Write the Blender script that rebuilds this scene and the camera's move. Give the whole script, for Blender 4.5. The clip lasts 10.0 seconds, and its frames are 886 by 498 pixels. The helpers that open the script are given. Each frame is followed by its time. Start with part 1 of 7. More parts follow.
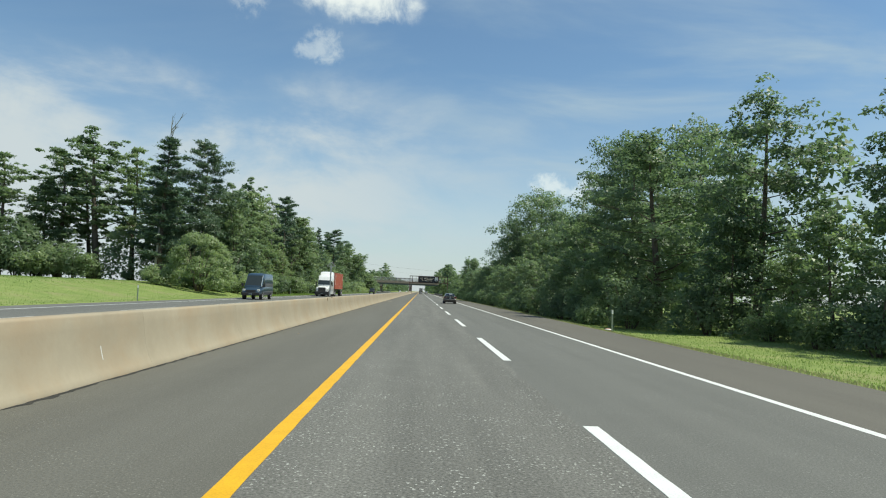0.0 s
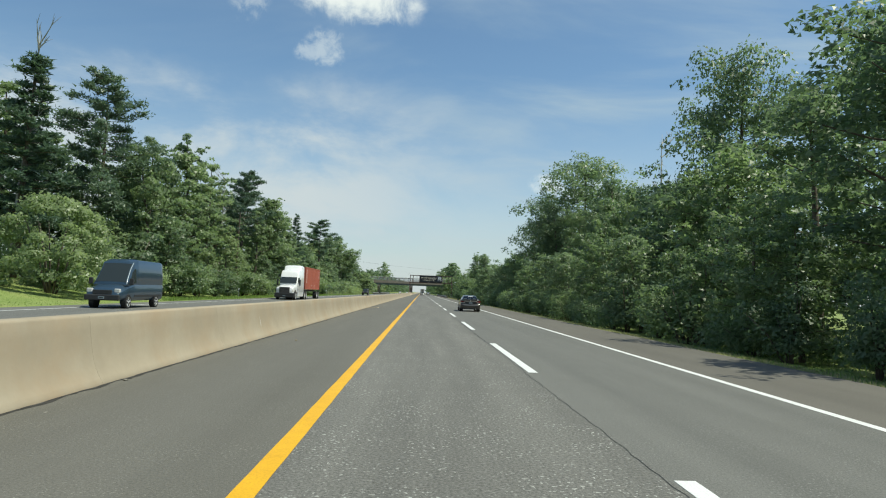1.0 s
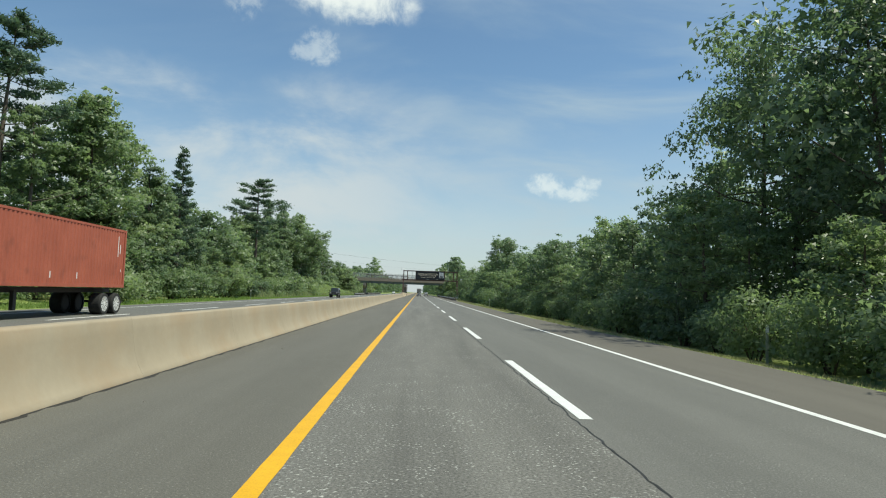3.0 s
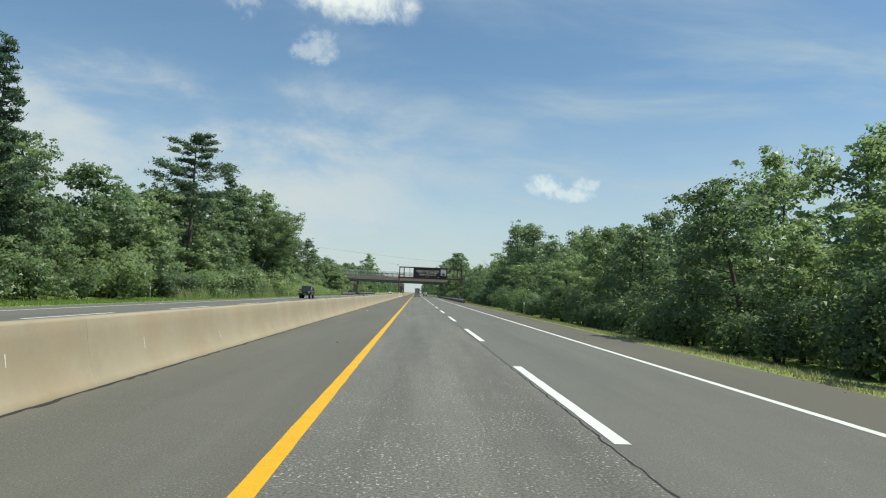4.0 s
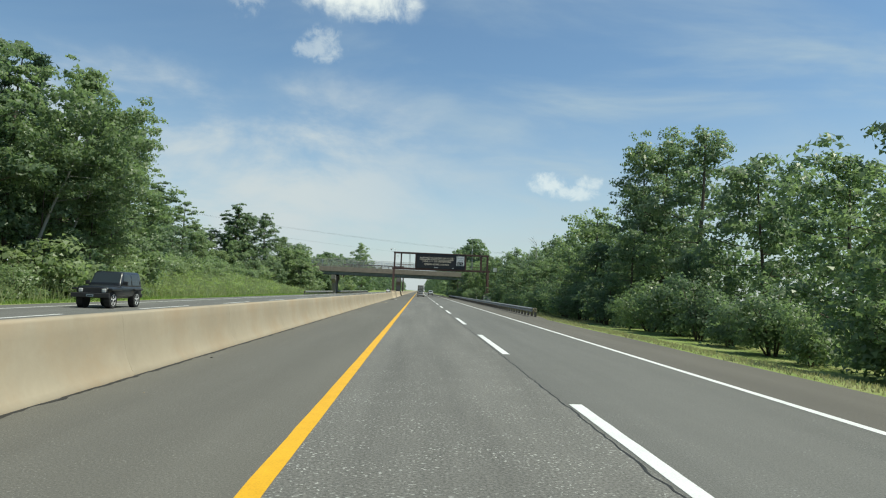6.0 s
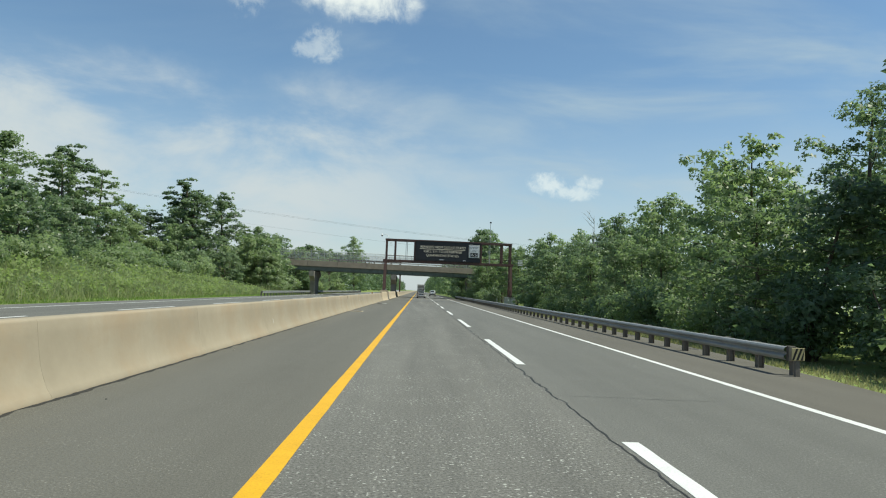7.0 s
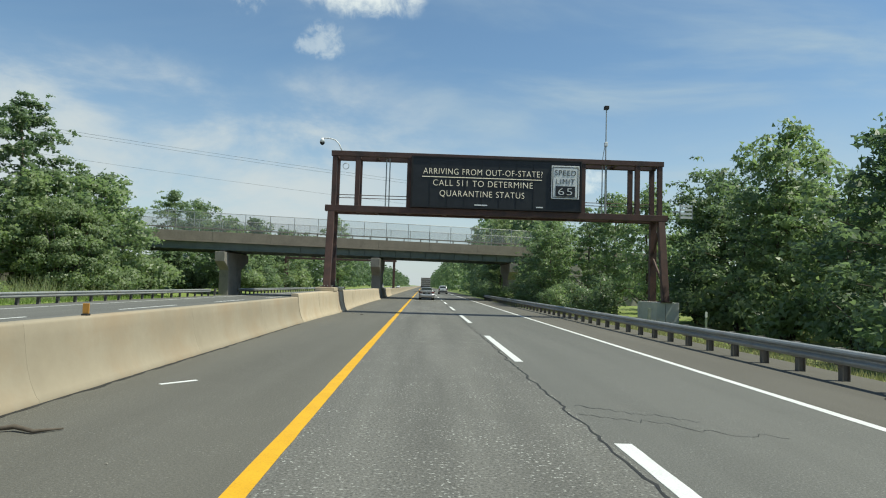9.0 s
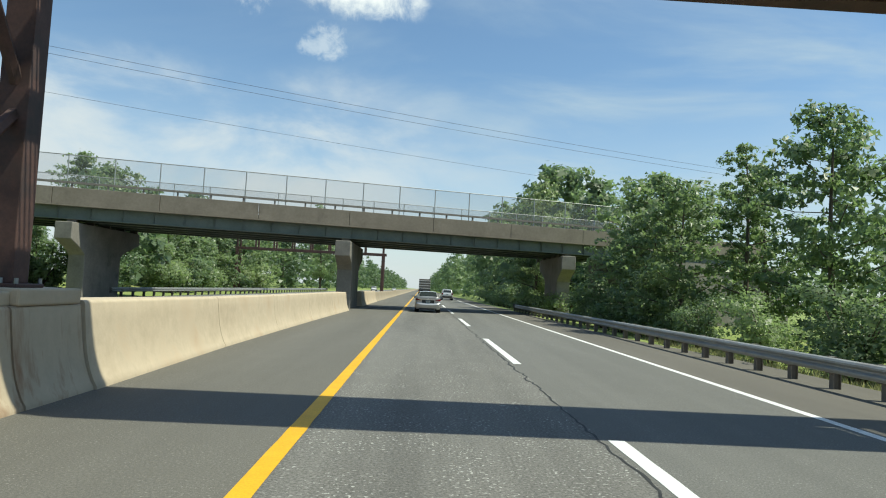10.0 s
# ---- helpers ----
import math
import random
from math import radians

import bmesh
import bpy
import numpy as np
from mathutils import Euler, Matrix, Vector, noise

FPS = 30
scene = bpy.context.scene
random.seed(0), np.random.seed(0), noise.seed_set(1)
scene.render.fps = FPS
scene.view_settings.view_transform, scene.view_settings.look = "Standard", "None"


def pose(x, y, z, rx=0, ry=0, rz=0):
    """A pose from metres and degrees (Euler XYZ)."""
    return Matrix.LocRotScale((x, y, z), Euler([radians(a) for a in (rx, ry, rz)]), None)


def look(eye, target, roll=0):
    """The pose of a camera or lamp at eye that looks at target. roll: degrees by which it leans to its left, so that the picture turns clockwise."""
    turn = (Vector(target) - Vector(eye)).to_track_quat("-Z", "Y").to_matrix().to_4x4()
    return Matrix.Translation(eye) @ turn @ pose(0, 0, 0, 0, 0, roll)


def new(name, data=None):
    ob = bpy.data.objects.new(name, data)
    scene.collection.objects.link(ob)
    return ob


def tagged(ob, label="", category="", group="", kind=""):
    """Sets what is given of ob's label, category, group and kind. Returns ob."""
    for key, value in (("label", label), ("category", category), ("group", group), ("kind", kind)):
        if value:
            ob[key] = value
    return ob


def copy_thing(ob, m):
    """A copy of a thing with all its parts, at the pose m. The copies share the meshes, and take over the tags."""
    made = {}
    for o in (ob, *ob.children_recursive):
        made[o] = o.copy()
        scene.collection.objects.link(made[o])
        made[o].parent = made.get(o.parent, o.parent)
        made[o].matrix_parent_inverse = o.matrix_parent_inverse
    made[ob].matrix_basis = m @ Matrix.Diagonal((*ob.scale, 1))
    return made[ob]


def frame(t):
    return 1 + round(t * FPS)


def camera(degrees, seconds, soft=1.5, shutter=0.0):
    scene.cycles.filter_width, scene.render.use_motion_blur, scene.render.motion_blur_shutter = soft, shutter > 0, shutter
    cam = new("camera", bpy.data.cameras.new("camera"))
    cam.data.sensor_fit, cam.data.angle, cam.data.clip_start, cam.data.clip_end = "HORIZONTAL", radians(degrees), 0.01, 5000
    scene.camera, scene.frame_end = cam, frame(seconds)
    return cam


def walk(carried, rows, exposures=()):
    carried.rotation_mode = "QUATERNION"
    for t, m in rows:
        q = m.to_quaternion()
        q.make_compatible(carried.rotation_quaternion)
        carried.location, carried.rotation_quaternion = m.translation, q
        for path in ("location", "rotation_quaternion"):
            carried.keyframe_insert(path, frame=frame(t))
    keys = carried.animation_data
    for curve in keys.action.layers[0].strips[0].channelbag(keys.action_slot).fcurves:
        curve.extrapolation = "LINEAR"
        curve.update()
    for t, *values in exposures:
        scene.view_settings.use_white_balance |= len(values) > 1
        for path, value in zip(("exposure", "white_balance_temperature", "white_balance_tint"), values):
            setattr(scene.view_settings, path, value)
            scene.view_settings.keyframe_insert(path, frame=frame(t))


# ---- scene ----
# Camera and its drive along the motorway.
cam = camera(68.55, 10.0, soft=1.1)
PATH = [
    (0, (-0.067, 0.51, 1.588), (-0.002, 2.505, 1.72), 2.2),
    (0.5, (-0.139, 17.412, 1.568), (-0.074, 19.407, 1.699), 2.8),
    (1, (-0.25, 33.384, 1.554), (-0.188, 35.378, 1.689), 2.1),
    (1.5, (-0.28, 49.721, 1.594), (-0.214, 51.716, 1.727), 2.0),
    (2, (-0.292, 66.169, 1.606), (-0.226, 68.164, 1.742), 2.1),
    (2.5, (-0.233, 82.597, 1.65), (-0.163, 84.591, 1.785), 1.8),
    (4, (-0.264, 130.899, 1.595), (-0.186, 132.893, 1.731), 2.2),
    (4.5, (-0.295, 147.071, 1.592), (-0.226, 149.066, 1.725), 2.4),
    (5, (-0.279, 163.802, 1.586), (-0.204, 165.796, 1.722), 3.0),
    (5.5, (-0.287, 180.034, 1.606), (-0.218, 182.028, 1.736), 2.3),
    (7, (-0.313, 229.954, 1.588), (-0.243, 231.948, 1.718), 2.3),
    (7.5, (-0.285, 244.498, 1.602), (-0.215, 246.493, 1.727), 2.2),
    (8, (-0.235, 260.352, 1.613), (-0.161, 262.347, 1.741), 2.4),
    (8.5, (-0.164, 275.735, 1.671), (-0.094, 277.73, 1.792), 1.9),
    (9, (-0.116, 291.06, 1.652), (-0.059, 293.056, 1.766), 1.7),
    (9.5, (-0.195, 305.946, 1.672), (-0.133, 307.943, 1.779), 2.4),
    (10, (-0.222, 321.135, 1.632), (-0.161, 323.131, 1.757), 2.8),
]
walk(cam, [(t, look(eye, target, roll)) for t, eye, target, roll in PATH],
     exposures=[(0.0, 0.55, 6850, -3), (9.5, 0.55, 6850, -3), (10.0, 0.75, 6850, -3)])

# ---- light: high summer sun from the right, thin haze, small clouds ----
SUN_DIR = Vector((0.46, -0.10, 0.87)).normalized()
world = bpy.data.worlds.new("sky")
scene.world = world
world.use_nodes = True


def node(tree, kind, **values):
    n = tree.nodes.new(kind)
    for key, value in values.items():
        if key in n.inputs:
            n.inputs[key].default_value = value
    return n


def build_sky():
    nt = world.node_tree
    nt.nodes.clear()
    link = nt.links.new
    out = nt.nodes.new("ShaderNodeOutputWorld")
    back = nt.nodes.new("ShaderNodeBackground")
    back.inputs["Strength"].default_value = SKY_STRENGTH
    sky = nt.nodes.new("ShaderNodeTexSky")
    sky.sky_type = "NISHITA"
    sky.sun_disc = False
    sky.sun_elevation = math.asin(SUN_DIR.z)
    sky.sun_rotation = math.atan2(SUN_DIR.x, SUN_DIR.y)
    sky.altitude, sky.air_density, sky.dust_density, sky.ozone_density = 0, 1.0, 0.6, 1.6
    coord = nt.nodes.new("ShaderNodeTexCoord")
    sep = nt.nodes.new("ShaderNodeSeparateXYZ")
    link(coord.outputs["Generated"], sep.inputs[0])

    def math_node(op, a, b=None, clamp=False):
        n = nt.nodes.new("ShaderNodeMath")
        n.operation, n.use_clamp = op, clamp
        for i, v in enumerate((a, b)):
            if v is None:
                continue
            if isinstance(v, (int, float)):
                n.inputs[i].default_value = v
            else:
                link(v, n.inputs[i])
        return n.outputs[0]

    def ramp(value, lo, hi):
        n = nt.nodes.new("ShaderNodeMapRange")
        n.interpolation_type = "SMOOTHSTEP"
        link(value, n.inputs["Value"])
        n.inputs["From Min"].default_value, n.inputs["From Max"].default_value = lo, hi
        return n.outputs["Result"]

    # thin high cloud on a flat layer far overhead
    up = math_node("ADD", math_node("MAXIMUM", sep.outputs["Z"], 0.0), 0.22)
    flat = nt.nodes.new("ShaderNodeCombineXYZ")
    link(math_node("DIVIDE", sep.outputs["X"], up), flat.inputs[0])
    link(math_node("DIVIDE", sep.outputs["Y"], up), flat.inputs[1])
    veil = node(nt, "ShaderNodeTexNoise", Scale=1.5, Detail=9.0, Roughness=0.55, Distortion=0.5)
    shift = nt.nodes.new("ShaderNodeMapping")
    shift.inputs["Location"].default_value = (3.1, 1.4, 0.0)
    shift.inputs["Rotation"].default_value = (0, 0, 0.5)
    shift.inputs["Scale"].default_value = (0.8, 1.5, 1.0)
    link(flat.outputs[0], shift.inputs[0])
    link(shift.outputs[0], veil.inputs["Vector"])
    thin = math_node("MULTIPLY", ramp(veil.outputs["Fac"], 0.42, 0.85), 0.42)
    thin = math_node("MULTIPLY", thin, math_node("ADD", math_node("MULTIPLY", ramp(sep.outputs["X"], -0.35, 0.25), 2.0), 0.35))
    # low bank of thin cloud toward the horizon on the left
    side = ramp(sep.outputs["X"], 0.22, -0.22)
    bank_noise = node(nt, "ShaderNodeTexNoise", Scale=4.0, Detail=8.0, Roughness=0.6, Distortion=0.3)
    squash = nt.nodes.new("ShaderNodeMapping")
    squash.inputs["Scale"].default_value = (1.0, 1.0, 2.2)
    squash.inputs["Location"].default_value = (0.4, 0.0, 0.3)
    link(coord.outputs["Generated"], squash.inputs[0])
    link(squash.outputs[0], bank_noise.inputs["Vector"])
    lifted = math_node("SUBTRACT", sep.outputs["Z"], math_node("MULTIPLY", bank_noise.outputs["Fac"], 0.16))
    low = math_node("SUBTRACT", 1.0, ramp(lifted, 0.13, 0.24))
    bank = math_node("MULTIPLY", math_node("MULTIPLY", low, side), ramp(bank_noise.outputs["Fac"], 0.32, 0.62))
    bank = math_node("MULTIPLY", bank, 0.95)
    # haze near the horizon
    haze = math_node("MULTIPLY", math_node("SUBTRACT", 1.0, ramp(sep.outputs["Z"], -0.05, 0.34)), 0.66)
    # small heaped clouds
    puffs = None
    lump = node(nt, "ShaderNodeTexNoise", Scale=22.0, Detail=9.0, Roughness=0.62, Distortion=0.25)
    link(coord.outputs["Generated"], lump.inputs["Vector"])
    rag = node(nt, "ShaderNodeTexNoise", Scale=58.0, Detail=8.0, Roughness=0.65, Distortion=0.4)
    link(coord.outputs["Generated"], rag.inputs["Vector"])
    for (azim, elev), (wide, tall), gain in PUFFS:
        a, e = radians(azim), radians(elev)
        away = Vector((math.sin(a) * math.cos(e), math.cos(a) * math.cos(e), math.sin(e)))
        right = Vector((math.cos(a), -math.sin(a), 0))
        above = right.cross(away)
        terms = []
        for axis, size in ((right, wide), (above, tall)):
            d = nt.nodes.new("ShaderNodeVectorMath")
            d.operation = "DOT_PRODUCT"
            link(coord.outputs["Generated"], d.inputs[0])
            d.inputs[1].default_value = axis
            terms.append(math_node("POWER", math_node("ABSOLUTE", math_node("DIVIDE", d.outputs["Value"], radians(size))), 2.0))
        front = nt.nodes.new("ShaderNodeVectorMath")
        front.operation = "DOT_PRODUCT"
        link(coord.outputs["Generated"], front.inputs[0])
        front.inputs[1].default_value = away
        core = math_node("SUBTRACT", 1.0, math_node("ADD", *terms), clamp=True)
        core = math_node("MULTIPLY", core, ramp(front.outputs["Value"], 0.5, 0.8))
        body = ramp(math_node("ADD", math_node("MULTIPLY", core, 0.60), math_node("MULTIPLY", (rag if wide < 3.0 else lump).outputs["Fac"], 1.5)), 0.86, 1.48)
        body = math_node("MULTIPLY", math_node("MULTIPLY", body, ramp(core, 0.0, 0.6)), gain)
        puffs = body if puffs is None else math_node("MAXIMUM", puffs, body)
    deepen = nt.nodes.new("ShaderNodeVectorMath")
    deepen.operation = "MULTIPLY"
    link(sky.outputs[0], deepen.inputs[0])
    deepen.inputs[1].default_value = (0.90, 1.0, 1.11)
    colour = deepen.outputs[0]
    for mask, tint in ((thin, CLOUD_THIN), (haze, HAZE), (bank, CLOUD_BANK), (puffs, CLOUD_WHITE)):
        mix = nt.nodes.new("ShaderNodeMix")
        mix.data_type = "RGBA"
        link(mask, mix.inputs["Factor"])
        link(colour, mix.inputs[6])
        mix.inputs[7].default_value = (*tint, 1)
        colour = mix.outputs[2]
    link(colour, back.inputs["Color"])
    link(back.outputs[0], out.inputs[0])


SKY_STRENGTH = 0.085
CLOUD_THIN, HAZE, CLOUD_BANK, CLOUD_WHITE = (4.0, 4.75, 5.7), (4.65, 5.00, 5.85), (5.05, 5.40, 6.15), (7.4, 7.6, 8.0)
PUFFS = (((-6.5, 24.2), (6.6, 2.5), 0.92), ((-9.3, 20.4), (2.2, 2.0), 0.38), ((-10.4, 20.0), (2.0, 1.2), 0.35), ((11.0, 9.7), (2.2, 1.4), 0.6), ((13.2, 8.9), (2.8, 0.9), 0.52), ((14.6, 9.8), (1.5, 0.9), 0.5), ((-16.0, 24.5), (2.2, 3.4), 0.3))
build_sky()
sun = new("sun", bpy.data.lights.new("sun", "SUN"))
sun.data.energy, sun.data.angle, sun.data.color = 3.3, radians(0.6), (1.0, 0.955, 0.88)
sun.matrix_world = look(SUN_DIR * 200, (0, 0, 0))


# ---- materials ----
def material(name, low, high, scale=4.0, rough=0.8, bump=0.0, bump_scale=None, metal=0.0, stretch=(1, 1, 1), fine=None, fine_gain=0.25,
             object_random=0.0, island_random=0.0, coat=0.0, stain=None, stain_scale=0.3, stain_range=(0.52, 0.7), spec=0.5, specks=None, speck_scale=55, speck_cut=(0.60, 0.68)):
    """Two scales of noise between two colours, optional stains, per-piece variation and relief."""
    m = bpy.data.materials.new(name)
    m.use_nodes = True
    nt = m.node_tree
    link = nt.links.new
    bsdf = nt.nodes["Principled BSDF"]
    bsdf.inputs["Roughness"].default_value, bsdf.inputs["Metallic"].default_value = rough, metal
    bsdf.inputs["Coat Weight"].default_value, bsdf.inputs["Specular IOR Level"].default_value = coat, spec
    coord = nt.nodes.new("ShaderNodeTexCoord")
    place = nt.nodes.new("ShaderNodeMapping")
    place.inputs["Scale"].default_value = stretch
    link(coord.outputs["Object"], place.inputs[0])
    broad = node(nt, "ShaderNodeTexNoise", Scale=scale, Detail=6.0, Roughness=0.6)
    link(place.outputs[0], broad.inputs["Vector"])
    spread = nt.nodes.new("ShaderNodeMapRange")
    spread.inputs["From Min"].default_value, spread.inputs["From Max"].default_value = 0.3, 0.7
    link(broad.outputs["Fac"], spread.inputs["Value"])
    mix = nt.nodes.new("ShaderNodeMix")
    mix.data_type = "RGBA"
    link(spread.outputs["Result"], mix.inputs["Factor"])
    mix.inputs[6].default_value, mix.inputs[7].default_value = (*low, 1), (*high, 1)
    colour = mix.outputs[2]
    grain = None
    if fine:
        grain = node(nt, "ShaderNodeTexNoise", Scale=fine, Detail=3.0, Roughness=0.7)
        link(coord.outputs["Object"], grain.inputs["Vector"])
        gain = nt.nodes.new("ShaderNodeMapRange")
        gain.inputs["From Min"].default_value, gain.inputs["From Max"].default_value = 0.3, 0.7
        gain.inputs["To Min"].default_value, gain.inputs["To Max"].default_value = 1 - fine_gain, 1 + fine_gain
        link(grain.outputs["Fac"], gain.inputs["Value"])
        times = nt.nodes.new("ShaderNodeVectorMath")
        times.operation = "SCALE"
        link(colour, times.inputs[0])
        link(gain.outputs["Result"], times.inputs["Scale"])
        colour = times.outputs[0]
    if specks:
        chip = node(nt, "ShaderNodeTexNoise", Scale=speck_scale, Detail=1.0, Roughness=0.5)
        link(coord.outputs["Object"], chip.inputs["Vector"])
        keep = nt.nodes.new("ShaderNodeMapRange")
        keep.inputs["From Min"].default_value, keep.inputs["From Max"].default_value = speck_cut
        link(chip.outputs["Fac"], keep.inputs["Value"])
        patch = node(nt, "ShaderNodeTexNoise", Scale=1.3, Detail=3.0, Roughness=0.6)
        link(coord.outputs["Object"], patch.inputs["Vector"])
        where = nt.nodes.new("ShaderNodeMapRange")
        where.inputs["From Min"].default_value, where.inputs["From Max"].default_value = 0.40, 0.62
        where.inputs["To Min"].default_value = 0.12
        link(patch.outputs["Fac"], where.inputs["Value"])
        some = nt.nodes.new("ShaderNodeMath")
        some.operation = "MULTIPLY"
        link(keep.outputs["Result"], some.inputs[0])
        link(where.outputs["Result"], some.inputs[1])
        lay = nt.nodes.new("ShaderNodeMix")
        lay.data_type = "RGBA"
        link(some.outputs[0], lay.inputs["Factor"])
        link(colour, lay.inputs[6])
        lay.inputs[7].default_value = (*specks, 1)
        colour = lay.outputs[2]
    if stain:
        spot = node(nt, "ShaderNodeTexNoise", Scale=stain_scale, Detail=8.0, Roughness=0.65)
        link(place.outputs[0], spot.inputs["Vector"])
        cut = nt.nodes.new("ShaderNodeMapRange")
        cut.inputs["From Min"].default_value, cut.inputs["From Max"].default_value = stain_range
        link(spot.outputs["Fac"], cut.inputs["Value"])
        over = nt.nodes.new("ShaderNodeMix")
        over.data_type = "RGBA"
        link(cut.outputs["Result"], over.inputs["Factor"])
        link(colour, over.inputs[6])
        over.inputs[7].default_value = (*stain, 1)
        colour = over.outputs[2]
    for amount, kind, socket in ((object_random, "ShaderNodeObjectInfo", "Random"), (island_random, "ShaderNodeNewGeometry", "Random Per Island")):
        if amount:
            info = nt.nodes.new(kind)
            gain = nt.nodes.new("ShaderNodeMapRange")
            gain.inputs["To Min"].default_value, gain.inputs["To Max"].default_value = 1 - amount, 1 + amount
            link(info.outputs[socket], gain.inputs["Value"])
            times = nt.nodes.new("ShaderNodeVectorMath")
            times.operation = "SCALE"
            link(colour, times.inputs[0])
            link(gain.outputs["Result"], times.inputs["Scale"])
            colour = times.outputs[0]
    link(colour, bsdf.inputs["Base Color"])
    if bump:
        relief = node(nt, "ShaderNodeBump", Strength=bump, Distance=0.02)
        source = node(nt, "ShaderNodeTexNoise", Scale=bump_scale or scale * 6, Detail=4.0)
        link(coord.outputs["Object"], source.inputs["Vector"])
        link(source.outputs["Fac"], relief.inputs["Height"])
        link(relief.outputs[0], bsdf.inputs["Normal"])
    return m


def leaf_material(name, low, high, gloss=0.42, through_light=0.46):
    m = bpy.data.materials.new(name)
    m.use_nodes = True
    nt = m.node_tree
    link = nt.links.new
    bsdf = nt.nodes["Principled BSDF"]
    bsdf.inputs["Roughness"].default_value = gloss
    bsdf.inputs["Specular IOR Level"].default_value = 0.5
    leaf = nt.nodes.new("ShaderNodeNewGeometry")
    whole = nt.nodes.new("ShaderNodeObjectInfo")
    add = nt.nodes.new("ShaderNodeMath")
    add.operation = "MULTIPLY_ADD"
    link(whole.outputs["Random"], add.inputs[0])
    add.inputs[1].default_value = 0.68
    half = nt.nodes.new("ShaderNodeMath")
    half.operation = "MULTIPLY"
    link(leaf.outputs["Random Per Island"], half.inputs[0])
    half.inputs[1].default_value = 0.32
    link(half.outputs[0], add.inputs[2])
    mix = nt.nodes.new("ShaderNodeMix")
    mix.data_type = "RGBA"
    link(add.outputs[0], mix.inputs["Factor"])
    mix.inputs[6].default_value, mix.inputs[7].default_value = (*low, 1), (*high, 1)
    link(mix.outputs[2], bsdf.inputs["Base Color"])
    glow = nt.nodes.new("ShaderNodeBsdfTranslucent")
    warm = nt.nodes.new("ShaderNodeVectorMath")
    warm.operation = "MULTIPLY"
    link(mix.outputs[2], warm.inputs[0])
    warm.inputs[1].default_value = (1.6, 1.72, 1.32)
    link(warm.outputs[0], glow.inputs["Color"])
    both = nt.nodes.new("ShaderNodeMixShader")
    both.inputs[0].default_value = through_light
    link(bsdf.outputs[0], both.inputs[1])
    link(glow.outputs[0], both.inputs[2])
    link(both.outputs[0], nt.nodes["Material Output"].inputs[0])
    return m


def clear_glass_material(name, tint):
    """Car glass that lets the far side show through."""
    m = bpy.data.materials.new(name)
    m.use_nodes = True
    nt = m.node_tree
    link = nt.links.new
    clear = nt.nodes.new("ShaderNodeBsdfTransparent")
    clear.inputs["Color"].default_value = (*tint, 1)
    gloss = nt.nodes.new("ShaderNodeBsdfGlossy")
    gloss.inputs["Roughness"].default_value = 0.04
    bend = nt.nodes.new("ShaderNodeFresnel")
    bend.inputs["IOR"].default_value = 1.5
    both = nt.nodes.new("ShaderNodeMixShader")
    link(bend.outputs[0], both.inputs[0])
    link(clear.outputs[0], both.inputs[1])
    link(gloss.outputs[0], both.inputs[2])
    link(both.outputs[0], nt.nodes["Material Output"].inputs[0])
    return m


def glass_material(name, tint, rough=0.03):
    m = bpy.data.materials.new(name)
    m.use_nodes = True
    b = m.node_tree.nodes["Principled BSDF"]
    b.inputs["Base Color"].default_value = (*tint, 1)
    b.inputs["Roughness"].default_value = rough
    b.inputs["Specular IOR Level"].default_value = 0.4
    b.inputs["Coat Weight"].default_value = 0.1
    return m


def light_material(name, colour, strength):
    m = bpy.data.materials.new(name)
    m.use_nodes = True
    b = m.node_tree.nodes["Principled BSDF"]
    b.inputs["Base Color"].default_value = (*colour, 1)
    b.inputs["Emission Color"].default_value = (*colour, 1)
    b.inputs["Emission Strength"].default_value = strength
    return m


ASPHALT_LANE = material("asphalt_worn_lane", (0.105, 0.102, 0.092), (0.166, 0.161, 0.145), scale=1.1, rough=0.85, bump=0.6, bump_scale=60, stretch=(1, 0.05, 1), fine=34, fine_gain=0.58, specks=(0.46, 0.46, 0.425), speck_scale=24, speck_cut=(0.635, 0.675))
ASPHALT_RIGHT = material("asphalt_right_lane", (0.110, 0.109, 0.099), (0.147, 0.145, 0.132), scale=0.9, rough=0.85, bump=0.4, bump_scale=80, stretch=(1, 0.04, 1), fine=45, fine_gain=0.34, specks=(0.27, 0.27, 0.25), speck_scale=38, speck_cut=(0.63, 0.70))
ASPHALT_LEFT = material("asphalt_left_shoulder", (0.103, 0.098, 0.083), (0.133, 0.127, 0.109), scale=0.8, rough=0.88, bump=0.4, bump_scale=80, stretch=(1, 0.06, 1), fine=45, fine_gain=0.32, specks=(0.25, 0.24, 0.21), speck_scale=40, speck_cut=(0.64, 0.70))
ASPHALT_EDGE = material("asphalt_right_shoulder", (0.104, 0.096, 0.081), (0.135, 0.125, 0.106), scale=0.8, rough=0.9, bump=0.4, bump_scale=80, stretch=(1, 0.08, 1), fine=50, fine_gain=0.3)
PAINT_YELLOW = material("yellow_road_paint", (0.64, 0.335, 0.006), (0.74, 0.405, 0.010), scale=3, rough=0.6, fine=45, fine_gain=0.14, stain=(0.26, 0.17, 0.05), stain_scale=2.2, stain_range=(0.66, 0.8))
PAINT_WHITE = material("white_road_paint", (0.640, 0.640, 0.622), (0.740, 0.740, 0.722), scale=3, rough=0.6, fine=45, fine_gain=0.14, stain=(0.280, 0.272, 0.256), stain_scale=2.2, stain_range=(0.64, 0.8))
SCRAP_RED = material("faded_red_plastic", (0.42, 0.07, 0.035), (0.55, 0.12, 0.06), scale=9, rough=0.5)
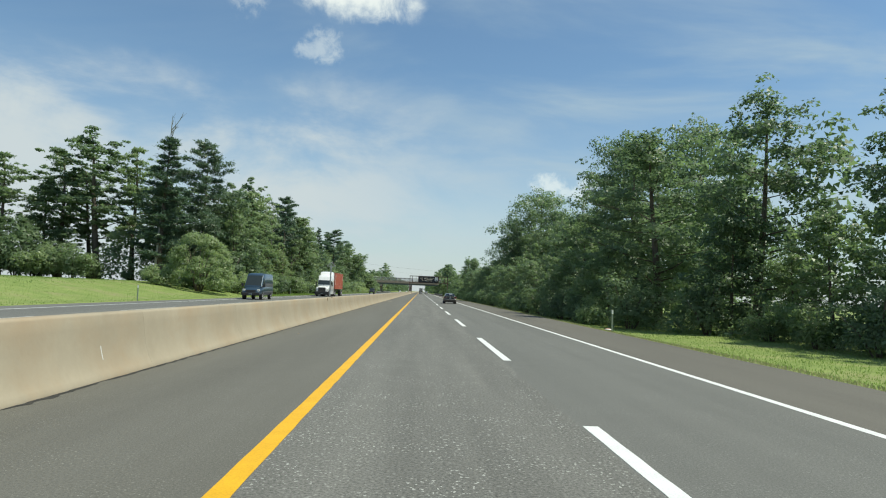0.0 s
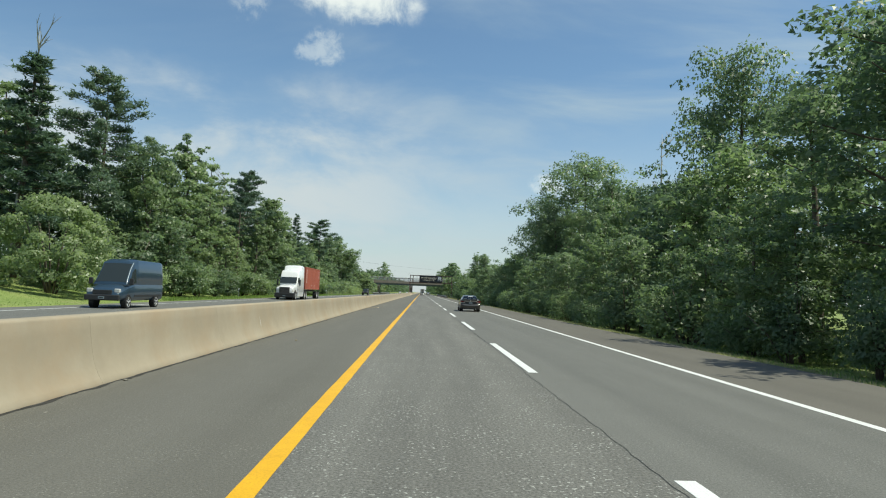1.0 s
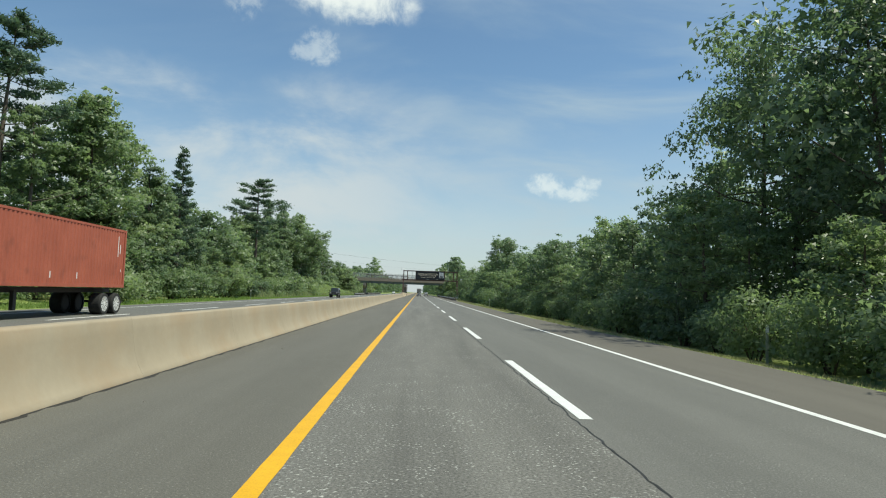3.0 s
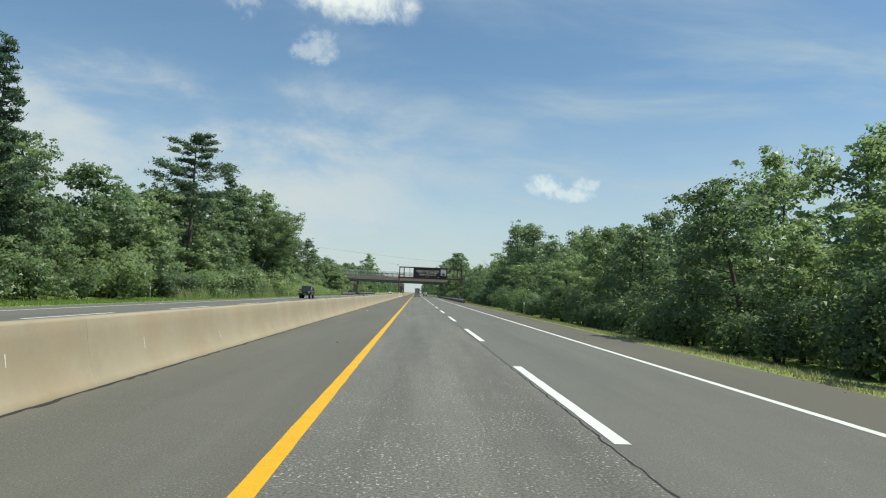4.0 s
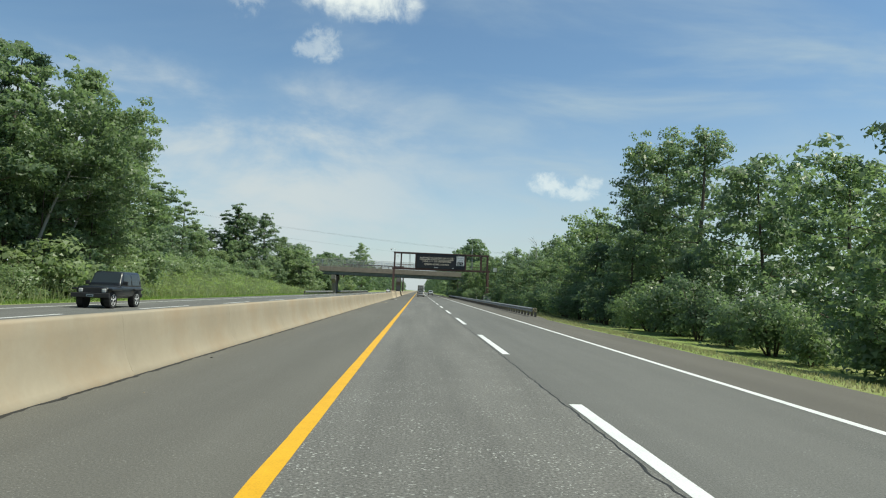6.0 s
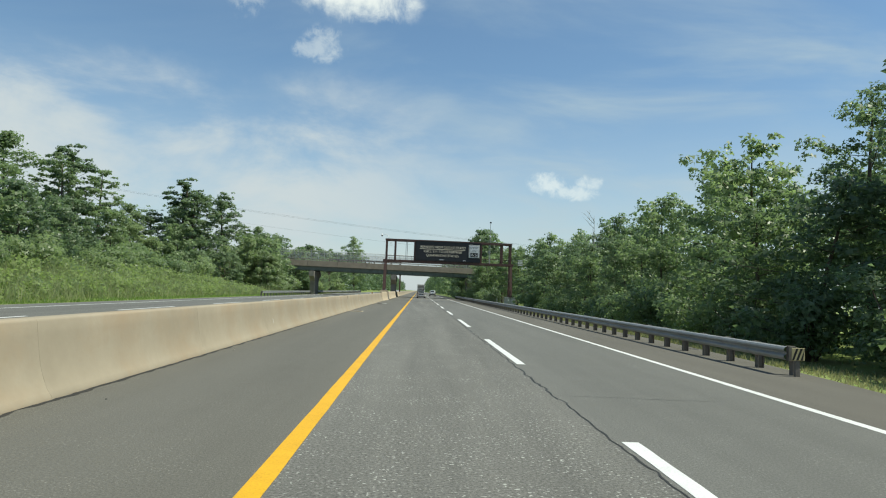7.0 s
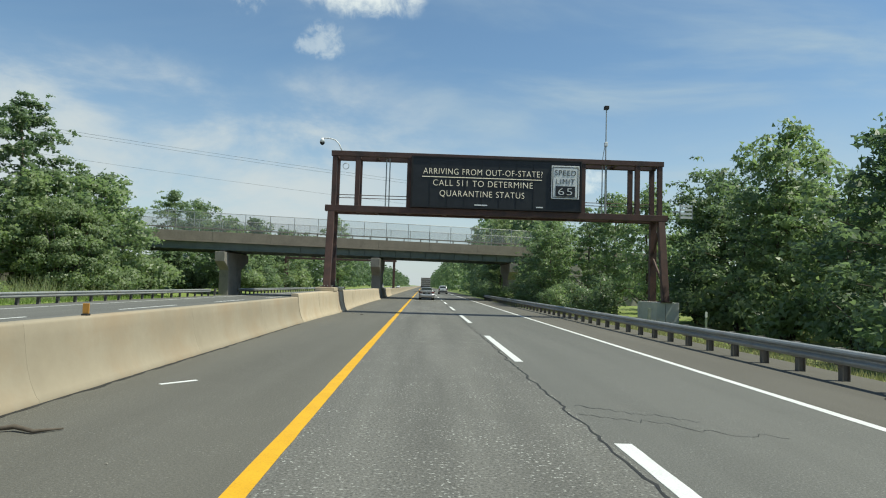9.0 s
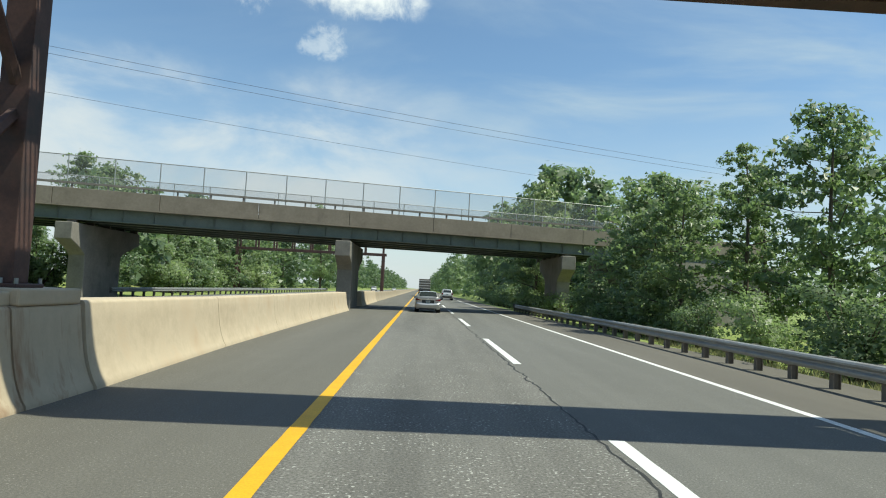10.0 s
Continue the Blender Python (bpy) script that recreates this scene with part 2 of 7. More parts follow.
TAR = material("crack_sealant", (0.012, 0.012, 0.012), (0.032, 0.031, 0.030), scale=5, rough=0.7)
CONCRETE = material("cast_concrete", (0.318, 0.270, 0.200), (0.382, 0.328, 0.248), scale=0.45, rough=0.95, bump=0.10, bump_scale=14, fine=3.0, fine_gain=0.04, stain=(0.345, 0.258, 0.170), stain_scale=0.30, stain_range=(0.50, 0.72), object_random=0.02, spec=0.3)
CONCRETE_PALE = material("pale_new_concrete", (0.44, 0.360, 0.255), (0.53, 0.445, 0.325), scale=0.5, rough=0.92, bump=0.12, bump_scale=16, fine=4, fine_gain=0.06, stain=(0.38, 0.265, 0.165), stain_scale=0.5, stain_range=(0.54, 0.78))
CONCRETE_LIGHT = material("light_grey_concrete", (0.46, 0.45, 0.41), (0.56, 0.55, 0.51), scale=0.8, rough=0.92, bump=0.12, bump_scale=16, fine=5, fine_gain=0.06, stain=(0.34, 0.32, 0.27), stain_scale=0.9, stain_range=(0.54, 0.78))
CONCRETE_RUSTED = material("rust_streaked_concrete", (0.42, 0.345, 0.245), (0.50, 0.415, 0.300), scale=0.6, rough=0.92, bump=0.12, bump_scale=16, fine=4, fine_gain=0.06, stain=(0.24, 0.125, 0.062), stain_scale=2.2, stain_range=(0.50, 0.68), stretch=(1, 1, 0.12))
CONCRETE_GREY = material("weathered_grey_concrete", (0.176, 0.164, 0.140), (0.256, 0.240, 0.208), scale=0.7, rough=0.92, bump=0.25, bump_scale=25, fine=8, fine_gain=0.1, stain=(0.104, 0.096, 0.080), stain_scale=0.8, stain_range=(0.56, 0.8))
STEEL_GREEN = material("grey_green_painted_steel", (0.118, 0.143, 0.118), (0.168, 0.195, 0.164), scale=1.2, rough=0.6, fine=12, fine_gain=0.08, stain=(0.075, 0.065, 0.05), stain_scale=1.5, stain_range=(0.62, 0.85))
WEATHERING = material("weathering_steel", (0.062, 0.034, 0.029), (0.108, 0.055, 0.044), scale=1.6, rough=0.7, fine=18, fine_gain=0.18, stain=(0.040, 0.030, 0.028), stain_scale=1.1, stain_range=(0.50, 0.72))
PARAPET = material("brownish_parapet_concrete", (0.165, 0.143, 0.112), (0.225, 0.198, 0.158), scale=0.8, rough=0.92, bump=0.2, bump_scale=20, fine=6, fine_gain=0.1, stain=(0.105, 0.092, 0.076), stain_scale=0.7, stain_range=(0.56, 0.8))
GALVANISED = material("weathered_galvanised_steel", (0.30, 0.31, 0.30), (0.42, 0.43, 0.42), scale=2.2, rough=0.5, metal=0.55, fine=14, fine_gain=0.1)
RAIL_STEEL = material("dull_galvanised_rail", (0.27, 0.28, 0.27), (0.37, 0.38, 0.37), scale=1.2, rough=0.5, metal=0.25, bump=0.1, bump_scale=20, fine=8, fine_gain=0.08, stain=(0.20, 0.17, 0.14), stain_scale=1.2, stain_range=(0.58, 0.8), stretch=(1, 0.4, 1))
POST_STEEL = material("rusted_rail_post", (0.135, 0.122, 0.105), (0.210, 0.192, 0.170), scale=3, rough=0.75, fine=16, fine_gain=0.15)
GRASS = material("mown_grass", (0.145, 0.205, 0.042), (0.230, 0.275, 0.078), scale=0.5, rough=0.95, bump=0.6, bump_scale=14, fine=7, fine_gain=0.3, stain=(0.235, 0.225, 0.10), stain_scale=0.25, stain_range=(0.52, 0.72))
BARK = material("grey_brown_bark", (0.075, 0.06, 0.045), (0.15, 0.125, 0.10), scale=3, rough=0.95, bump=0.6, bump_scale=12, stretch=(3, 3, 0.6))
PALE_BARK = material("pale_grey_bark", (0.26, 0.25, 0.22), (0.42, 0.41, 0.37), scale=3, rough=0.9, bump=0.4, bump_scale=20, stretch=(1, 1, 0.3))
LEAF = leaf_material("green_leaves", (0.120, 0.172, 0.084), (0.225, 0.288, 0.145))
LEAF_LIGHT = leaf_material("light_green_leaves", (0.150, 0.202, 0.096), (0.252, 0.308, 0.156))
LEAF_DARK = leaf_material("dark_green_leaves", (0.098, 0.145, 0.082), (0.182, 0.240, 0.130))
NEEDLE = leaf_material("pine_needles", (0.062, 0.105, 0.070), (0.125, 0.180, 0.110), through_light=0.3)
WEED = leaf_material("weed_leaves", (0.195, 0.255, 0.095), (0.330, 0.390, 0.160), gloss=0.6)
BLADE = leaf_material("grass_blades", (0.150, 0.225, 0.058), (0.250, 0.320, 0.105), gloss=0.7)
BLADE_DRY = leaf_material("dry_verge_grass", (0.195, 0.185, 0.105), (0.330, 0.305, 0.190), gloss=0.8)
REED = leaf_material("tall_grass", (0.165, 0.192, 0.100), (0.300, 0.318, 0.185), gloss=0.7, through_light=0.55)
DARK_PANEL = material("black_sign_face", (0.010, 0.012, 0.015), (0.018, 0.020, 0.025), scale=2, rough=0.5)
BLACK = material("matt_black", (0.008, 0.008, 0.009), (0.015, 0.015, 0.016), scale=4, rough=0.7)
WHITE_SIGN = material("white_sign_sheeting", (0.740, 0.740, 0.730), (0.800, 0.800, 0.790), scale=2, rough=0.5)
LED = light_material("lit_sign_letters", (1.0, 0.90, 0.72), 0.10)


# ---- mesh helpers ----
def finish(name, mesh, mat, parent=None, label="", smooth=False):
    if mat is not None:
        mesh.materials.append(mat)
    if smooth:
        mesh.shade_smooth()
    ob = new(name, mesh)
    if parent is not None:
        ob.parent = parent
    if label:
        ob["label"] = label
    return ob


def part(name, bm, mat, parent=None, label="", smooth=False):
    mesh = bpy.data.meshes.new(name)
    bm.normal_update()
    bm.to_mesh(mesh)
    bm.free()
    return finish(name, mesh, mat, parent, label, smooth)


def from_arrays(name, verts, faces, mat, parent=None, label="", smooth=False):
    mesh = bpy.data.meshes.new(name)
    mesh.from_pydata([tuple(v) for v in verts], [], [tuple(f) for f in faces])
    mesh.update()
    return finish(name, mesh, mat, parent, label, smooth)


def thing(name, x=0.0, y=0.0, z=0.0, turn=0.0):
    ob = new(name)
    ob.matrix_world = pose(x, y, z, 0, 0, turn)
    return ob


def box(bm, x0, x1, y0, y1, z0, z1, bevel=0.0):
    vs = [bm.verts.new((x, y, z)) for z in (z0, z1) for y in (y0, y1) for x in (x0, x1)]
    fs = [bm.faces.new([vs[i] for i in f]) for f in ((0, 2, 3, 1), (4, 5, 7, 6), (0, 1, 5, 4), (1, 3, 7, 5), (3, 2, 6, 7), (2, 0, 4, 6))]
    if bevel:
        edges = list({e for f in fs for e in f.edges})
        bmesh.ops.bevel(bm, geom=edges, offset=bevel, segments=2, profile=0.5, affect="EDGES")
    return bm


def a_box(*args, bevel=0.0):
    return box(bmesh.new(), *args, bevel=bevel)


def tube(bm, points, radii, seg=8, caps=True):
    """A round bar along points, with a radius at each."""
    rings = []
    pts = [Vector(p) for p in points]
    if isinstance(radii, (int, float)):
        radii = [radii] * len(pts)
    for i, (p, r) in enumerate(zip(pts, radii)):
        d = (pts[min(i + 1, len(pts) - 1)] - pts[max(i - 1, 0)]).normalized()
        u = d.orthogonal().normalized() if i == 0 else (u - d * u.dot(d)).normalized()
        v = d.cross(u)
        rings.append([bm.verts.new(p + (u * math.cos(a) + v * math.sin(a)) * r) for a in (2 * math.pi * k / seg for k in range(seg))])
    for a, b in zip(rings, rings[1:]):
        for k in range(seg):
            bm.faces.new((a[k], a[(k + 1) % seg], b[(k + 1) % seg], b[k]))
    if caps:
        bm.faces.new(rings[0][::-1])
        bm.faces.new(rings[-1])
    return bm


def extrude_profile(bm, profile, y0, y1, shift=None):
    """A closed outline in x and z, run along y. shift(y) moves it sideways."""
    ring0 = [bm.verts.new((x, y0, z)) for x, z in profile]
    ring1 = [bm.verts.new((x, y1, z)) for x, z in profile]
    n = len(profile)
    for k in range(n):
        bm.faces.new((ring0[k], ring0[(k + 1) % n], ring1[(k + 1) % n], ring1[k]))
    bm.faces.new(ring0[::-1])
    bm.faces.new(ring1)
    bmesh.ops.recalc_face_normals(bm, faces=bm.faces)
    return bm


def letters(name, words, x, y, z, height, mat, parent, width=None, centre=True, depth=0.012):
    """Words in the built-in font, upright, facing -y, as a mesh."""
    curve = bpy.data.curves.new(name, "FONT")
    curve.body, curve.size, curve.extrude = words, height / 0.72, depth
    curve.offset, curve.space_character = -0.020 * height, 1.12
    curve.align_x = "CENTER" if centre else "LEFT"
    ob = bpy.data.objects.new(name, curve)
    scene.collection.objects.link(ob)
    bpy.context.view_layer.update()
    mesh = bpy.data.meshes.new_from_object(ob.evaluated_get(bpy.context.evaluated_depsgraph_get()))
    bpy.data.objects.remove(ob)
    xs = [v.co.x for v in mesh.vertices]
    squeeze = width / (max(xs) - min(xs)) if width else 1.0
    for v in mesh.vertices:
        v.co = Vector((v.co.x * squeeze, -v.co.z, v.co.y))
    made = finish(name, mesh, mat, parent)
    made.location = (x, y, z)
    return made


def word_letters(words, x, y, z, height, mat, parent, width):
    """A line of words as one part for each word."""
    line = letters("word", words, x, y, z, height, mat, None, width)
    bm = bmesh.new()
    bm.from_mesh(line.data)
    bpy.data.objects.remove(line)
    spans = sorted((min(v.co.x for v in f.verts), max(v.co.x for v in f.verts)) for f in bm.faces)
    ends, reach = [], spans[0][1]
    for a, b in spans:
        if a - reach > 0.42 * height:
            ends.append((a + reach) / 2)
        reach = max(reach, b)
    edges = [-99.0] + ends + [99.0]
    for a, b in zip(edges, edges[1:]):
        piece = bm.copy()
        bmesh.ops.delete(piece, geom=[v for v in piece.verts if not a < v.co.x < b], context="VERTS")
        part("word", piece, mat, parent).location = (x, y, z)
    bm.free()


# ---- the ground and the carriageways ----
ROAD_START, ROAD_END = -80.0, 1500.0
YELLOW_X, DASH_X, EDGE_X = -1.52, 2.10, 5.78
OPP_YELLOW_X, OPP_DASH_X, OPP_EDGE_X = -11.6, -15.35, -19.5
BARRIER_X = -5.36


def smooth01(a, b, v):
    s = min(max((v - a) / (b - a), 0.0), 1.0)
    return s * s * (3 - 2 * s)


def shoulder_edge(y):
    """Where the right shoulder's asphalt gives way to grass: wider at the start and under the guardrail."""
    return 8.25 + 0.70 * (1 - smooth01(112, 150, y)) + 0.95 * smooth01(238, 250, y) * (1 - smooth01(338, 350, y))


def ground_height(x, y):
    """Level road bed, a bank rising on the left, a shallow dip beyond the right verge."""
    lift = 1.5 * smooth01(-22.5, -36, x) * (1.0 - 0.45 * smooth01(98, 116, y))
    lift += 1.3 * smooth01(-23.2, -29.0, x) * smooth01(252, 268, y) * (1 - smooth01(312, 332, y)) * smooth01(-75, -50, x)
    dip = -0.35 * smooth01(8.3, 12.0, x) * (1 - 0.6 * smooth01(16, 30, x))
    wave = 0.10 * noise.noise((x * 0.08, y * 0.05, 0)) if x < -22 or x > 10 else 0.0
    return lift + dip + wave + (-0.10 if -21.6 < x < shoulder_edge(y) + 0.05 else 0.0)


def build_ground():
    xs = [-900, -400, -200, -120, -80, -60, -50, -44, -38, -34, -31, -28, -26, -24, -22.6, -21.62, -21.58, -6, 8.33, 8.38, 9, 10, 11, 12, 13.5, 15, 18, 22, 28, 36, 50, 80, 150, 400, 900]
    ys = [-400, -200, -100] + [-60 + 8 * i for i in range(75)] + [560, 620, 700, 800, 1000, 1400, 2000, 3000]
    verts = [(x, y, ground_height(x, y)) for y in ys for x in xs]
    n = len(xs)
    faces = [(j * n + i, j * n + i + 1, (j + 1) * n + i + 1, (j + 1) * n + i) for j in range(len(ys) - 1) for i in range(n - 1)]
    tagged(from_arrays("ground", verts, faces, GRASS, smooth=True), "mown green grass verges beside the motorway", "ground", kind="structure")


def strip(name, x0, x1, mat, label, y0=ROAD_START, y1=ROAD_END, z=0.0, ragged=0.0):
    """A long slab of surfacing with a worn edge."""
    bm = bmesh.new()
    steps = [y0 + 4.0 * i for i in range(int((600 - y0) / 4.0) + 1)] + [y1]
    left, right = [], []
    for y in steps:
        jog = ragged * noise.noise((y * 0.31, 3.7, 0))
        left.append(bm.verts.new((x0 if x0 > 0 or ragged == 0 else x0 - jog, y, z)))
        right.append(bm.verts.new(((shoulder_edge(y) if x1 > 8 else x1) + jog if x1 > 0 else x1, y, z)))
    for a, b, c, d in zip(left, right, right[1:], left[1:]):
        bm.faces.new((a, b, c, d))
    rim = bmesh.ops.extrude_face_region(bm, geom=bm.faces[:])
    bmesh.ops.translate(bm, verts=[v for v in rim["geom"] if isinstance(v, bmesh.types.BMVert)], vec=(0, 0, -0.12))
    bmesh.ops.recalc_face_normals(bm, faces=bm.faces)
    return tagged(part(name, bm, mat), label, "road", kind="structure")


def painted_line(name, x, width, mat, label, y0=ROAD_START, y1=ROAD_END, seed=0.0):
    """A long painted stripe with slightly worn edges."""
    bm = bmesh.new()
    steps = [y0 + 0.5 * i for i in range(int((420 - y0) / 0.5))] + [420 + 20 * i for i in range(54)]
    rows = []
    for y in steps:
        e0, e1 = (0.010 * noise.noise((y * 1.7, seed + k, 0)) for k in (0.3, 9.1))
        rows.append((bm.verts.new((x - width / 2 + e0, y, 0.004)), bm.verts.new((x + width / 2 + e1, y, 0.004))))
    for (a, b), (d, c) in zip(rows, rows[1:]):
        bm.faces.new((a, b, c, d))
    return tagged(part(name, bm, mat), label, "road marking", kind="structure")


def dashes(name, x, width, first, cycle, length, count, label):
    root = tagged(thing(name), label, "road marking", kind="structure")
    bm = bmesh.new()
    cells = 24
    rows = []
    for i in range(cells + 1):
        s = i / cells
        e0, e1 = (0.008 * noise.noise((s * 13.0, k, 2.0)) for k in (0.0, 5.0))
        rows.append([bm.verts.new((-width / 2 + e0, length * s, z)) for z in (0.0, 0.004)] + [bm.verts.new((width / 2 + e1, length * s, z)) for z in (0.004, 0.0)])
    for a, b in zip(rows, rows[1:]):
        for k in range(3):
            bm.faces.new((a[k], a[k + 1], b[k + 1], b[k]))
    mesh = bpy.data.meshes.new("dash")
    bm.normal_update()
    bmesh.ops.recalc_face_normals(bm, faces=bm.faces)
    bm.to_mesh(mesh)
    bm.free()
    mesh.materials.append(PAINT_WHITE)
    for k in range(count):
        ob = new("dash", mesh)
        ob.parent = root
        ob.location = (x, first + cycle * k, 0.0)
    return root


build_ground()
strip("left_shoulder", BARRIER_X, YELLOW_X + 0.1, ASPHALT_LEFT, "olive grey asphalt shoulder beside the concrete barrier")
strip("left_lane", YELLOW_X + 0.1, DASH_X - 0.14, ASPHALT_LANE, "worn pale grey asphalt lane with exposed stones")
strip("right_lane", DASH_X - 0.14, EDGE_X + 0.1, ASPHALT_RIGHT, "smooth grey asphalt right lane")
strip("right_shoulder", EDGE_X + 0.1, 8.3, ASPHALT_EDGE, "brown grey asphalt shoulder along the grass", ragged=0.16)
strip("far_carriageway", -21.6, BARRIER_X, ASPHALT_RIGHT, "grey asphalt carriageway for oncoming traffic", ragged=0.15)
painted_line("yellow_edge_line", YELLOW_X, 0.20, PAINT_YELLOW, "solid yellow edge line on the asphalt", seed=1.0)
painted_line("white_edge_line", EDGE_X, 0.17, PAINT_WHITE, "solid white edge line on the asphalt", seed=2.0)
painted_line("white_edge_line", OPP_EDGE_X, 0.17, PAINT_WHITE, "solid white edge line of the oncoming lanes", seed=3.0)
painted_line("yellow_edge_line", OPP_YELLOW_X, 0.20, PAINT_YELLOW, "solid yellow edge line of the oncoming lanes", seed=4.0)
DASH_CYCLE = 15.24
dashes("lane_dashes", DASH_X, 0.19, 8.6 - 7.62 - 5 * DASH_CYCLE, DASH_CYCLE, 7.62, 80, "broken white lane line on the asphalt")
dashes("lane_dashes", OPP_DASH_X, 0.17, -72.0, DASH_CYCLE, 7.62, 80, "broken white lane line of the oncoming lanes")


# ---- cracks in the paving ----
def crack(name, points, width, label):
    """A ragged sealed crack lying on the asphalt."""
    bm = bmesh.new()
    rows = []
    for i, (x, y) in enumerate(points):
        px, py = points[max(i - 1, 0)]
        qx, qy = points[min(i + 1, len(points) - 1)]
        d = Vector((qx - px, qy - py, 0)).normalized()
        s = Vector((-d.y, d.x, 0)) * width * (0.55 + 0.9 * abs(noise.noise((x * 3, y * 2.3, 1)))) / 2
        rows.append((bm.verts.new(Vector((x, y, 0.0035)) - s), bm.verts.new(Vector((x, y, 0.0035)) + s)))
    for (a, b), (d, c) in zip(rows, rows[1:]):
        bm.faces.new((a, b, c, d))
    bmesh.ops.recalc_face_normals(bm, faces=bm.faces)
    for f in bm.faces:
        if f.normal.z < 0:
            f.normal_flip()
    return tagged(part(name, bm, TAR), label, "road crack", kind="structure")


def wander(x0, y0, x1, y1, steps, sway, seed):
    bend = [sway * (0.8 * noise.noise((i * 0.23, seed, 0)) + 0.75 * noise.noise((i * 1.7, seed + 4, 0))) for i in range(steps + 1)]
    along = abs(y1 - y0) > abs(x1 - x0)
    return [(x0 + (x1 - x0) * i / steps + (bend[i] if along else 0.0), y0 + (y1 - y0) * i / steps + (0.0 if along else bend[i])) for i in range(steps + 1)]


def jagged(points, seed, fine=0.05):
    """Break a coarse line into short crooked steps."""
    made = []
    for k, ((xa, ya), (xb, yb)) in enumerate(zip(points, points[1:])):
        n = max(3, int(math.hypot(xb - xa, yb - ya) / 0.09))
        made += [(xa + (xb - xa) * i / n + fine * noise.noise((i * 0.9, k, seed)), ya + (yb - ya) * i / n + fine * noise.noise((i * 0.8, k, seed + 7))) for i in range(n)]
    return made + [points[-1]]


crack("lane_joint_crack", wander(1.93, 18, 1.93, 54, 200, 0.05, 3.0), 0.012, "hairline crack along the joint between the lanes")
crack("lane_joint_crack", wander(1.93, 54, 1.93, 240, 1300, 0.06, 1.0), 0.034, "long dark crack along the joint between the lanes")
crack("lane_joint_crack", wander(1.90, 240, 1.90, 420, 1000, 0.12, 2.0), 0.044, "long dark crack along the joint between the lanes")
for k, line in enumerate((((2.86, 179.4), (2.88, 177.8), (2.75, 175.6), (2.60, 174.2), (2.53, 173.0), (2.25, 172.7), (2.4, 172.3)), ((2.5, 171.9), (2.6, 171.6), (2.55, 169.0), (2.45, 168.0)),
                          ((1.92, 195.0), (2.44, 195.0), (2.43, 193.7), (2.42, 192.9)), ((2.9, 192.75), (2.3, 192.65), (2.1, 192.2), (2.12, 191.0), (2.04, 189.6), (2.1, 188.0)))):
    crack("lane_crack", jagged(line, 31.0 + k), 0.034, "dark zigzag crack in the right lane asphalt")
for k, (x0, y0, x1, y1, sway) in enumerate(((3.2, 35.9, 4.2, 35.8, 0.06), (1.95, 240.4, 4.5, 240.3, 0.05), (1.9, 262.0, 4.4, 263.0, 0.12),
                                            (1.9, 285.2, 3.6, 284.6, 0.25), (2.0, 299.8, 4.2, 298.5, 0.4), (2.1, 300.4, 3.5, 299.5, 0.35), (1.95, 150.5, 2.9, 151.0, 0.1))):
    crack("short_crack", wander(x0, y0, x1, y1, 26, sway, 5.0 + k), 0.017, "thin branching crack in the right lane asphalt")
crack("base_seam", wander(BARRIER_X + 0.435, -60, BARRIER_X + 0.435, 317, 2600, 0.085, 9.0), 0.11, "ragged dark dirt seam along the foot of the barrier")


# ---- median barrier ----
HALF_BARRIER = [(0.10, 1.03), (0.128, 1.015), (0.14, 0.99), (0.165, 0.80), (0.19, 0.62), (0.218, 0.46), (0.255, 0.32), (0.30, 0.20), (0.35, 0.10), (0.395, 0.04), (0.40, 0.0)]
BARRIER_PROFILE = [(-x, z) for x, z in HALF_BARRIER[::-1]] + HALF_BARRIER


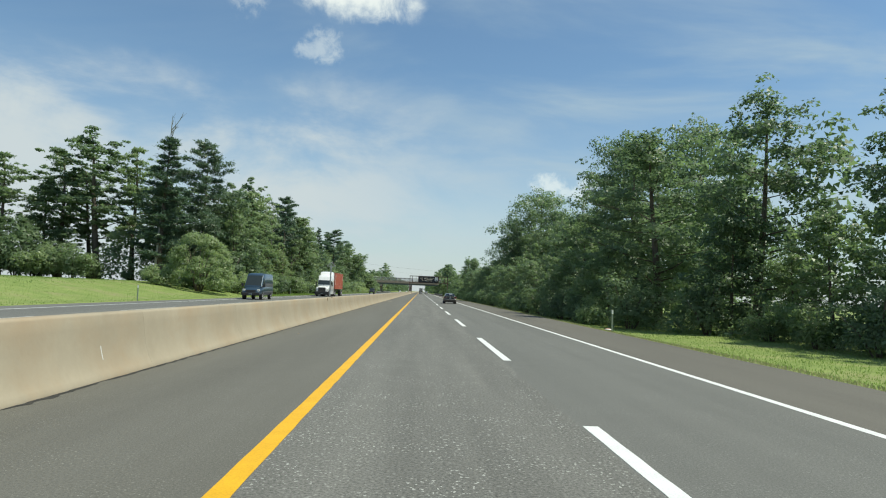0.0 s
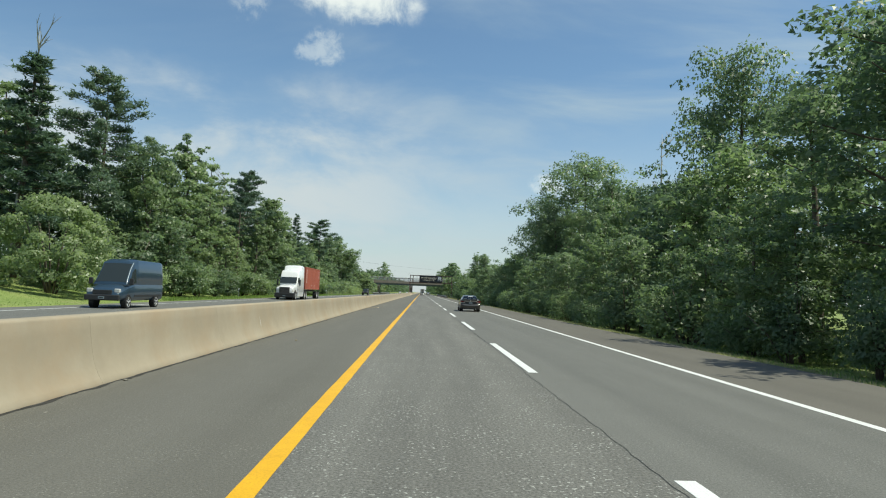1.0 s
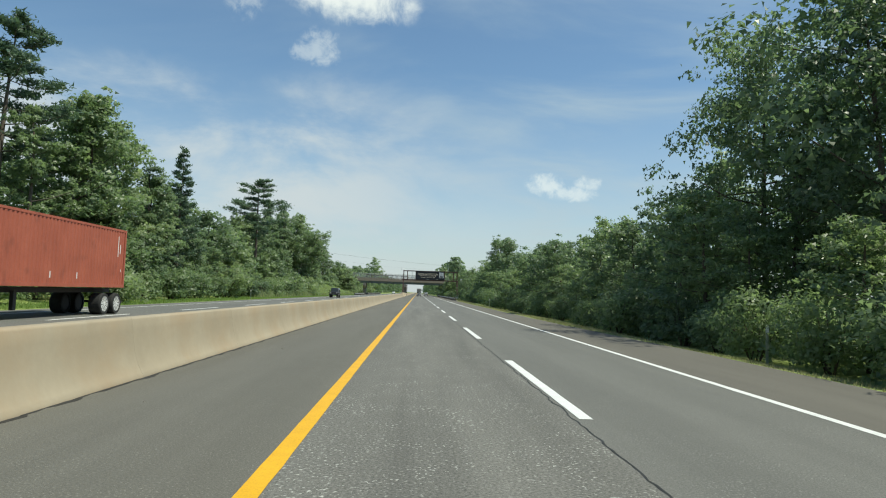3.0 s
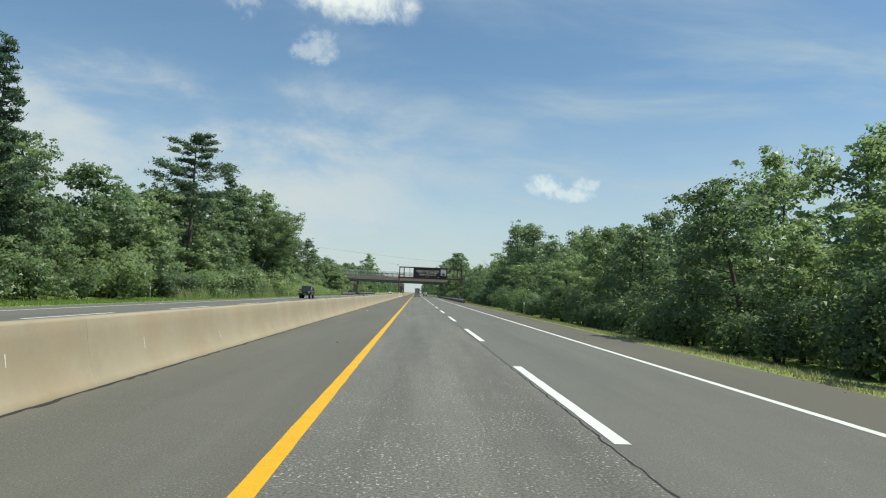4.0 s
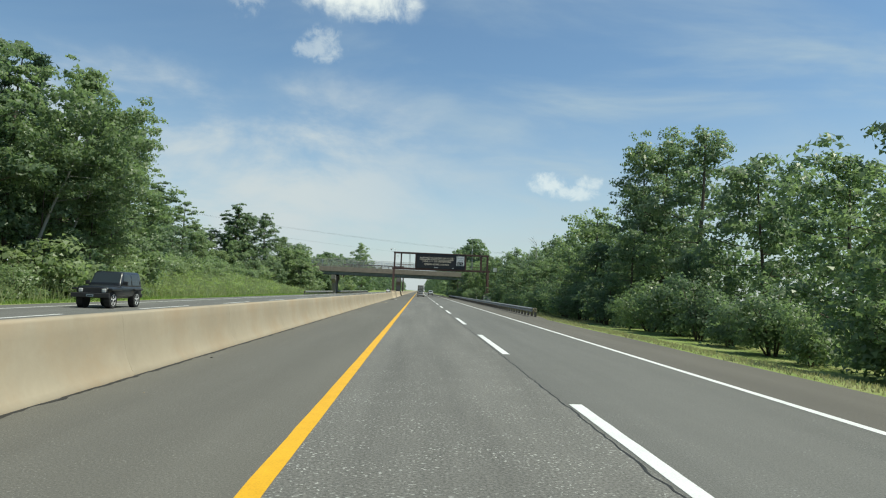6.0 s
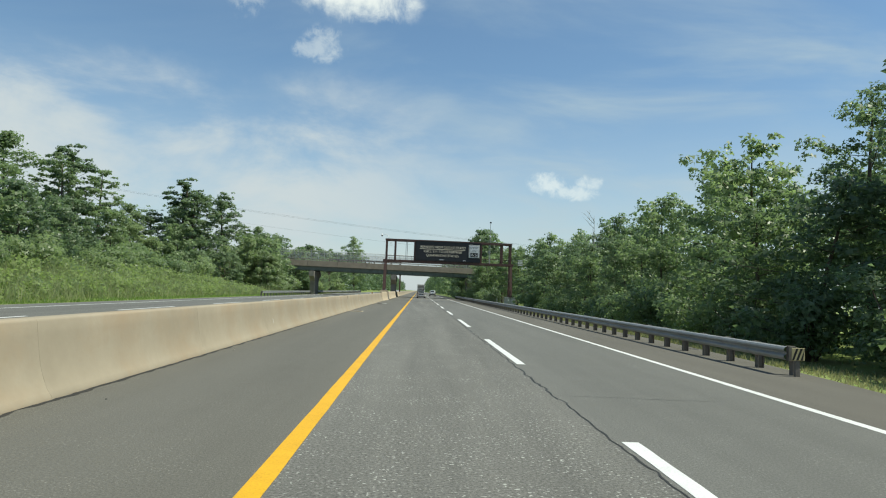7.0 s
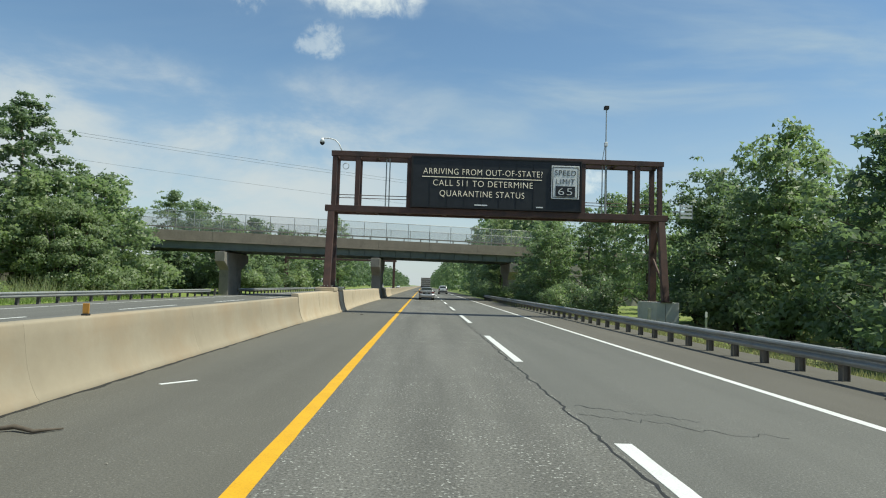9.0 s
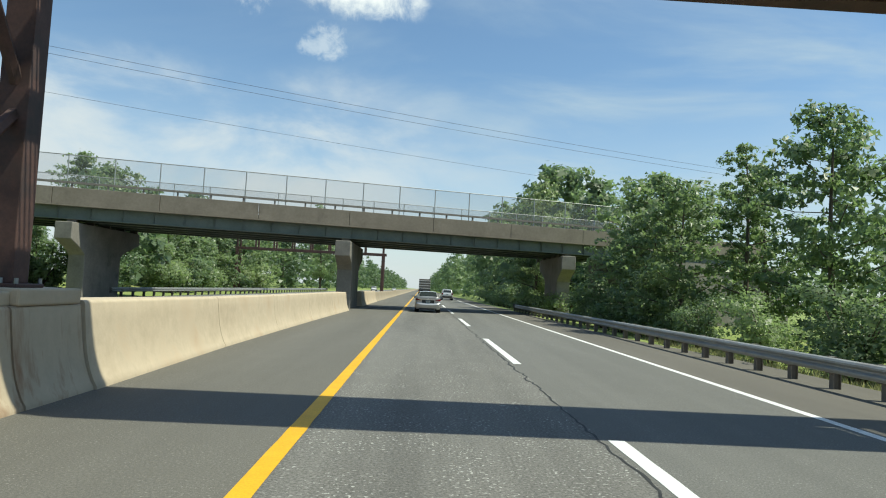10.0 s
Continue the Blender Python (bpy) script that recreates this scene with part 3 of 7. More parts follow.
def build_barrier():
    root = tagged(thing("median_barrier"), "beige sloped concrete median barrier with stains and scrapes", "barrier", kind="structure")
    length = 6.097
    bm = extrude_profile(bmesh.new(), BARRIER_PROFILE, 0.0, length)
    mesh = bpy.data.meshes.new("segment")
    bm.to_mesh(mesh)
    bm.free()
    mesh.shade_smooth()
    mesh.set_sharp_from_angle(angle=radians(40))
    mesh.materials.append(CONCRETE)
    y = 317.9 - 6.10 * 64
    while y < 317.5:
        ob = new("segment", mesh)
        ob.parent = root
        ob.location = (BARRIER_X, y, 0)
        y += 6.10
    # taller, newer pieces that widen toward the sign gantry
    def flared(y0, y1, w0, w1, h0, h1, mat):
        bm = bmesh.new()
        rings = []
        for y, w, h in ((y0, w0, h0), (y1, w1, h1)):
            rings.append([bm.verts.new((x + math.copysign((w - 1.0) * 0.5, x), y, z * h)) for x, z in BARRIER_PROFILE])
        n = len(BARRIER_PROFILE)
        for k in range(n):
            bm.faces.new((rings[0][k], rings[0][(k + 1) % n], rings[1][(k + 1) % n], rings[1][k]))
        bm.faces.new(rings[0][::-1])
        bm.faces.new(rings[1])
        bmesh.ops.recalc_face_normals(bm, faces=bm.faces)
        ob = part("flared_segment", bm, mat, root, "pale newer concrete piece", smooth=True)
        ob.data.set_sharp_from_angle(angle=radians(40))
        ob.location = (BARRIER_X, 0, 0)
    flared(317.93, 322.6, 1.0, 1.15, 1.13, 1.15, CONCRETE_PALE)
    flared(322.62, 327.215, 1.15, 1.48, 1.15, 1.155, CONCRETE_PALE)
    flared(330.5, 337.1, 1.55, 1.2, 1.2, 1.15, CONCRETE_PALE)
    flared(337.12, 343.2, 1.2, 1.15, 1.15, 1.14, CONCRETE_PALE)
    flared(343.22, 350.0, 1.15, 1.15, 1.14, 1.14, CONCRETE_PALE)
    flared(350.02, 357.0, 1.15, 1.25, 1.14, 1.14, CONCRETE_PALE)
    flared(357.02, 363.2, 1.25, 1.4, 1.14, 1.14, CONCRETE_PALE)
    flared(373.0, 380.0, 1.4, 1.2, 1.14, 1.14, CONCRETE_PALE)
    flared(380.02, 392.0, 1.2, 1.1, 1.14, 1.12, CONCRETE_PALE)
    y = 392.05
    for k in range(60):
        ob = new("segment", mesh)
        ob.parent = root
        ob.location = (BARRIER_X, y + 6.10 * k, 0)
    far = extrude_profile(bmesh.new(), BARRIER_PROFILE, y + 366.1, ROAD_END)
    ob = part("far_segment", far, CONCRETE, root)
    ob.location = (BARRIER_X, 0, 0)


build_barrier()


# ---- W-beam guardrails ----
def guardrail(name, x, y0, y1, face, spacing, label, top=0.70):
    """Posts, blocks and a corrugated beam; face +1 looks to +x."""
    root = tagged(thing(name), label, "guardrail", kind="structure")
    wave = [(0.0, 0.31), (0.055, 0.29), (0.085, 0.25), (0.085, 0.215), (0.02, 0.17), (0.02, 0.14), (0.085, 0.095), (0.085, 0.06), (0.055, 0.02), (0.0, 0.0)]
    outline = [(face * a, b + top - 0.31) for a, b in wave] + [(face * (a - 0.006), b + top - 0.31) for a, b in reversed(wave)]
    length = spacing * 4 - 0.01
    bm = extrude_profile(bmesh.new(), outline, 0, length)
    beam = bpy.data.meshes.new("beam")
    bm.to_mesh(beam)
    bm.free()
    beam.materials.append(RAIL_STEEL)
    bm = bmesh.new()
    box(bm, -0.08, -0.068, -0.075, 0.075, -0.35, top - 0.02)
    box(bm, 0.068, 0.08, -0.075, 0.075, -0.35, top - 0.02)
    box(bm, -0.068, 0.068, -0.006, 0.006, -0.35, top - 0.02)
    post_mesh = bpy.data.meshes.new("post")
    bm.to_mesh(post_mesh)
    bm.free()
    post_mesh.materials.append(POST_STEEL)
    block_mesh = bpy.data.meshes.new("block")
    bm = a_box(-0.075, 0.075, -0.07, 0.07, top - 0.33, top + 0.01)
    bm.to_mesh(block_mesh)
    bm.free()
    block_mesh.materials.append(POST_STEEL)
    n = int((y1 - y0) / spacing)
    for k in range(n + 1):
        for mesh, off, nm in ((post_mesh, -0.17, "post"), (block_mesh, -0.08, "block")):
            ob = new(nm, mesh)
            ob.parent = root
            ob.location = (x + face * off, y0 + spacing * k, 0)
    for k in range(n // 4):
        ob = new("beam", beam)
        ob.parent = root
        ob.location = (x, y0 + spacing * 4 * k, 0)
    return root


guardrail("guardrail", 8.15, 244.6, 381.0, -1, 1.52, "dull grey corrugated steel guardrail on rusty posts beside the shoulder", 0.65)
guardrail("guardrail", -21.2, 318.3, 358.3, 1, 1.9, "grey steel guardrail along the oncoming shoulder")
guardrail("guardrail", -21.2, 366.0, 470.0, 1, 1.9, "grey steel guardrail along the oncoming shoulder")


# ---- sign gantry over the carriageway ----
LEG_LEAN = 0.75


def gantry():
    """Two battered legs a side under a box truss of steel chords."""
    root = tagged(thing("sign_gantry"), "rust-brown weathering steel sign gantry spanning the carriageway", "gantry")
    f, r = 328.25, 329.58
    x0, x1 = -5.5, 13.55

    def bar(name, *dims, bevel=0.012, mat=WEATHERING, label=""):
        return part(name, a_box(*dims, bevel=bevel), mat, root, label)

    for y in (f, r):
        for x in (x0, x1):
            foot = 1.45 if x < 0 else 1.15
            leg = a_box(x - 0.19, x + 0.19, y - 0.17, y + 0.17, foot, 5.75, bevel=0.012)
            if y == f:
                for v in leg.verts:
                    v.co.y -= LEG_LEAN * (5.75 - v.co.z) / 4.3
            part("post", leg, WEATHERING, root)
            at = y - (LEG_LEAN if y == f else 0.0)
            bar("base_plate", x - 0.32, x + 0.32, at - 0.30, at + 0.30, foot - 0.05, foot)
        bar("lower_chord", x0 - 0.36, x1 + 0.36, y - 0.18, y + 0.18, 5.75, 6.10)
        bar("upper_chord", x0 - 0.1, x1 + 0.1, y - 0.16, y + 0.16, 8.95, 9.24)
        for x in (x0 + 0.1, x0 + 1.42, -1.12, 8.95, x1 - 1.42, x1 - 0.1):
            bar("upright", x - 0.13, x + 0.13, y - 0.13, y + 0.13, 6.10, 8.95)
    for x in (x0 + 0.1, x0 + 1.42, -3.0, -1.1, 1.0, 3.5, 6.0, 8.9, 11.0, x1):
        bar("cross_beam", x - 0.12, x + 0.12, f + 0.18, r - 0.18, 5.80, 6.04)
        bar("cross_beam", x - 0.09, x + 0.09, f + 0.16, r - 0.16, 9.0, 9.18)
    # bracing between the front and rear posts
    for x in (x0, x1):
        for za, zb in ((2.0, 3.6), (5.6, 4.0)):
            part("brace", tube(bmesh.new(), [(x, f + 0.10 - LEG_LEAN * (5.75 - za) / 4.3, za), (x, r - 0.12, zb)], 0.085, 6), WEATHERING, root)
    # open walkway grating between the lower chords
    for k in range(9):
        v = f + 0.26 + k * (r - f - 0.52) / 8
        part("grating_bar", a_box(x0 + 0.2, x1 - 0.2, v - 0.012, v + 0.012, 6.0, 6.05), GALVANISED, root, "thin grey walkway grating bar")
    # tie rods
    for y in (f, r):
        for a, b in (((x0 + 0.1, 6.72), (-1.1, 6.72)), ((9.0, 6.72), (x1, 6.72))):
            part("tie_rod", tube(bmesh.new(), [(a[0], y, a[1]), (b[0], y, b[1])], 0.022, 6), WEATHERING, root)
    for x in (-2.45, -2.25):
        part("conduit", tube(bmesh.new(), [(x, f + 0.1, 6.05), (x, f + 0.1, 9.0)], 0.035, 6), GALVANISED, root, "thin grey conduit")
    for x in (10.1, 10.35):
        part("conduit", tube(bmesh.new(), [(x, f + 0.1, 6.05), (x, f + 0.1, 9.0)], 0.03, 6), GALVANISED, root, "thin grey conduit")
    ring = bmesh.new()
    tube(ring, [(-4.75 + 0.17 * math.cos(a), f - 0.14, 8.35 + 0.17 * math.sin(a)) for a in (math.tau * k / 20 for k in range(21))], 0.018, 6)
    part("hoop", ring, GALVANISED, root, "small grey metal hoop")


def message_sign():
    root = tagged(thing("message_sign"), "black electronic message sign with cream lit letters on the gantry", "road sign")
    part("housing", a_box(-1.0, 8.82, 327.98, 329.30, 6.12, 9.06, bevel=0.03), DARK_PANEL, root)
    face = 327.972
    for dims in ((-1.0, 8.82, 9.0, 9.06), (-1.0, 8.82, 6.11, 6.17), (-1.0, -0.9, 6.17, 9.0), (8.74, 8.82, 6.17, 9.0)):
        part("frame", a_box(dims[0], dims[1], 327.93, 327.98, dims[2], dims[3]), BLACK, root)
    # narrow vertical seams between the display modules
    for k in range(1, 8):
        x = -0.9 + k * 0.99
        part("seam", a_box(x - 0.006, x + 0.006, 327.96, 327.979, 6.18, 8.95), BLACK, root)
    for words, cx, z, w in (("ARRIVING FROM OUT-OF-STATE?", 3.09, 8.05, 6.85), ("CALL 511 TO DETERMINE", 3.09, 7.39, 5.72), ("QUARANTINE STATUS", 3.05, 6.79, 4.86)):
        word_letters(words, cx + 0.03, face - 0.004, z, 0.36, LED, root, w)
    part("underline", a_box(-0.38, 6.52, face - 0.012, face + 0.004, 7.87, 7.91), LED, root)
    part("maker_plate", a_box(2.65, 3.4, face - 0.01, face + 0.006, 6.30, 6.37), WHITE_SIGN, root, "small white plate with tiny writing")
    part("maker_plate", a_box(6.2, 6.6, face - 0.01, face + 0.006, 6.28, 6.35), WHITE_SIGN, root, "small white plate with tiny writing")


def speed_sign():
    root = tagged(thing("speed_limit_sign"), "white speed limit sign with black lettering reading 65", "road sign")
    x0, x1, z0, z1, y = 7.05, 8.66, 6.84, 8.76, 327.91
    part("panel", a_box(x0, x1, y, y + 0.05, z0, z1, bevel=0.015), WHITE_SIGN, root)
    for dims in ((x0 + 0.06, x1 - 0.06, z1 - 0.11, z1 - 0.07), (x0 + 0.06, x1 - 0.06, z0 + 0.07, z0 + 0.11), (x0 + 0.06, x0 + 0.10, z0 + 0.11, z1 - 0.11), (x1 - 0.10, x1 - 0.06, z0 + 0.11, z1 - 0.11)):
        part("border", a_box(dims[0], dims[1], y - 0.006, y + 0.004, dims[2], dims[3]), BLACK, root)
    cx = (x0 + x1) / 2
    letters("lettering", "SPEED", cx, y - 0.004, 8.20, 0.32, BLACK, root, 1.22)
    letters("lettering", "LIMIT", cx, y - 0.004, 7.70, 0.32, BLACK, root, 1.05)
    part("display", a_box(cx - 0.56, cx + 0.56, y - 0.02, y + 0.02, 6.98, 7.58), DARK_PANEL, root)
    letters("digits", "65", cx, y - 0.026, 7.07, 0.42, WHITE_SIGN, root, 0.80)


def gantry_fittings():
    cam_mast = tagged(thing("dome_camera"), "white dome traffic camera on a curved arm above the gantry", "camera")
    part("arm", tube(bmesh.new(), [(-5.0, 327.9, 9.2), (-5.15, 327.9, 9.55), (-5.4, 327.9, 9.8), (-5.75, 327.9, 9.88), (-6.1, 327.9, 9.86)], 0.035, 8), WHITE_SIGN, cam_mast, smooth=True)
    bm = bmesh.new()
    bmesh.ops.create_uvsphere(bm, u_segments=14, v_segments=8, radius=0.13, matrix=Matrix.Translation((-6.12, 327.9, 9.60)))
    part("dome", bm, BLACK, cam_mast, smooth=True)
    part("housing", tube(bmesh.new(), [(-6.12, 327.9, 9.62), (-6.12, 327.9, 9.88)], [0.145, 0.08], 12), WHITE_SIGN, cam_mast, smooth=True)
    mast = tagged(thing("antenna_mast"), "thin grey antenna mast with small sensors above the gantry", "antenna")
    part("pole", tube(bmesh.new(), [(10.25, 328.2, 6.1), (10.25, 328.2, 12.3)], [0.05, 0.03], 8), GALVANISED, mast)
    part("stay", tube(bmesh.new(), [(10.05, 328.2, 9.2), (10.23, 328.2, 10.3)], 0.02, 6), GALVANISED, mast)
    part("sensor", a_box(10.12, 10.38, 328.05, 328.35, 12.22, 12.42, bevel=0.02), BLACK, mast)
    part("sensor", a_box(10.16, 10.34, 328.1, 328.3, 10.05, 10.28, bevel=0.02), WHITE_SIGN, mast)


def gantry_bases():
    base = tagged(thing("gantry_pedestal"), "pale concrete pedestal in the barrier carrying the gantry posts", "pedestal")
    for y0, y1 in ((326.75, 328.20), (329.0, 330.42)):
        part("cap", a_box(-6.02, -4.96, y0, y1, 1.19, 1.40, bevel=0.03), CONCRETE_PALE, base)
    part("cap_joint", a_box(-5.92, -5.06, 328.20, 329.0, 1.19, 1.36, bevel=0.02), CONCRETE_PALE, base)
    for y0, y1 in ((327.22, 328.88), (328.92, 330.48)):
        bm = extrude_profile(bmesh.new(), [(x + math.copysign(0.24, x), z * 1.19 / 1.03) for x, z in BARRIER_PROFILE], y0, y1)
        shaft = part("shaft", bm, CONCRETE_RUSTED, base, "pale concrete with brown rust runs", smooth=True)
        shaft.data.set_sharp_from_angle(angle=radians(40))
        shaft.location.x = BARRIER_X
    for y in (327.50, 329.58):
        for k in range(8):
            part("bolt", tube(bmesh.new(), [(-5.78 + 0.19 * (k % 4), y + (0.25 if k > 3 else -0.25), 1.44), (-5.78 + 0.19 * (k % 4), y + (0.25 if k > 3 else -0.25), 1.52)], 0.025, 6), GALVANISED, base)
    block = tagged(thing("gantry_pedestal"), "square pale concrete block carrying gantry posts behind the guardrail", "pedestal")
    part("block", a_box(13.02, 14.3, 327.3, 330.6, -0.6, 1.10, bevel=0.03), CONCRETE_LIGHT, block)
    part("front_joint", a_box(13.50, 13.53, 327.285, 327.31, -0.4, 1.05), CONCRETE_GREY, block)


gantry()
message_sign()
speed_sign()
gantry_fittings()
gantry_bases()


# ---- overpass ----
BRIDGE_Y, BRIDGE_SLOPE = 365.6, 0.28
bridge_turn = math.degrees(math.atan(BRIDGE_SLOPE))


def overpass():
    root = thing("overpass", BARRIER_X, BRIDGE_Y, 0, bridge_turn)
    tagged(root, "grey concrete and steel girder overpass with a wire fence", "bridge", kind="structure")
    u0, u1, width = -42.0, 36.0, 9.5
    part("deck", a_box(u0, u1, 0.12, width - 0.12, 5.68, 5.95), CONCRETE_GREY, root)
    for v in (0.0, width - 0.32):
        bm = bmesh.new()
        n = 13
        step = (u1 - u0) / n
        for k in range(n):
            box(bm, u0 + step * k + 0.012, u0 + step * (k + 1) - 0.012, v, v + 0.32, 5.62, 6.72, bevel=0.015)
        part("parapet", bm, PARAPET, root)
        part("parapet_ledge", a_box(u0, u1, v - 0.05, v + 0.37, 5.60, 5.70), PARAPET, root)
        for k in range(int((u1 - u0) / 2.0)):
            u = u0 + 1.0 + 2.0 * k
            part("rail_post", a_box(u - 0.05, u + 0.05, v + 0.10, v + 0.22, 6.72, 7.02), POST_STEEL, root)
        part("hand_rail", a_box(u0, u1, v + 0.06, v + 0.24, 6.98, 7.10), POST_STEEL, root)
        for k in range(int((u1 - u0) / 2.6)):
            u = u0 + 1.3 + 2.6 * k
            part("fence_post", tube(bmesh.new(), [(u, v + 0.20, 6.72), (u, v + 0.20, 8.75)], 0.035, 6), GALVANISED, root)
        part("fence_top_rail", tube(bmesh.new(), [(u0, v + 0.20, 8.74), (u1, v + 0.20, 8.74)], 0.028, 6), GALVANISED, root)
        part("fence_mesh", a_box(u0, u1, v + 0.197, v + 0.203, 7.1, 8.72), WIRE_MESH, root, "fine grey chain link")
    for v in (0.45, 2.6, 4.75, 6.9, 9.05 - 0.0):
        bm = bmesh.new()
        box(bm, u0, u1, v - 0.012, v + 0.012, 4.86, 5.62)
        box(bm, u0, u1, v - 0.21, v + 0.21, 4.82, 4.86)
        box(bm, u0, u1, v - 0.18, v + 0.18, 5.62, 5.66)
        for k in range(int((u1 - u0) / 1.8)):
            u = u0 + 0.9 + 1.8 * k
            box(bm, u - 0.006, u + 0.006, v - 0.14, v - 0.012, 4.86, 5.62)
        part("girder", bm, STEEL_GREEN, root)
    # piers: flared hammerhead walls that stand along the road
    back = Matrix.Rotation(-radians(bridge_turn), 4, "Z")
    for x in (-21.8, -5.65, 10.8):
        base = back @ Vector((x - BARRIER_X, BRIDGE_SLOPE * (x - BARRIER_X), 0))
        bm = bmesh.new()
        outline = [(1.4, -0.2), (6.2, -0.2), (6.2, 2.7), (6.7, 3.05), (9.0, 3.75), (9.0, 4.62), (-0.35, 4.62), (-0.35, 3.6), (0.9, 3.05), (1.4, 2.7)]
        a = [bm.verts.new(base + back @ Vector((-0.52, v, z))) for v, z in outline]
        b = [bm.verts.new(base + back @ Vector((0.52, v, z))) for v, z in outline]
        m = len(outline)
        for k in range(m):
            bm.faces.new((a[k], a[(k + 1) % m], b[(k + 1) % m], b[k]))
        bm.faces.new(a[::-1])
        bm.faces.new(b)
        bmesh.ops.recalc_face_normals(bm, faces=bm.faces)
        bmesh.ops.bevel(bm, geom=bm.edges[:], offset=0.03, segments=1, affect="EDGES")
        part("pier", bm, CONCRETE_GREY, root)
        for v in (0.6, 2.75, 4.9, 7.05, 9.2):
            c = base + back @ Vector((0, v, 0))
            part("bearing", a_box(c.x - 0.25, c.x + 0.25, c.y - 0.22, c.y + 0.22, 4.62, 4.815), POST_STEEL, root)
    for u, s in ((u0 + 9.0, -1), (u1 - 12.0, 1)):
        lo, hi = sorted((u, u + s * 14))
        part("abutment", a_box(lo, hi, 0.1, width - 0.1, -0.5, 4.80), CONCRETE_GREY, root)


WIRE_MESH = material("chain_link_wire", (0.20, 0.21, 0.21), (0.28, 0.29, 0.29), scale=5, rough=0.6)


def see_through(mat, share):
    """An even share of gaps, for wire mesh too fine to model."""
    nt = mat.node_tree
    gap = nt.nodes.new("ShaderNodeBsdfTransparent")
    mix = nt.nodes.new("ShaderNodeMixShader")
    mix.inputs[0].default_value = share
    nt.links.new(nt.nodes["Principled BSDF"].outputs[0], mix.inputs[1])
    nt.links.new(gap.outputs[0], mix.inputs[2])
    nt.links.new(mix.outputs[0], nt.nodes["Material Output"].inputs[0])


see_through(WIRE_MESH, 0.87)
overpass()


# ---- trees, shrubs and grass ----
def leaf_cloud(rng, clumps, count, size, droop=0.0, up=0.35):
    """Small leaves strewn over the shells of many clumps: vertices, faces, and normals that round each clump."""
    c = np.array([k[0] for k in clumps], float)
    r = np.array([k[1] for k in clumps], float)
    pick = rng.choice(len(c), count, p=r**2 / (r**2).sum())
    d = rng.normal(size=(count, 3))
    d /= np.linalg.norm(d, axis=1, keepdims=True)
    d[:, 2] = np.where(d[:, 2] < -0.35, -d[:, 2] * 0.7, d[:, 2])
    shell = 0.30 + 0.85 * rng.beta(2.0, 1.3, count) + np.where(rng.random(count) < 0.08, rng.uniform(0.1, 0.45, count), 0.0)
    at = c[pick] + d * (r[pick] * shell)[:, None] * np.array([1, 1, 0.8])
    out = at - (c * (r**2)[:, None]).sum(0) / (r**2).sum() if len(c) < 400 else d
    out = out / (np.linalg.norm(out, axis=1, keepdims=True) + 1e-6)
    nrm = d + rng.normal(scale=0.62, size=(count, 3)) + np.array([0, 0, up])
    nrm /= np.linalg.norm(nrm, axis=1, keepdims=True)
    soft = d * 0.62 + out * 0.38 + nrm * 0.88 + np.array([0, 0, 0.12])
    soft /= np.linalg.norm(soft, axis=1, keepdims=True)
    nrm = np.where((nrm * soft).sum(1, keepdims=True) < 0, -nrm, nrm)
    a = np.cross(nrm, rng.normal(size=(count, 3)))
    a /= np.linalg.norm(a, axis=1, keepdims=True)
    b = np.cross(nrm, a)
    s = (size * rng.uniform(0.55, 1.35, count))[:, None]
    verts = np.stack([at - a * s * 0.5, at + a * s * 0.5 - nrm * s * 0.1, at + b * s * 0.78 - nrm * s * 0.05], 1).reshape(-1, 3)
    faces = np.arange(count * 3).reshape(-1, 3)
    return verts, faces, np.repeat(soft, 3, axis=0)


def mesh_of(name, verts, faces, mat, soft=None):
    mesh = bpy.data.meshes.new(name)
    mesh.vertices.add(len(verts))
    mesh.vertices.foreach_set("co", np.asarray(verts, np.float32).ravel())
    n, k = faces.shape
    mesh.loops.add(n * k)
    mesh.loops.foreach_set("vertex_index", faces.astype(np.int32).ravel())
    mesh.polygons.add(n)
    mesh.polygons.foreach_set("loop_start", np.arange(0, n * k, k, dtype=np.int32))
    mesh.update(calc_edges=True)
    if soft is not None:
        mesh.normals_split_custom_set_from_vertices(soft.tolist())
    mesh.materials.append(mat)
    return mesh


PROTOTYPE_SHELF = []


def plant(name, trunk_bm, crown_mesh, label, category, bark=None):
    """A tree with its trunk and crown; it stands as the first of its kind."""
    root = thing(name)
    tagged(root, label, category)
    if trunk_bm is not None:
        part("trunk", trunk_bm, bark or BARK, root, smooth=True)
    ob = new("crown", crown_mesh)
    ob.parent = root
    PROTOTYPE_SHELF.append(root)
    return root


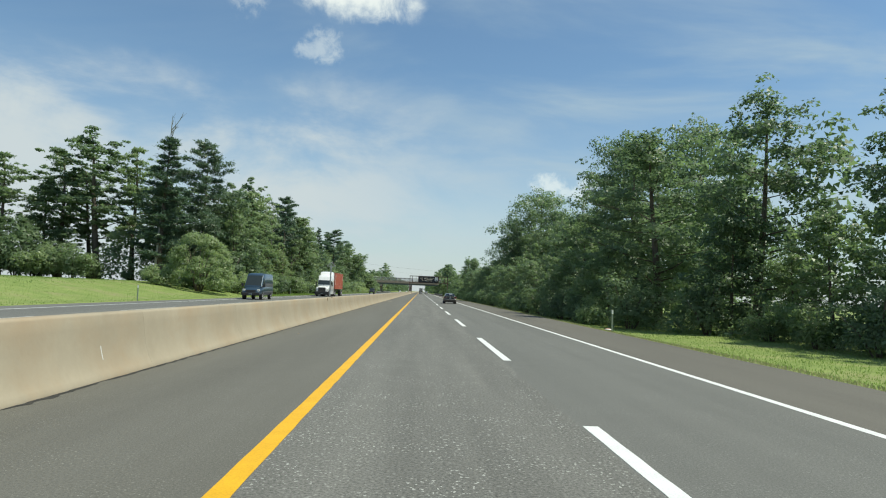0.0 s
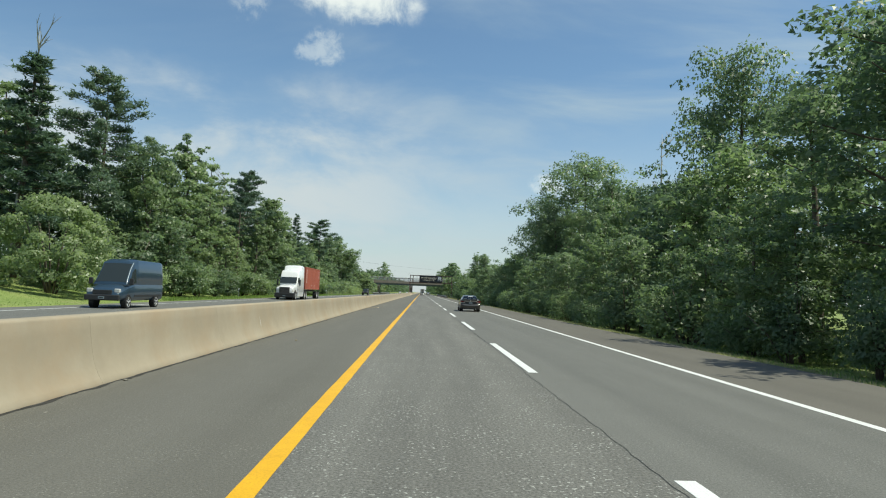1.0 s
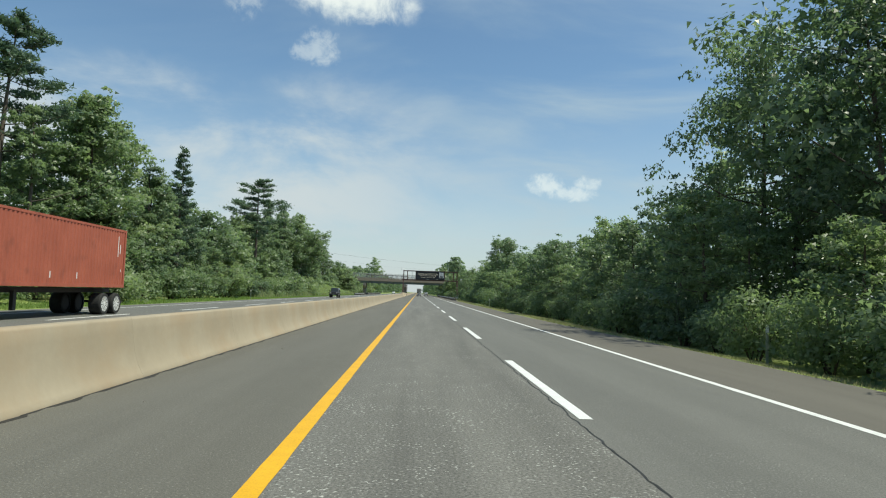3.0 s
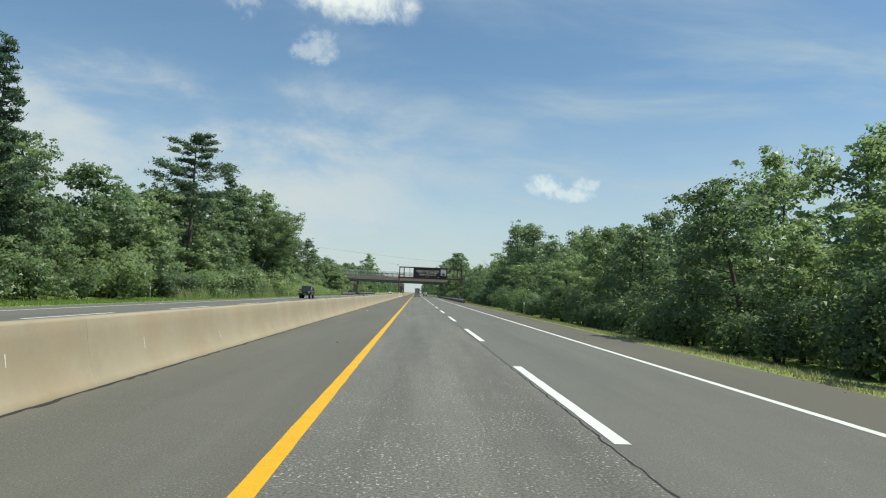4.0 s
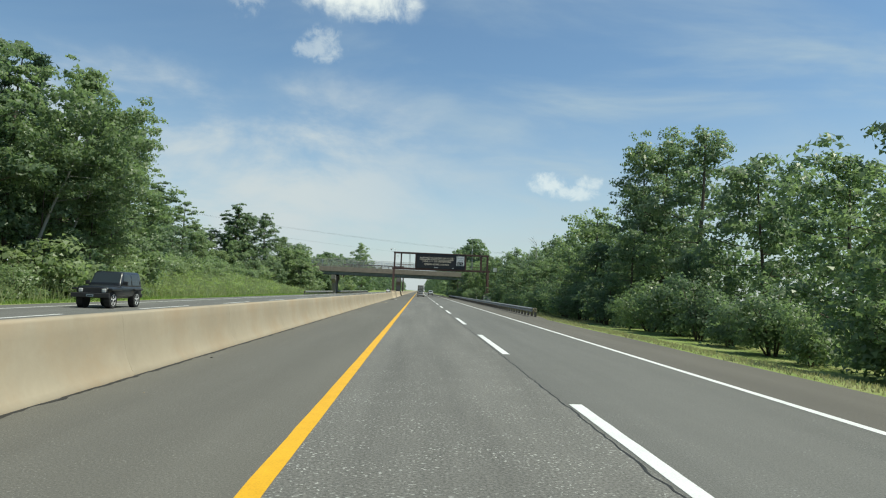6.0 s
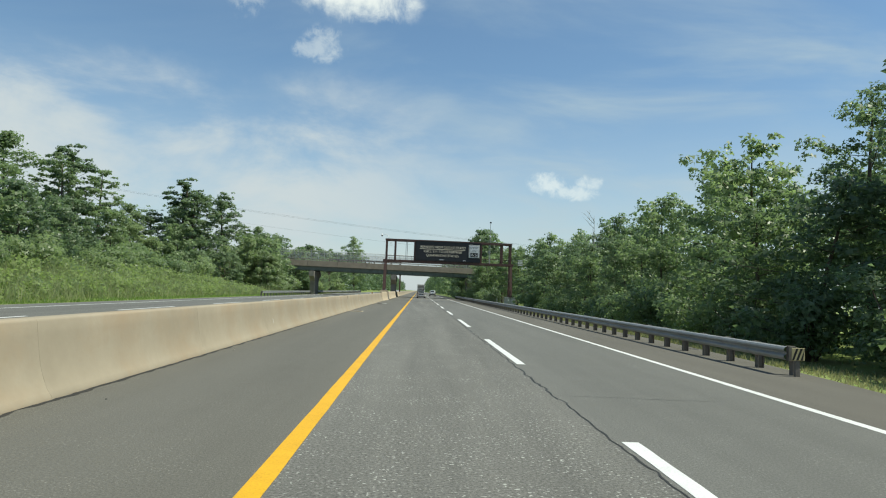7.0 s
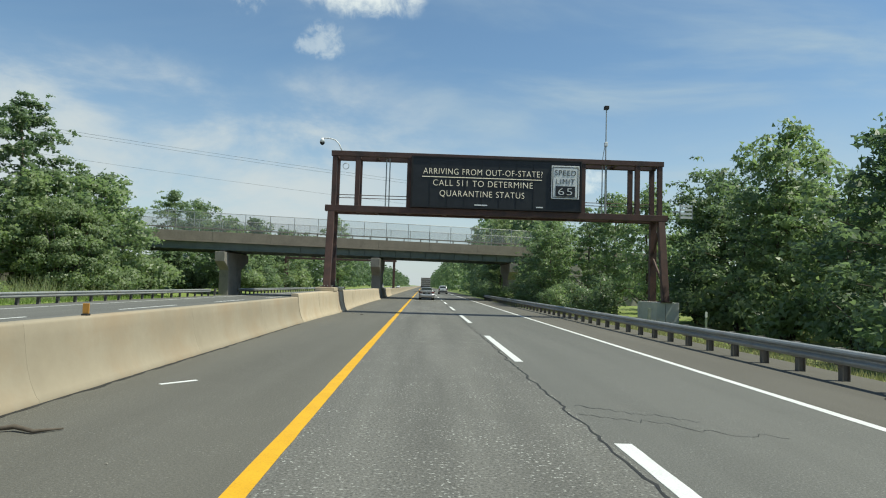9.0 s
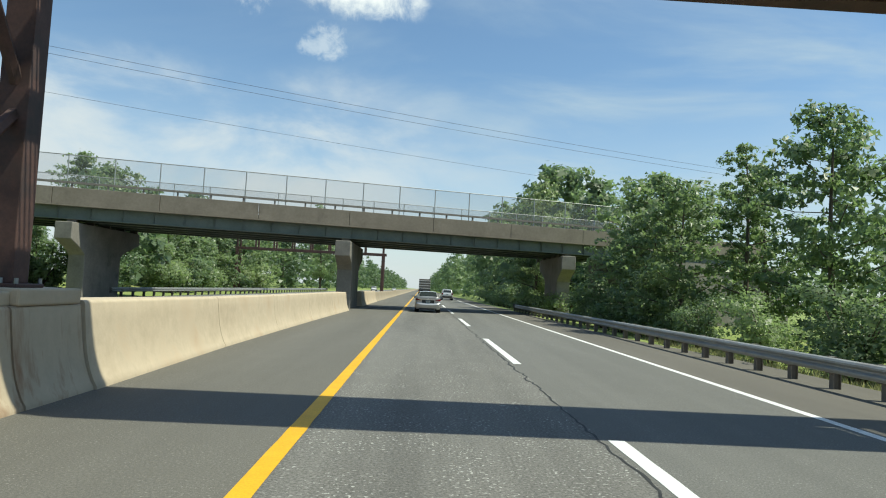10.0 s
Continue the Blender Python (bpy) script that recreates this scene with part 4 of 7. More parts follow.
def broadleaf(seed, height, spread, bottom, leaves, size, mat, label, airy=0.0, slant=None, bark=None):
    rng = np.random.default_rng(seed)
    bm = bmesh.new()
    lean = rng.normal(scale=0.03, size=2) * height if slant is None else slant
    bend = 2.0 if slant is None else 1.15
    trunk = [(lean[0] * s**bend + 0.12 * math.sin(5 * s + seed), lean[1] * s**2 + 0.12 * math.cos(4 * s), height * 0.9 * s) for s in np.linspace(0, 1, 9)]
    base = (0.015 if slant is None else 0.010) * height
    tube(bm, trunk, [base * (1.25 if i == 0 else 1 - 0.85 * i / 8) for i in range(9)], 8)
    clumps = []
    limbs = int(15 + 1.3 * spread)
    foot = bottom / height
    for k in range(limbs):
        s = foot + (0.95 - foot) * (k + rng.random()) / limbs
        p = Vector(trunk[min(int(s / 0.9 * 8), 8)])
        p.z = height * s * 0.88
        ang = k * 2.4 + rng.uniform(-0.6, 0.6)
        up = (s - foot) / (1 - foot)
        wide = spread * 0.5 * max(0.22, math.sin(math.pi * min(0.96, 0.30 + 0.66 * up))) ** 0.8 * rng.uniform(0.55, 1.12)
        tip = p + Vector((math.cos(ang) * wide, math.sin(ang) * wide, height * rng.uniform(0.02, 0.09)))
        mid = p.lerp(tip, 0.5) + Vector((0, 0, -0.05 * wide))
        tube(bm, [p, mid, tip], [base * 0.40 * (1.1 - s), base * 0.28 * (1.1 - s), 0.02], 4, caps=False)
        for q in (0.45, 0.72, 1.0):
            if airy and rng.random() < 0.3 * airy:
                continue
            grow = rng.uniform(0.5, 1.1) * (1.1 - 0.25 * airy)
            c = p.lerp(tip, q) + Vector(np.clip(rng.normal(scale=0.045, size=3), -0.08, 0.08) * spread)
            clumps.append((c, grow * spread * 0.105))
            for _ in range(2):
                clumps.append((c + Vector(np.clip(rng.normal(scale=0.085, size=3), -0.13, 0.13) * spread), grow * spread * 0.060))
    for k in range(6):
        clumps.append((Vector((trunk[8][0] + rng.uniform(-0.07, 0.07) * spread, trunk[8][1] + rng.uniform(-0.07, 0.07) * spread, height * (0.84 + 0.12 * rng.random()) - 0.3)), spread * rng.uniform(0.04, 0.09)))
    verts, faces, soft = leaf_cloud(rng, clumps, int(leaves * 0.82), size * 1.09)
    return plant("tree", bm, mesh_of("crown", verts, faces, mat, soft), label, "tree", bark)


def shrub(seed, height, spread, leaves, size, mat, label):
    rng = np.random.default_rng(seed)
    bm = bmesh.new()
    clumps = []
    for k in range(7):
        ang, out = rng.uniform(0, math.tau), rng.uniform(0.1, 0.5) * spread * 0.8
        tip = Vector((math.cos(ang) * out, math.sin(ang) * out, height * rng.uniform(0.45, 0.95)))
        tube(bm, [(0.1 * math.cos(ang), 0.1 * math.sin(ang), -0.2), tip * 0.5 + Vector((0, 0, 0.2)), tip], [0.05, 0.035, 0.012], 5)
        for q in (0.35, 0.65, 1.0):
            clumps.append((tip * q + Vector((*rng.normal(scale=0.3, size=2), -0.1)), spread * rng.uniform(0.13, 0.24)))
    verts, faces, soft = leaf_cloud(rng, clumps, int(leaves * 0.82), size * 1.09)
    return plant("shrub", bm, mesh_of("crown", verts, faces, mat, soft), label, "shrub")


def mound(seed, height, spread, leaves, size, mat, label):
    """A dense dome of creeper and scrub, leafy to the ground."""
    rng = np.random.default_rng(seed)
    bm = bmesh.new()
    clumps = []
    for k in range(9):
        ang = k * 2.4
        tip = Vector((math.cos(ang) * spread * 0.25, math.sin(ang) * spread * 0.25, height * 0.7))
        tube(bm, [(0.3 * math.cos(ang), 0.3 * math.sin(ang), -0.2), tip * 0.5, tip], [0.09, 0.06, 0.02], 5)
    for k in range(120):
        ang, up = rng.uniform(0, math.tau), rng.uniform(0.04, 0.97)
        wide = spread * 0.46 * math.sqrt(max(0.05, 1 - up**2.4)) * rng.uniform(0.80, 1.04)
        clumps.append((Vector((math.cos(ang) * wide, math.sin(ang) * wide, up * height * 0.93)), spread * rng.uniform(0.055, 0.105)))
    verts, faces, soft = leaf_cloud(rng, clumps, leaves, size)
    return plant("shrub", bm, mesh_of("crown", verts, faces, mat, soft), label, "shrub")


def pine(seed, height, spread, bottom, label, dense=1.0, leaves=5200, old=False, blunt=False):
    """A white pine: bare lower trunk and uneven branches carrying upswept needle plumes."""
    rng = np.random.default_rng(seed)
    bm = bmesh.new()
    base = 0.0125 * height
    axis = [(0.30 * math.sin(3 * s + seed) * s, 0.25 * math.cos(2.5 * s) * s, height * 0.96 * s) for s in np.linspace(0, 1, 10)]
    tube(bm, axis, [base * (1.2 - 1.1 * s) for s in np.linspace(0, 1, 10)], 8)
    clumps = []
    count = int((height - bottom) * 3.4 * dense)
    for k in range(count):
        s = ((k + rng.random()) / count) ** 0.9
        z = bottom + (height - bottom) * s * 0.95
        if old:
            shape = (0.55 + 0.9 * s) if s < 0.45 else max(0.22, 1.0 - 1.35 * (s - 0.45))
        elif blunt:
            shape = (0.85 + 0.45 * s) if s < 0.35 else (1 - (s - 0.35) / 0.78) ** 0.62
        else:
            shape = (1 - s) ** 0.65 * (0.7 + 0.3 * min(1, s * 5))
        length = max(0.5, spread * 0.5 * shape * rng.uniform(0.35, 1.12))
        ang = k * 2.4 + rng.uniform(-0.8, 0.8)
        way = Vector((math.cos(ang), math.sin(ang), 0))
        centre = axis[min(int(z / (height * 0.96) * 9), 9)]
        p = Vector((centre[0], centre[1], z))
        rise = rng.uniform(-0.05, 0.34)
        tip = p + way * length + Vector((0, 0, rise * length))
        mid = p + way * length * 0.5 + Vector((0, 0, (rise * 0.3 - 0.03) * length))
        tube(bm, [p, mid, tip], [0.06 * (1.2 - s), 0.035, 0.012], 5, caps=False)
        for q in (0.35, 0.55, 0.75, 0.92, 1.05):
            if q * length > 0.4:
                at = p.lerp(mid, q * 2) if q < 0.5 else mid.lerp(tip, q * 2 - 1)
                side = way.cross(Vector((0, 0, 1))) * rng.normal(scale=0.16 * length * (1.2 - q * 0.6))
                clumps.append((at + side + Vector((0, 0, 0.22)), 0.26 + 0.075 * length * rng.uniform(0.6, 1.3)))
    for k in range(5):
        clumps.append((Vector((axis[9][0], axis[9][1], height * (0.93 + 0.05 * k / 4))) + Vector(rng.normal(scale=0.25, size=3)), 0.34))
    c = np.array([k[0] for k in clumps])
    r = np.array([k[1] for k in clumps])
    pick = rng.choice(len(c), leaves, p=r**1.5 / (r**1.5).sum())
    d = rng.normal(size=(leaves, 3)) * np.array([1, 1, 0.5])
    at = c[pick] + d * r[pick][:, None] * 0.62
    way = rng.normal(size=(leaves, 3)) * np.array([1, 1, 0.5]) + np.array([0, 0, 0.55])
    way /= np.linalg.norm(way, axis=1, keepdims=True)
    side = np.cross(way, rng.normal(size=(leaves, 3)))
    side /= np.linalg.norm(side, axis=1, keepdims=True)
    s = rng.uniform(0.22, 0.46, leaves)[:, None]
    verts = np.stack([at - side * s * 0.2, at + side * s * 0.2, at + way * s], 1).reshape(-1, 3)
    return plant("pine_tree", bm, mesh_of("crown", verts, np.arange(leaves * 3).reshape(-1, 3), NEEDLE), label, "tree")


TALL = [broadleaf(11, 18, 9.0, 2.5, 12200, 0.275, LEAF, "tall leafy green deciduous tree at the wood's edge"),
        broadleaf(12, 17, 7.5, 3.0, 10600, 0.27, LEAF_DARK, "tall dark green deciduous tree at the wood's edge"),
        broadleaf(13, 18, 10.0, 1.5, 13000, 0.285, LEAF, "broad full-crowned green deciduous tree"),
        broadleaf(14, 17, 8.0, 2.5, 11200, 0.27, LEAF_LIGHT, "light green deciduous tree at the wood's edge"),
        broadleaf(15, 18, 6.5, 5.0, 8600, 0.24, LEAF_DARK, "slender airy deciduous tree with open crown", airy=1.0),
        broadleaf(16, 18, 7.0, 4.0, 9400, 0.24, LEAF, "slender deciduous tree with gaps in its crown", airy=0.8)]
SMALL = [broadleaf(21, 9, 6.0, 0.5, 6500, 0.24, LEAF, "young green deciduous tree leafy to the ground"),
         broadleaf(22, 9, 5.0, 0.4, 6000, 0.225, LEAF_LIGHT, "young light green deciduous tree leafy to the ground"),
         broadleaf(23, 9, 6.5, 0.6, 6600, 0.245, LEAF_DARK, "young dark green tree leafy to the ground")]
BUSH = [shrub(31, 3.2, 4.4, 3000, 0.20, LEAF, "leafy green shrub at the wood's edge"),
        shrub(32, 2.6, 4.0, 2900, 0.19, LEAF_LIGHT, "light green spreading shrub at the wood's edge"),
        shrub(33, 3.8, 4.6, 3200, 0.21, LEAF_DARK, "dark green thicket shrub at the wood's edge")]
MOUND = [mound(37, 8.0, 9.0, 15000, 0.23, LEAF_LIGHT, "large rounded light green thicket before the trees"),
         mound(38, 8.0, 8.0, 13000, 0.24, LEAF_DARK, "dark rounded thicket draped with creeper")]
FINE_BUSH = [shrub(34, 3.2, 4.4, 4200, 0.15, LEAF, "leafy green shrub beside the shoulder"),
             shrub(36, 3.8, 4.6, 4400, 0.155, LEAF_DARK, "dark green thicket shrub beside the shoulder")]
FINE_SMALL = [broadleaf(24, 9, 6.2, 0.5, 8400, 0.19, LEAF, "young green deciduous tree in the roadside thicket"),
              broadleaf(25, 9, 5.6, 0.4, 8000, 0.185, LEAF, "young fresh green tree in the roadside thicket"),
              broadleaf(26, 9, 6.6, 0.5, 8400, 0.195, LEAF_DARK, "young dark green tree in the roadside thicket")]
FINE_TALL = [broadleaf(17, 18, 9.5, 1.5, 15600, 0.225, LEAF_DARK, "tall leafy green deciduous tree above the roadside thicket"),
             broadleaf(18, 18, 8.5, 2.0, 14800, 0.215, LEAF_DARK, "tall dark green deciduous tree above the roadside thicket"),
             broadleaf(19, 18, 9.0, 1.5, 15200, 0.225, LEAF, "tall mid-green tree above the roadside thicket")]
LEANING = [broadleaf(27, 16, 9.5, 7.5, 15500, 0.235, LEAF, "leaning tree with pale bare trunk and wide crown", slant=(5.0, 0.5), bark=PALE_BARK)]


def dead_tree(seed, height, label):
    """A bare trunk with a few forked twigless limbs."""
    rng = np.random.default_rng(seed)
    bm = bmesh.new()
    trunk = [(0.25 * math.sin(4 * s + seed), 0.2 * math.cos(3 * s), height * s) for s in np.linspace(0, 1, 9)]
    tube(bm, trunk, [0.16 * (1.1 - s) for s in np.linspace(0, 1, 9)], 7)
    limbs = bmesh.new()
    for k in range(13):
        s = rng.uniform(0.55, 0.97)
        p = Vector(trunk[min(8, int(s * 8))])
        p.z = height * s
        a, up = rng.uniform(0, math.tau), rng.uniform(0.7, 1.6)
        out = Vector((math.cos(a), math.sin(a), up)).normalized()
        long = rng.uniform(0.8, 2.4)
        tip = p + out * long
        tube(limbs, [p, p + out * long * 0.5 + Vector((0, 0, -0.06)), tip], [0.05, 0.035, 0.012], 5, caps=False)
        for _ in range(3):
            b = p.lerp(tip, rng.uniform(0.3, 0.9))
            c = b + (out + Vector(rng.normal(scale=0.55, size=3))).normalized() * long * 0.42
            tube(limbs, [b, b.lerp(c, 0.5), c], [0.022, 0.015, 0.006], 4, caps=False)
    root = thing("bare_tree")
    tagged(root, label, "tree")
    part("trunk", bm, PALE_BARK, root, smooth=True)
    part("branch_crown", limbs, PALE_BARK, root, smooth=True)
    PROTOTYPE_SHELF.append(root)
    return root


BARE = [dead_tree(61, 16, "dead bare grey tree standing among green crowns")]
PINE = [pine(41, 20, 8.5, 3.0, "dark green white pine with level branches", 1.15, 15000),
        pine(42, 20, 9.0, 9.0, "old white pine with open uneven branches", 0.8, 10500, old=True),
        pine(43, 19, 6.0, 2.5, "narrow dark green conifer", 1.2, 12000),
        pine(44, 20, 10.0, 3.0, "broad blunt-topped white pine with dense plumes", 1.35, 21000, blunt=True)]
MAPLE = [broadleaf(71, 22, 17.0, 2.5, 30000, 0.27, LEAF_DARK, "massive round-crowned maple above the roadside thicket")]
FAR = [broadleaf(28, 14, 9.0, 0.8, 2600, 0.46, LEAF, "green deciduous tree far down the motorway"),
       broadleaf(29, 14, 8.0, 0.8, 2600, 0.46, LEAF_DARK, "dark green deciduous tree far down the motorway")]
PROTO_HEIGHT = {MOUND[0]: 8, MOUND[1]: 8, LEANING[0]: 16, BARE[0]: 16, FAR[0]: 14, FAR[1]: 14}
for group, tall in ((TALL[:1], 18), (TALL[1:2], 17), (TALL[2:3], 18), (TALL[3:4], 17), (TALL[4:] + FINE_TALL, 18), (SMALL + FINE_SMALL, 9), (PINE[:2], 20), (PINE[2:3], 19), (PINE[3:], 20), (MAPLE, 22)):
    for ob in group:
        PROTO_HEIGHT[ob] = tall
for ob, tall in zip(BUSH + FINE_BUSH, (3.2, 2.6, 3.8, 3.2, 3.8)):
    PROTO_HEIGHT[ob] = tall
USED = set()
place_rng = random.Random(7)


def stand(proto, x, y, height, wide=1.0, turn=None, group=""):
    """Place a plant of that kind and height at x, y on the ground."""
    s = height / PROTO_HEIGHT[proto]
    turn = place_rng.uniform(0, 360) if turn is None else turn
    m = pose(x, y, ground_height(x, y) - 0.05, 0, 0, turn) @ Matrix.Diagonal((s * wide, s * wide, s, 1))
    if proto not in USED:
        USED.add(proto)
        proto.matrix_world = m
        ob = proto
    else:
        ob = copy_thing(proto, Matrix.Identity(4))
        ob.matrix_world = m
    if group:
        ob["group"] = group
    return ob


def table(rows, y):
    for (a, u), (b, v) in zip(rows, rows[1:]):
        if a <= y <= b:
            return u + (v - u) * (y - a) / (b - a)
    return rows[0][1] if y < rows[0][0] else rows[-1][1]


# height of the skyline along each side, and the distance of the woods' edge
LEFT_SKY = [(40, 9.0), (96, 9.0), (101, 15.0), (106, 17.5), (115, 20), (124, 17.5), (135, 17), (142, 15), (149, 15.5), (156, 18.5), (163, 17), (170, 13), (186, 13), (194, 11.5), (202, 10), (208, 14), (235, 18.4), (255, 19.8), (268, 13.5), (275, 10), (300, 9), (312, 9), (328, 9), (345, 10), (400, 12), (440, 13), (480, 17), (900, 17)]
RIGHT_SKY = [(40, 15), (60, 15), (68, 12), (80, 12), (100, 12), (112, 13), (118, 15), (134, 14), (144, 13), (150, 11), (157, 10), (170, 9.5), (193, 9), (205, 9.5), (214, 9.5), (232, 10), (240, 14), (246, 16), (253, 16), (262, 11), (292, 10.6), (330, 10.5), (345, 10.5), (353, 9.5), (363, 10), (380, 13), (400, 18), (450, 20), (900, 20)]


def left_edge(y):
    return -62.0 + 36.0 * smooth01(84, 100, y) - 12.0 * smooth01(254, 268, y) * (1 - smooth01(326, 340, y))


def right_edge(y):
    return 19.5 - 6.5 * smooth01(33, 47, y) + 2.0 * smooth01(200, 240, y) - 3.0 * smooth01(318, 340, y)


def woods():
    rr = place_rng
    verge = "trees along the motorway"
    y = 103.0
    while y < 470:
        h = table(LEFT_SKY, y)
        x = left_edge(y)
        if not 352 < y < 378:
            kinds = TALL[:4] + TALL[5:] if h > 12.5 and y < 384 else SMALL if y < 384 else FAR
            stand(rr.choice(kinds), x - 4.5 + rr.uniform(-1.5, 1.5), y, rr.uniform(0.92, 1.10) * h, rr.uniform(0.95, 1.2) if h > 12.5 else 1.2, group=verge)
        y += rr.uniform(5.6, 7.8) if y < 350 else rr.uniform(9, 13)
    y = 96.0
    while y < 420:
        if not 350 < y < 380:
            x = left_edge(y)
            stand(rr.choice(BUSH), x + rr.uniform(0.3, 1.6), y, rr.uniform(2.2, 4.2), rr.uniform(0.95, 1.25), group="shrubs along the woods")
            if not 286 < y < 312 and rr.random() < 0.65:
                stand(rr.choice(SMALL), x - 1.0 + rr.uniform(-0.8, 0.8), y + 1.5, min(rr.uniform(5.5, 9.5), table(LEFT_SKY, y) * 0.8), rr.uniform(0.95, 1.3), group=verge)
        y += rr.uniform(4.4, 6.0)
    y = 24.0
    while y < 470:
        h = table(RIGHT_SKY, y)
        x = right_edge(y)
        if not 364 < y < 384:
            kinds = FINE_TALL if h > 12.5 and y < 384 else FINE_SMALL if y < 364 else SMALL if y < 384 else FAR
            stand(rr.choice(kinds), x + (6.8 if 84 < y < 156 else 5.2) + rr.uniform(-1.0, 1.0), y, h * rr.uniform(0.96, 1.12), rr.uniform(1.2, 1.45) if y < 84 else rr.uniform(0.85, 1.05) if y < 156 else rr.uniform(0.9, 1.15), group=verge)
        y += rr.uniform(6.8, 9.0) if y < 350 else rr.uniform(9, 13)
    y = 22.0
    while y < 420:
        if not 364 < y < 384:
            x = right_edge(y)
            if 313 < y < 333:
                y += 4.0
                continue
            stand(rr.choice(FINE_BUSH if y < 364 else BUSH), x - rr.uniform(0.6, 1.5), y, rr.uniform(2.0, 3.6), rr.uniform(0.95, 1.25), group="shrubs along the woods")
            if y > 24 and not 312 < y < 334 and rr.random() < (0.75 if y < 150 else 0.5):
                stand(rr.choice(FINE_SMALL if y < 364 else SMALL), x + rr.uniform(-0.4, 1.2), y + 1, min(rr.uniform(5.0, 8.0), table(RIGHT_SKY, y) * 0.85), rr.uniform(1.0, 1.3), group=verge)
        y += rr.uniform(3.4, 4.6)
    # single trees that stand out against the sky
    for proto, x, y, h, w in ((PINE[2], -36.9, 93.2, 21.0, 1.4), (PINE[3], -33.8, 101, 22.4, 1.05), (PINE[3], -38.6, 97.5, 15.0, 1.2), (TALL[4], -30.4, 118, 21.2, 1.0), (PINE[1], -27.2, 129, 17.2, 0.9),
                              (TALL[4], -49.5, 101, 24.0, 1.6), (TALL[5], -44.8, 103, 22.4, 1.3), (TALL[5], -56.5, 104, 21.4, 1.4), (TALL[5], -62.5, 99, 19.6, 1.35), (TALL[1], -67, 100, 18.6, 1.15), (TALL[4], -53, 106, 19.5, 1.4), (TALL[1], -60, 105, 17.5, 1.2), (SMALL[2], -63, 94, 10.5, 1.3), (SMALL[2], -57.5, 96, 9.0, 1.3), (SMALL[2], -52.5, 97, 7.5, 1.3), (TALL[5], -41.5, 105, 17.0, 1.2), (TALL[1], -31.0, 110, 16.5, 1.1),
                              (MAPLE[0], 23.0, 126.5, 23.6, 1.05), (MAPLE[0], 19.4, 135, 18.6, 0.76), (MAPLE[0], 27.5, 89, 25.4, 0.8), (MAPLE[0], 33.5, 78, 25.0, 0.9), (FINE_TALL[0], 24.0, 105, 15.5, 1.1), (FINE_TALL[1], 23.5, 112, 17.5, 1.1),
                              (MOUND[0], -27.6, 82.5, 7.6, 1.0), (MOUND[1], -33.0, 326, 5.6, 1.0), (MOUND[1], -30.4, 333, 6.4, 0.9), (MOUND[0], -26.2, 339, 7.4, 0.85), (PINE[1], -32.0, 148.5, 21.2, 1.15), (PINE[1], -28.7, 213, 20.4, 1.25),
                              (PINE[0], -32, 246, 17.5, 0.9), (PINE[2], -37.5, 259, 22.0, 1.2), (TALL[0], -30.4, 262, 17.6, 1.15), (PINE[0], -27.6, 173.5, 17.2, 0.85), (TALL[0], -29.0, 156.5, 18.6, 1.0), (TALL[3], -29.5, 162.5, 17.5, 1.0), (TALL[1], -28.5, 167, 15.0, 1.0), (TALL[4], -42.6, 345, 19.8, 1.35), (TALL[1], -37.0, 351, 18.8, 1.2), (TALL[1], -40.6, 346, 18.0, 1.35), (TALL[1], -43.5, 349, 16.5, 1.3), (TALL[0], -57.0, 320, 20.5, 1.2), (TALL[0], -50.0, 341.6, 14.4, 1.2), (TALL[1], -46.5, 343, 13.8, 1.4), (TALL[5], -46.0, 323.5, 16.6, 1.25), (TALL[4], -53.0, 327, 21.0, 1.35), (TALL[5], -50.0, 321, 18.0, 1.2), (TALL[0], -43.3, 405, 17.0, 1.1), (TALL[2], -26, 487, 22.5, 0.9), (TALL[5], -33.8, 355.5, 12.6, 1.0), (TALL[5], 15.5, 352, 10.5, 1.0), (SMALL[2], -37, 398, 14.2, 1.0), (SMALL[2], -34, 377, 6.0, 1.2), (SMALL[1], -37, 382, 6.5, 1.2), (SMALL[0], -31, 374, 5.0, 1.2),
                              (SMALL[0], -27, 346, 10.0, 1.2), (SMALL[2], -29.5, 351, 11.0, 1.2), (SMALL[0], -25.8, 340, 8.0, 1.1), (FINE_SMALL[1], 12.6, 356, 9.5, 1.2), (FINE_SMALL[0], 13.8, 362, 10.5, 1.2), (FINE_SMALL[1], 11.5, 350, 8.0, 1.1), (FINE_SMALL[2], 18.0, 314, 9.0, 1.2), (FINE_SMALL[0], 18.5, 319, 8.0, 1.2), (FINE_SMALL[1], 18.0, 324, 8.5, 1.2), (FINE_SMALL[2], 18.5, 329, 9.0, 1.2), (FINE_SMALL[0], 18.0, 334, 9.0, 1.2), (TALL[3], 10.9, 384, 14.4, 0.85), (FINE_TALL[2], 18.4, 250.5, 17.0, 0.8)):
        stand(proto, x, y, h, w, group=verge)
    for x, y, h in ((-61, 90, 4.6), (-58.5, 91, 4.0), (-56, 92, 4.8), (-53.5, 92, 4.2), (-51.0, 93, 5.2), (-48.5, 92.5, 4.4), (-45.5, 93, 3.6), (-41.5, 94, 1.8), (-38.0, 93, 2.2), (-35.0, 91, 2.6), (-31.8, 80.5, 2.4), (-33.4, 82.5, 2.0), (-30.0, 88, 4.2), (-27.6, 90.5, 3.6), (-26.2, 94, 3.0), (-28.6, 97, 6.0)):
        stand(rr.choice(BUSH), x, y, h, 1.15, group="shrubs along the woods")
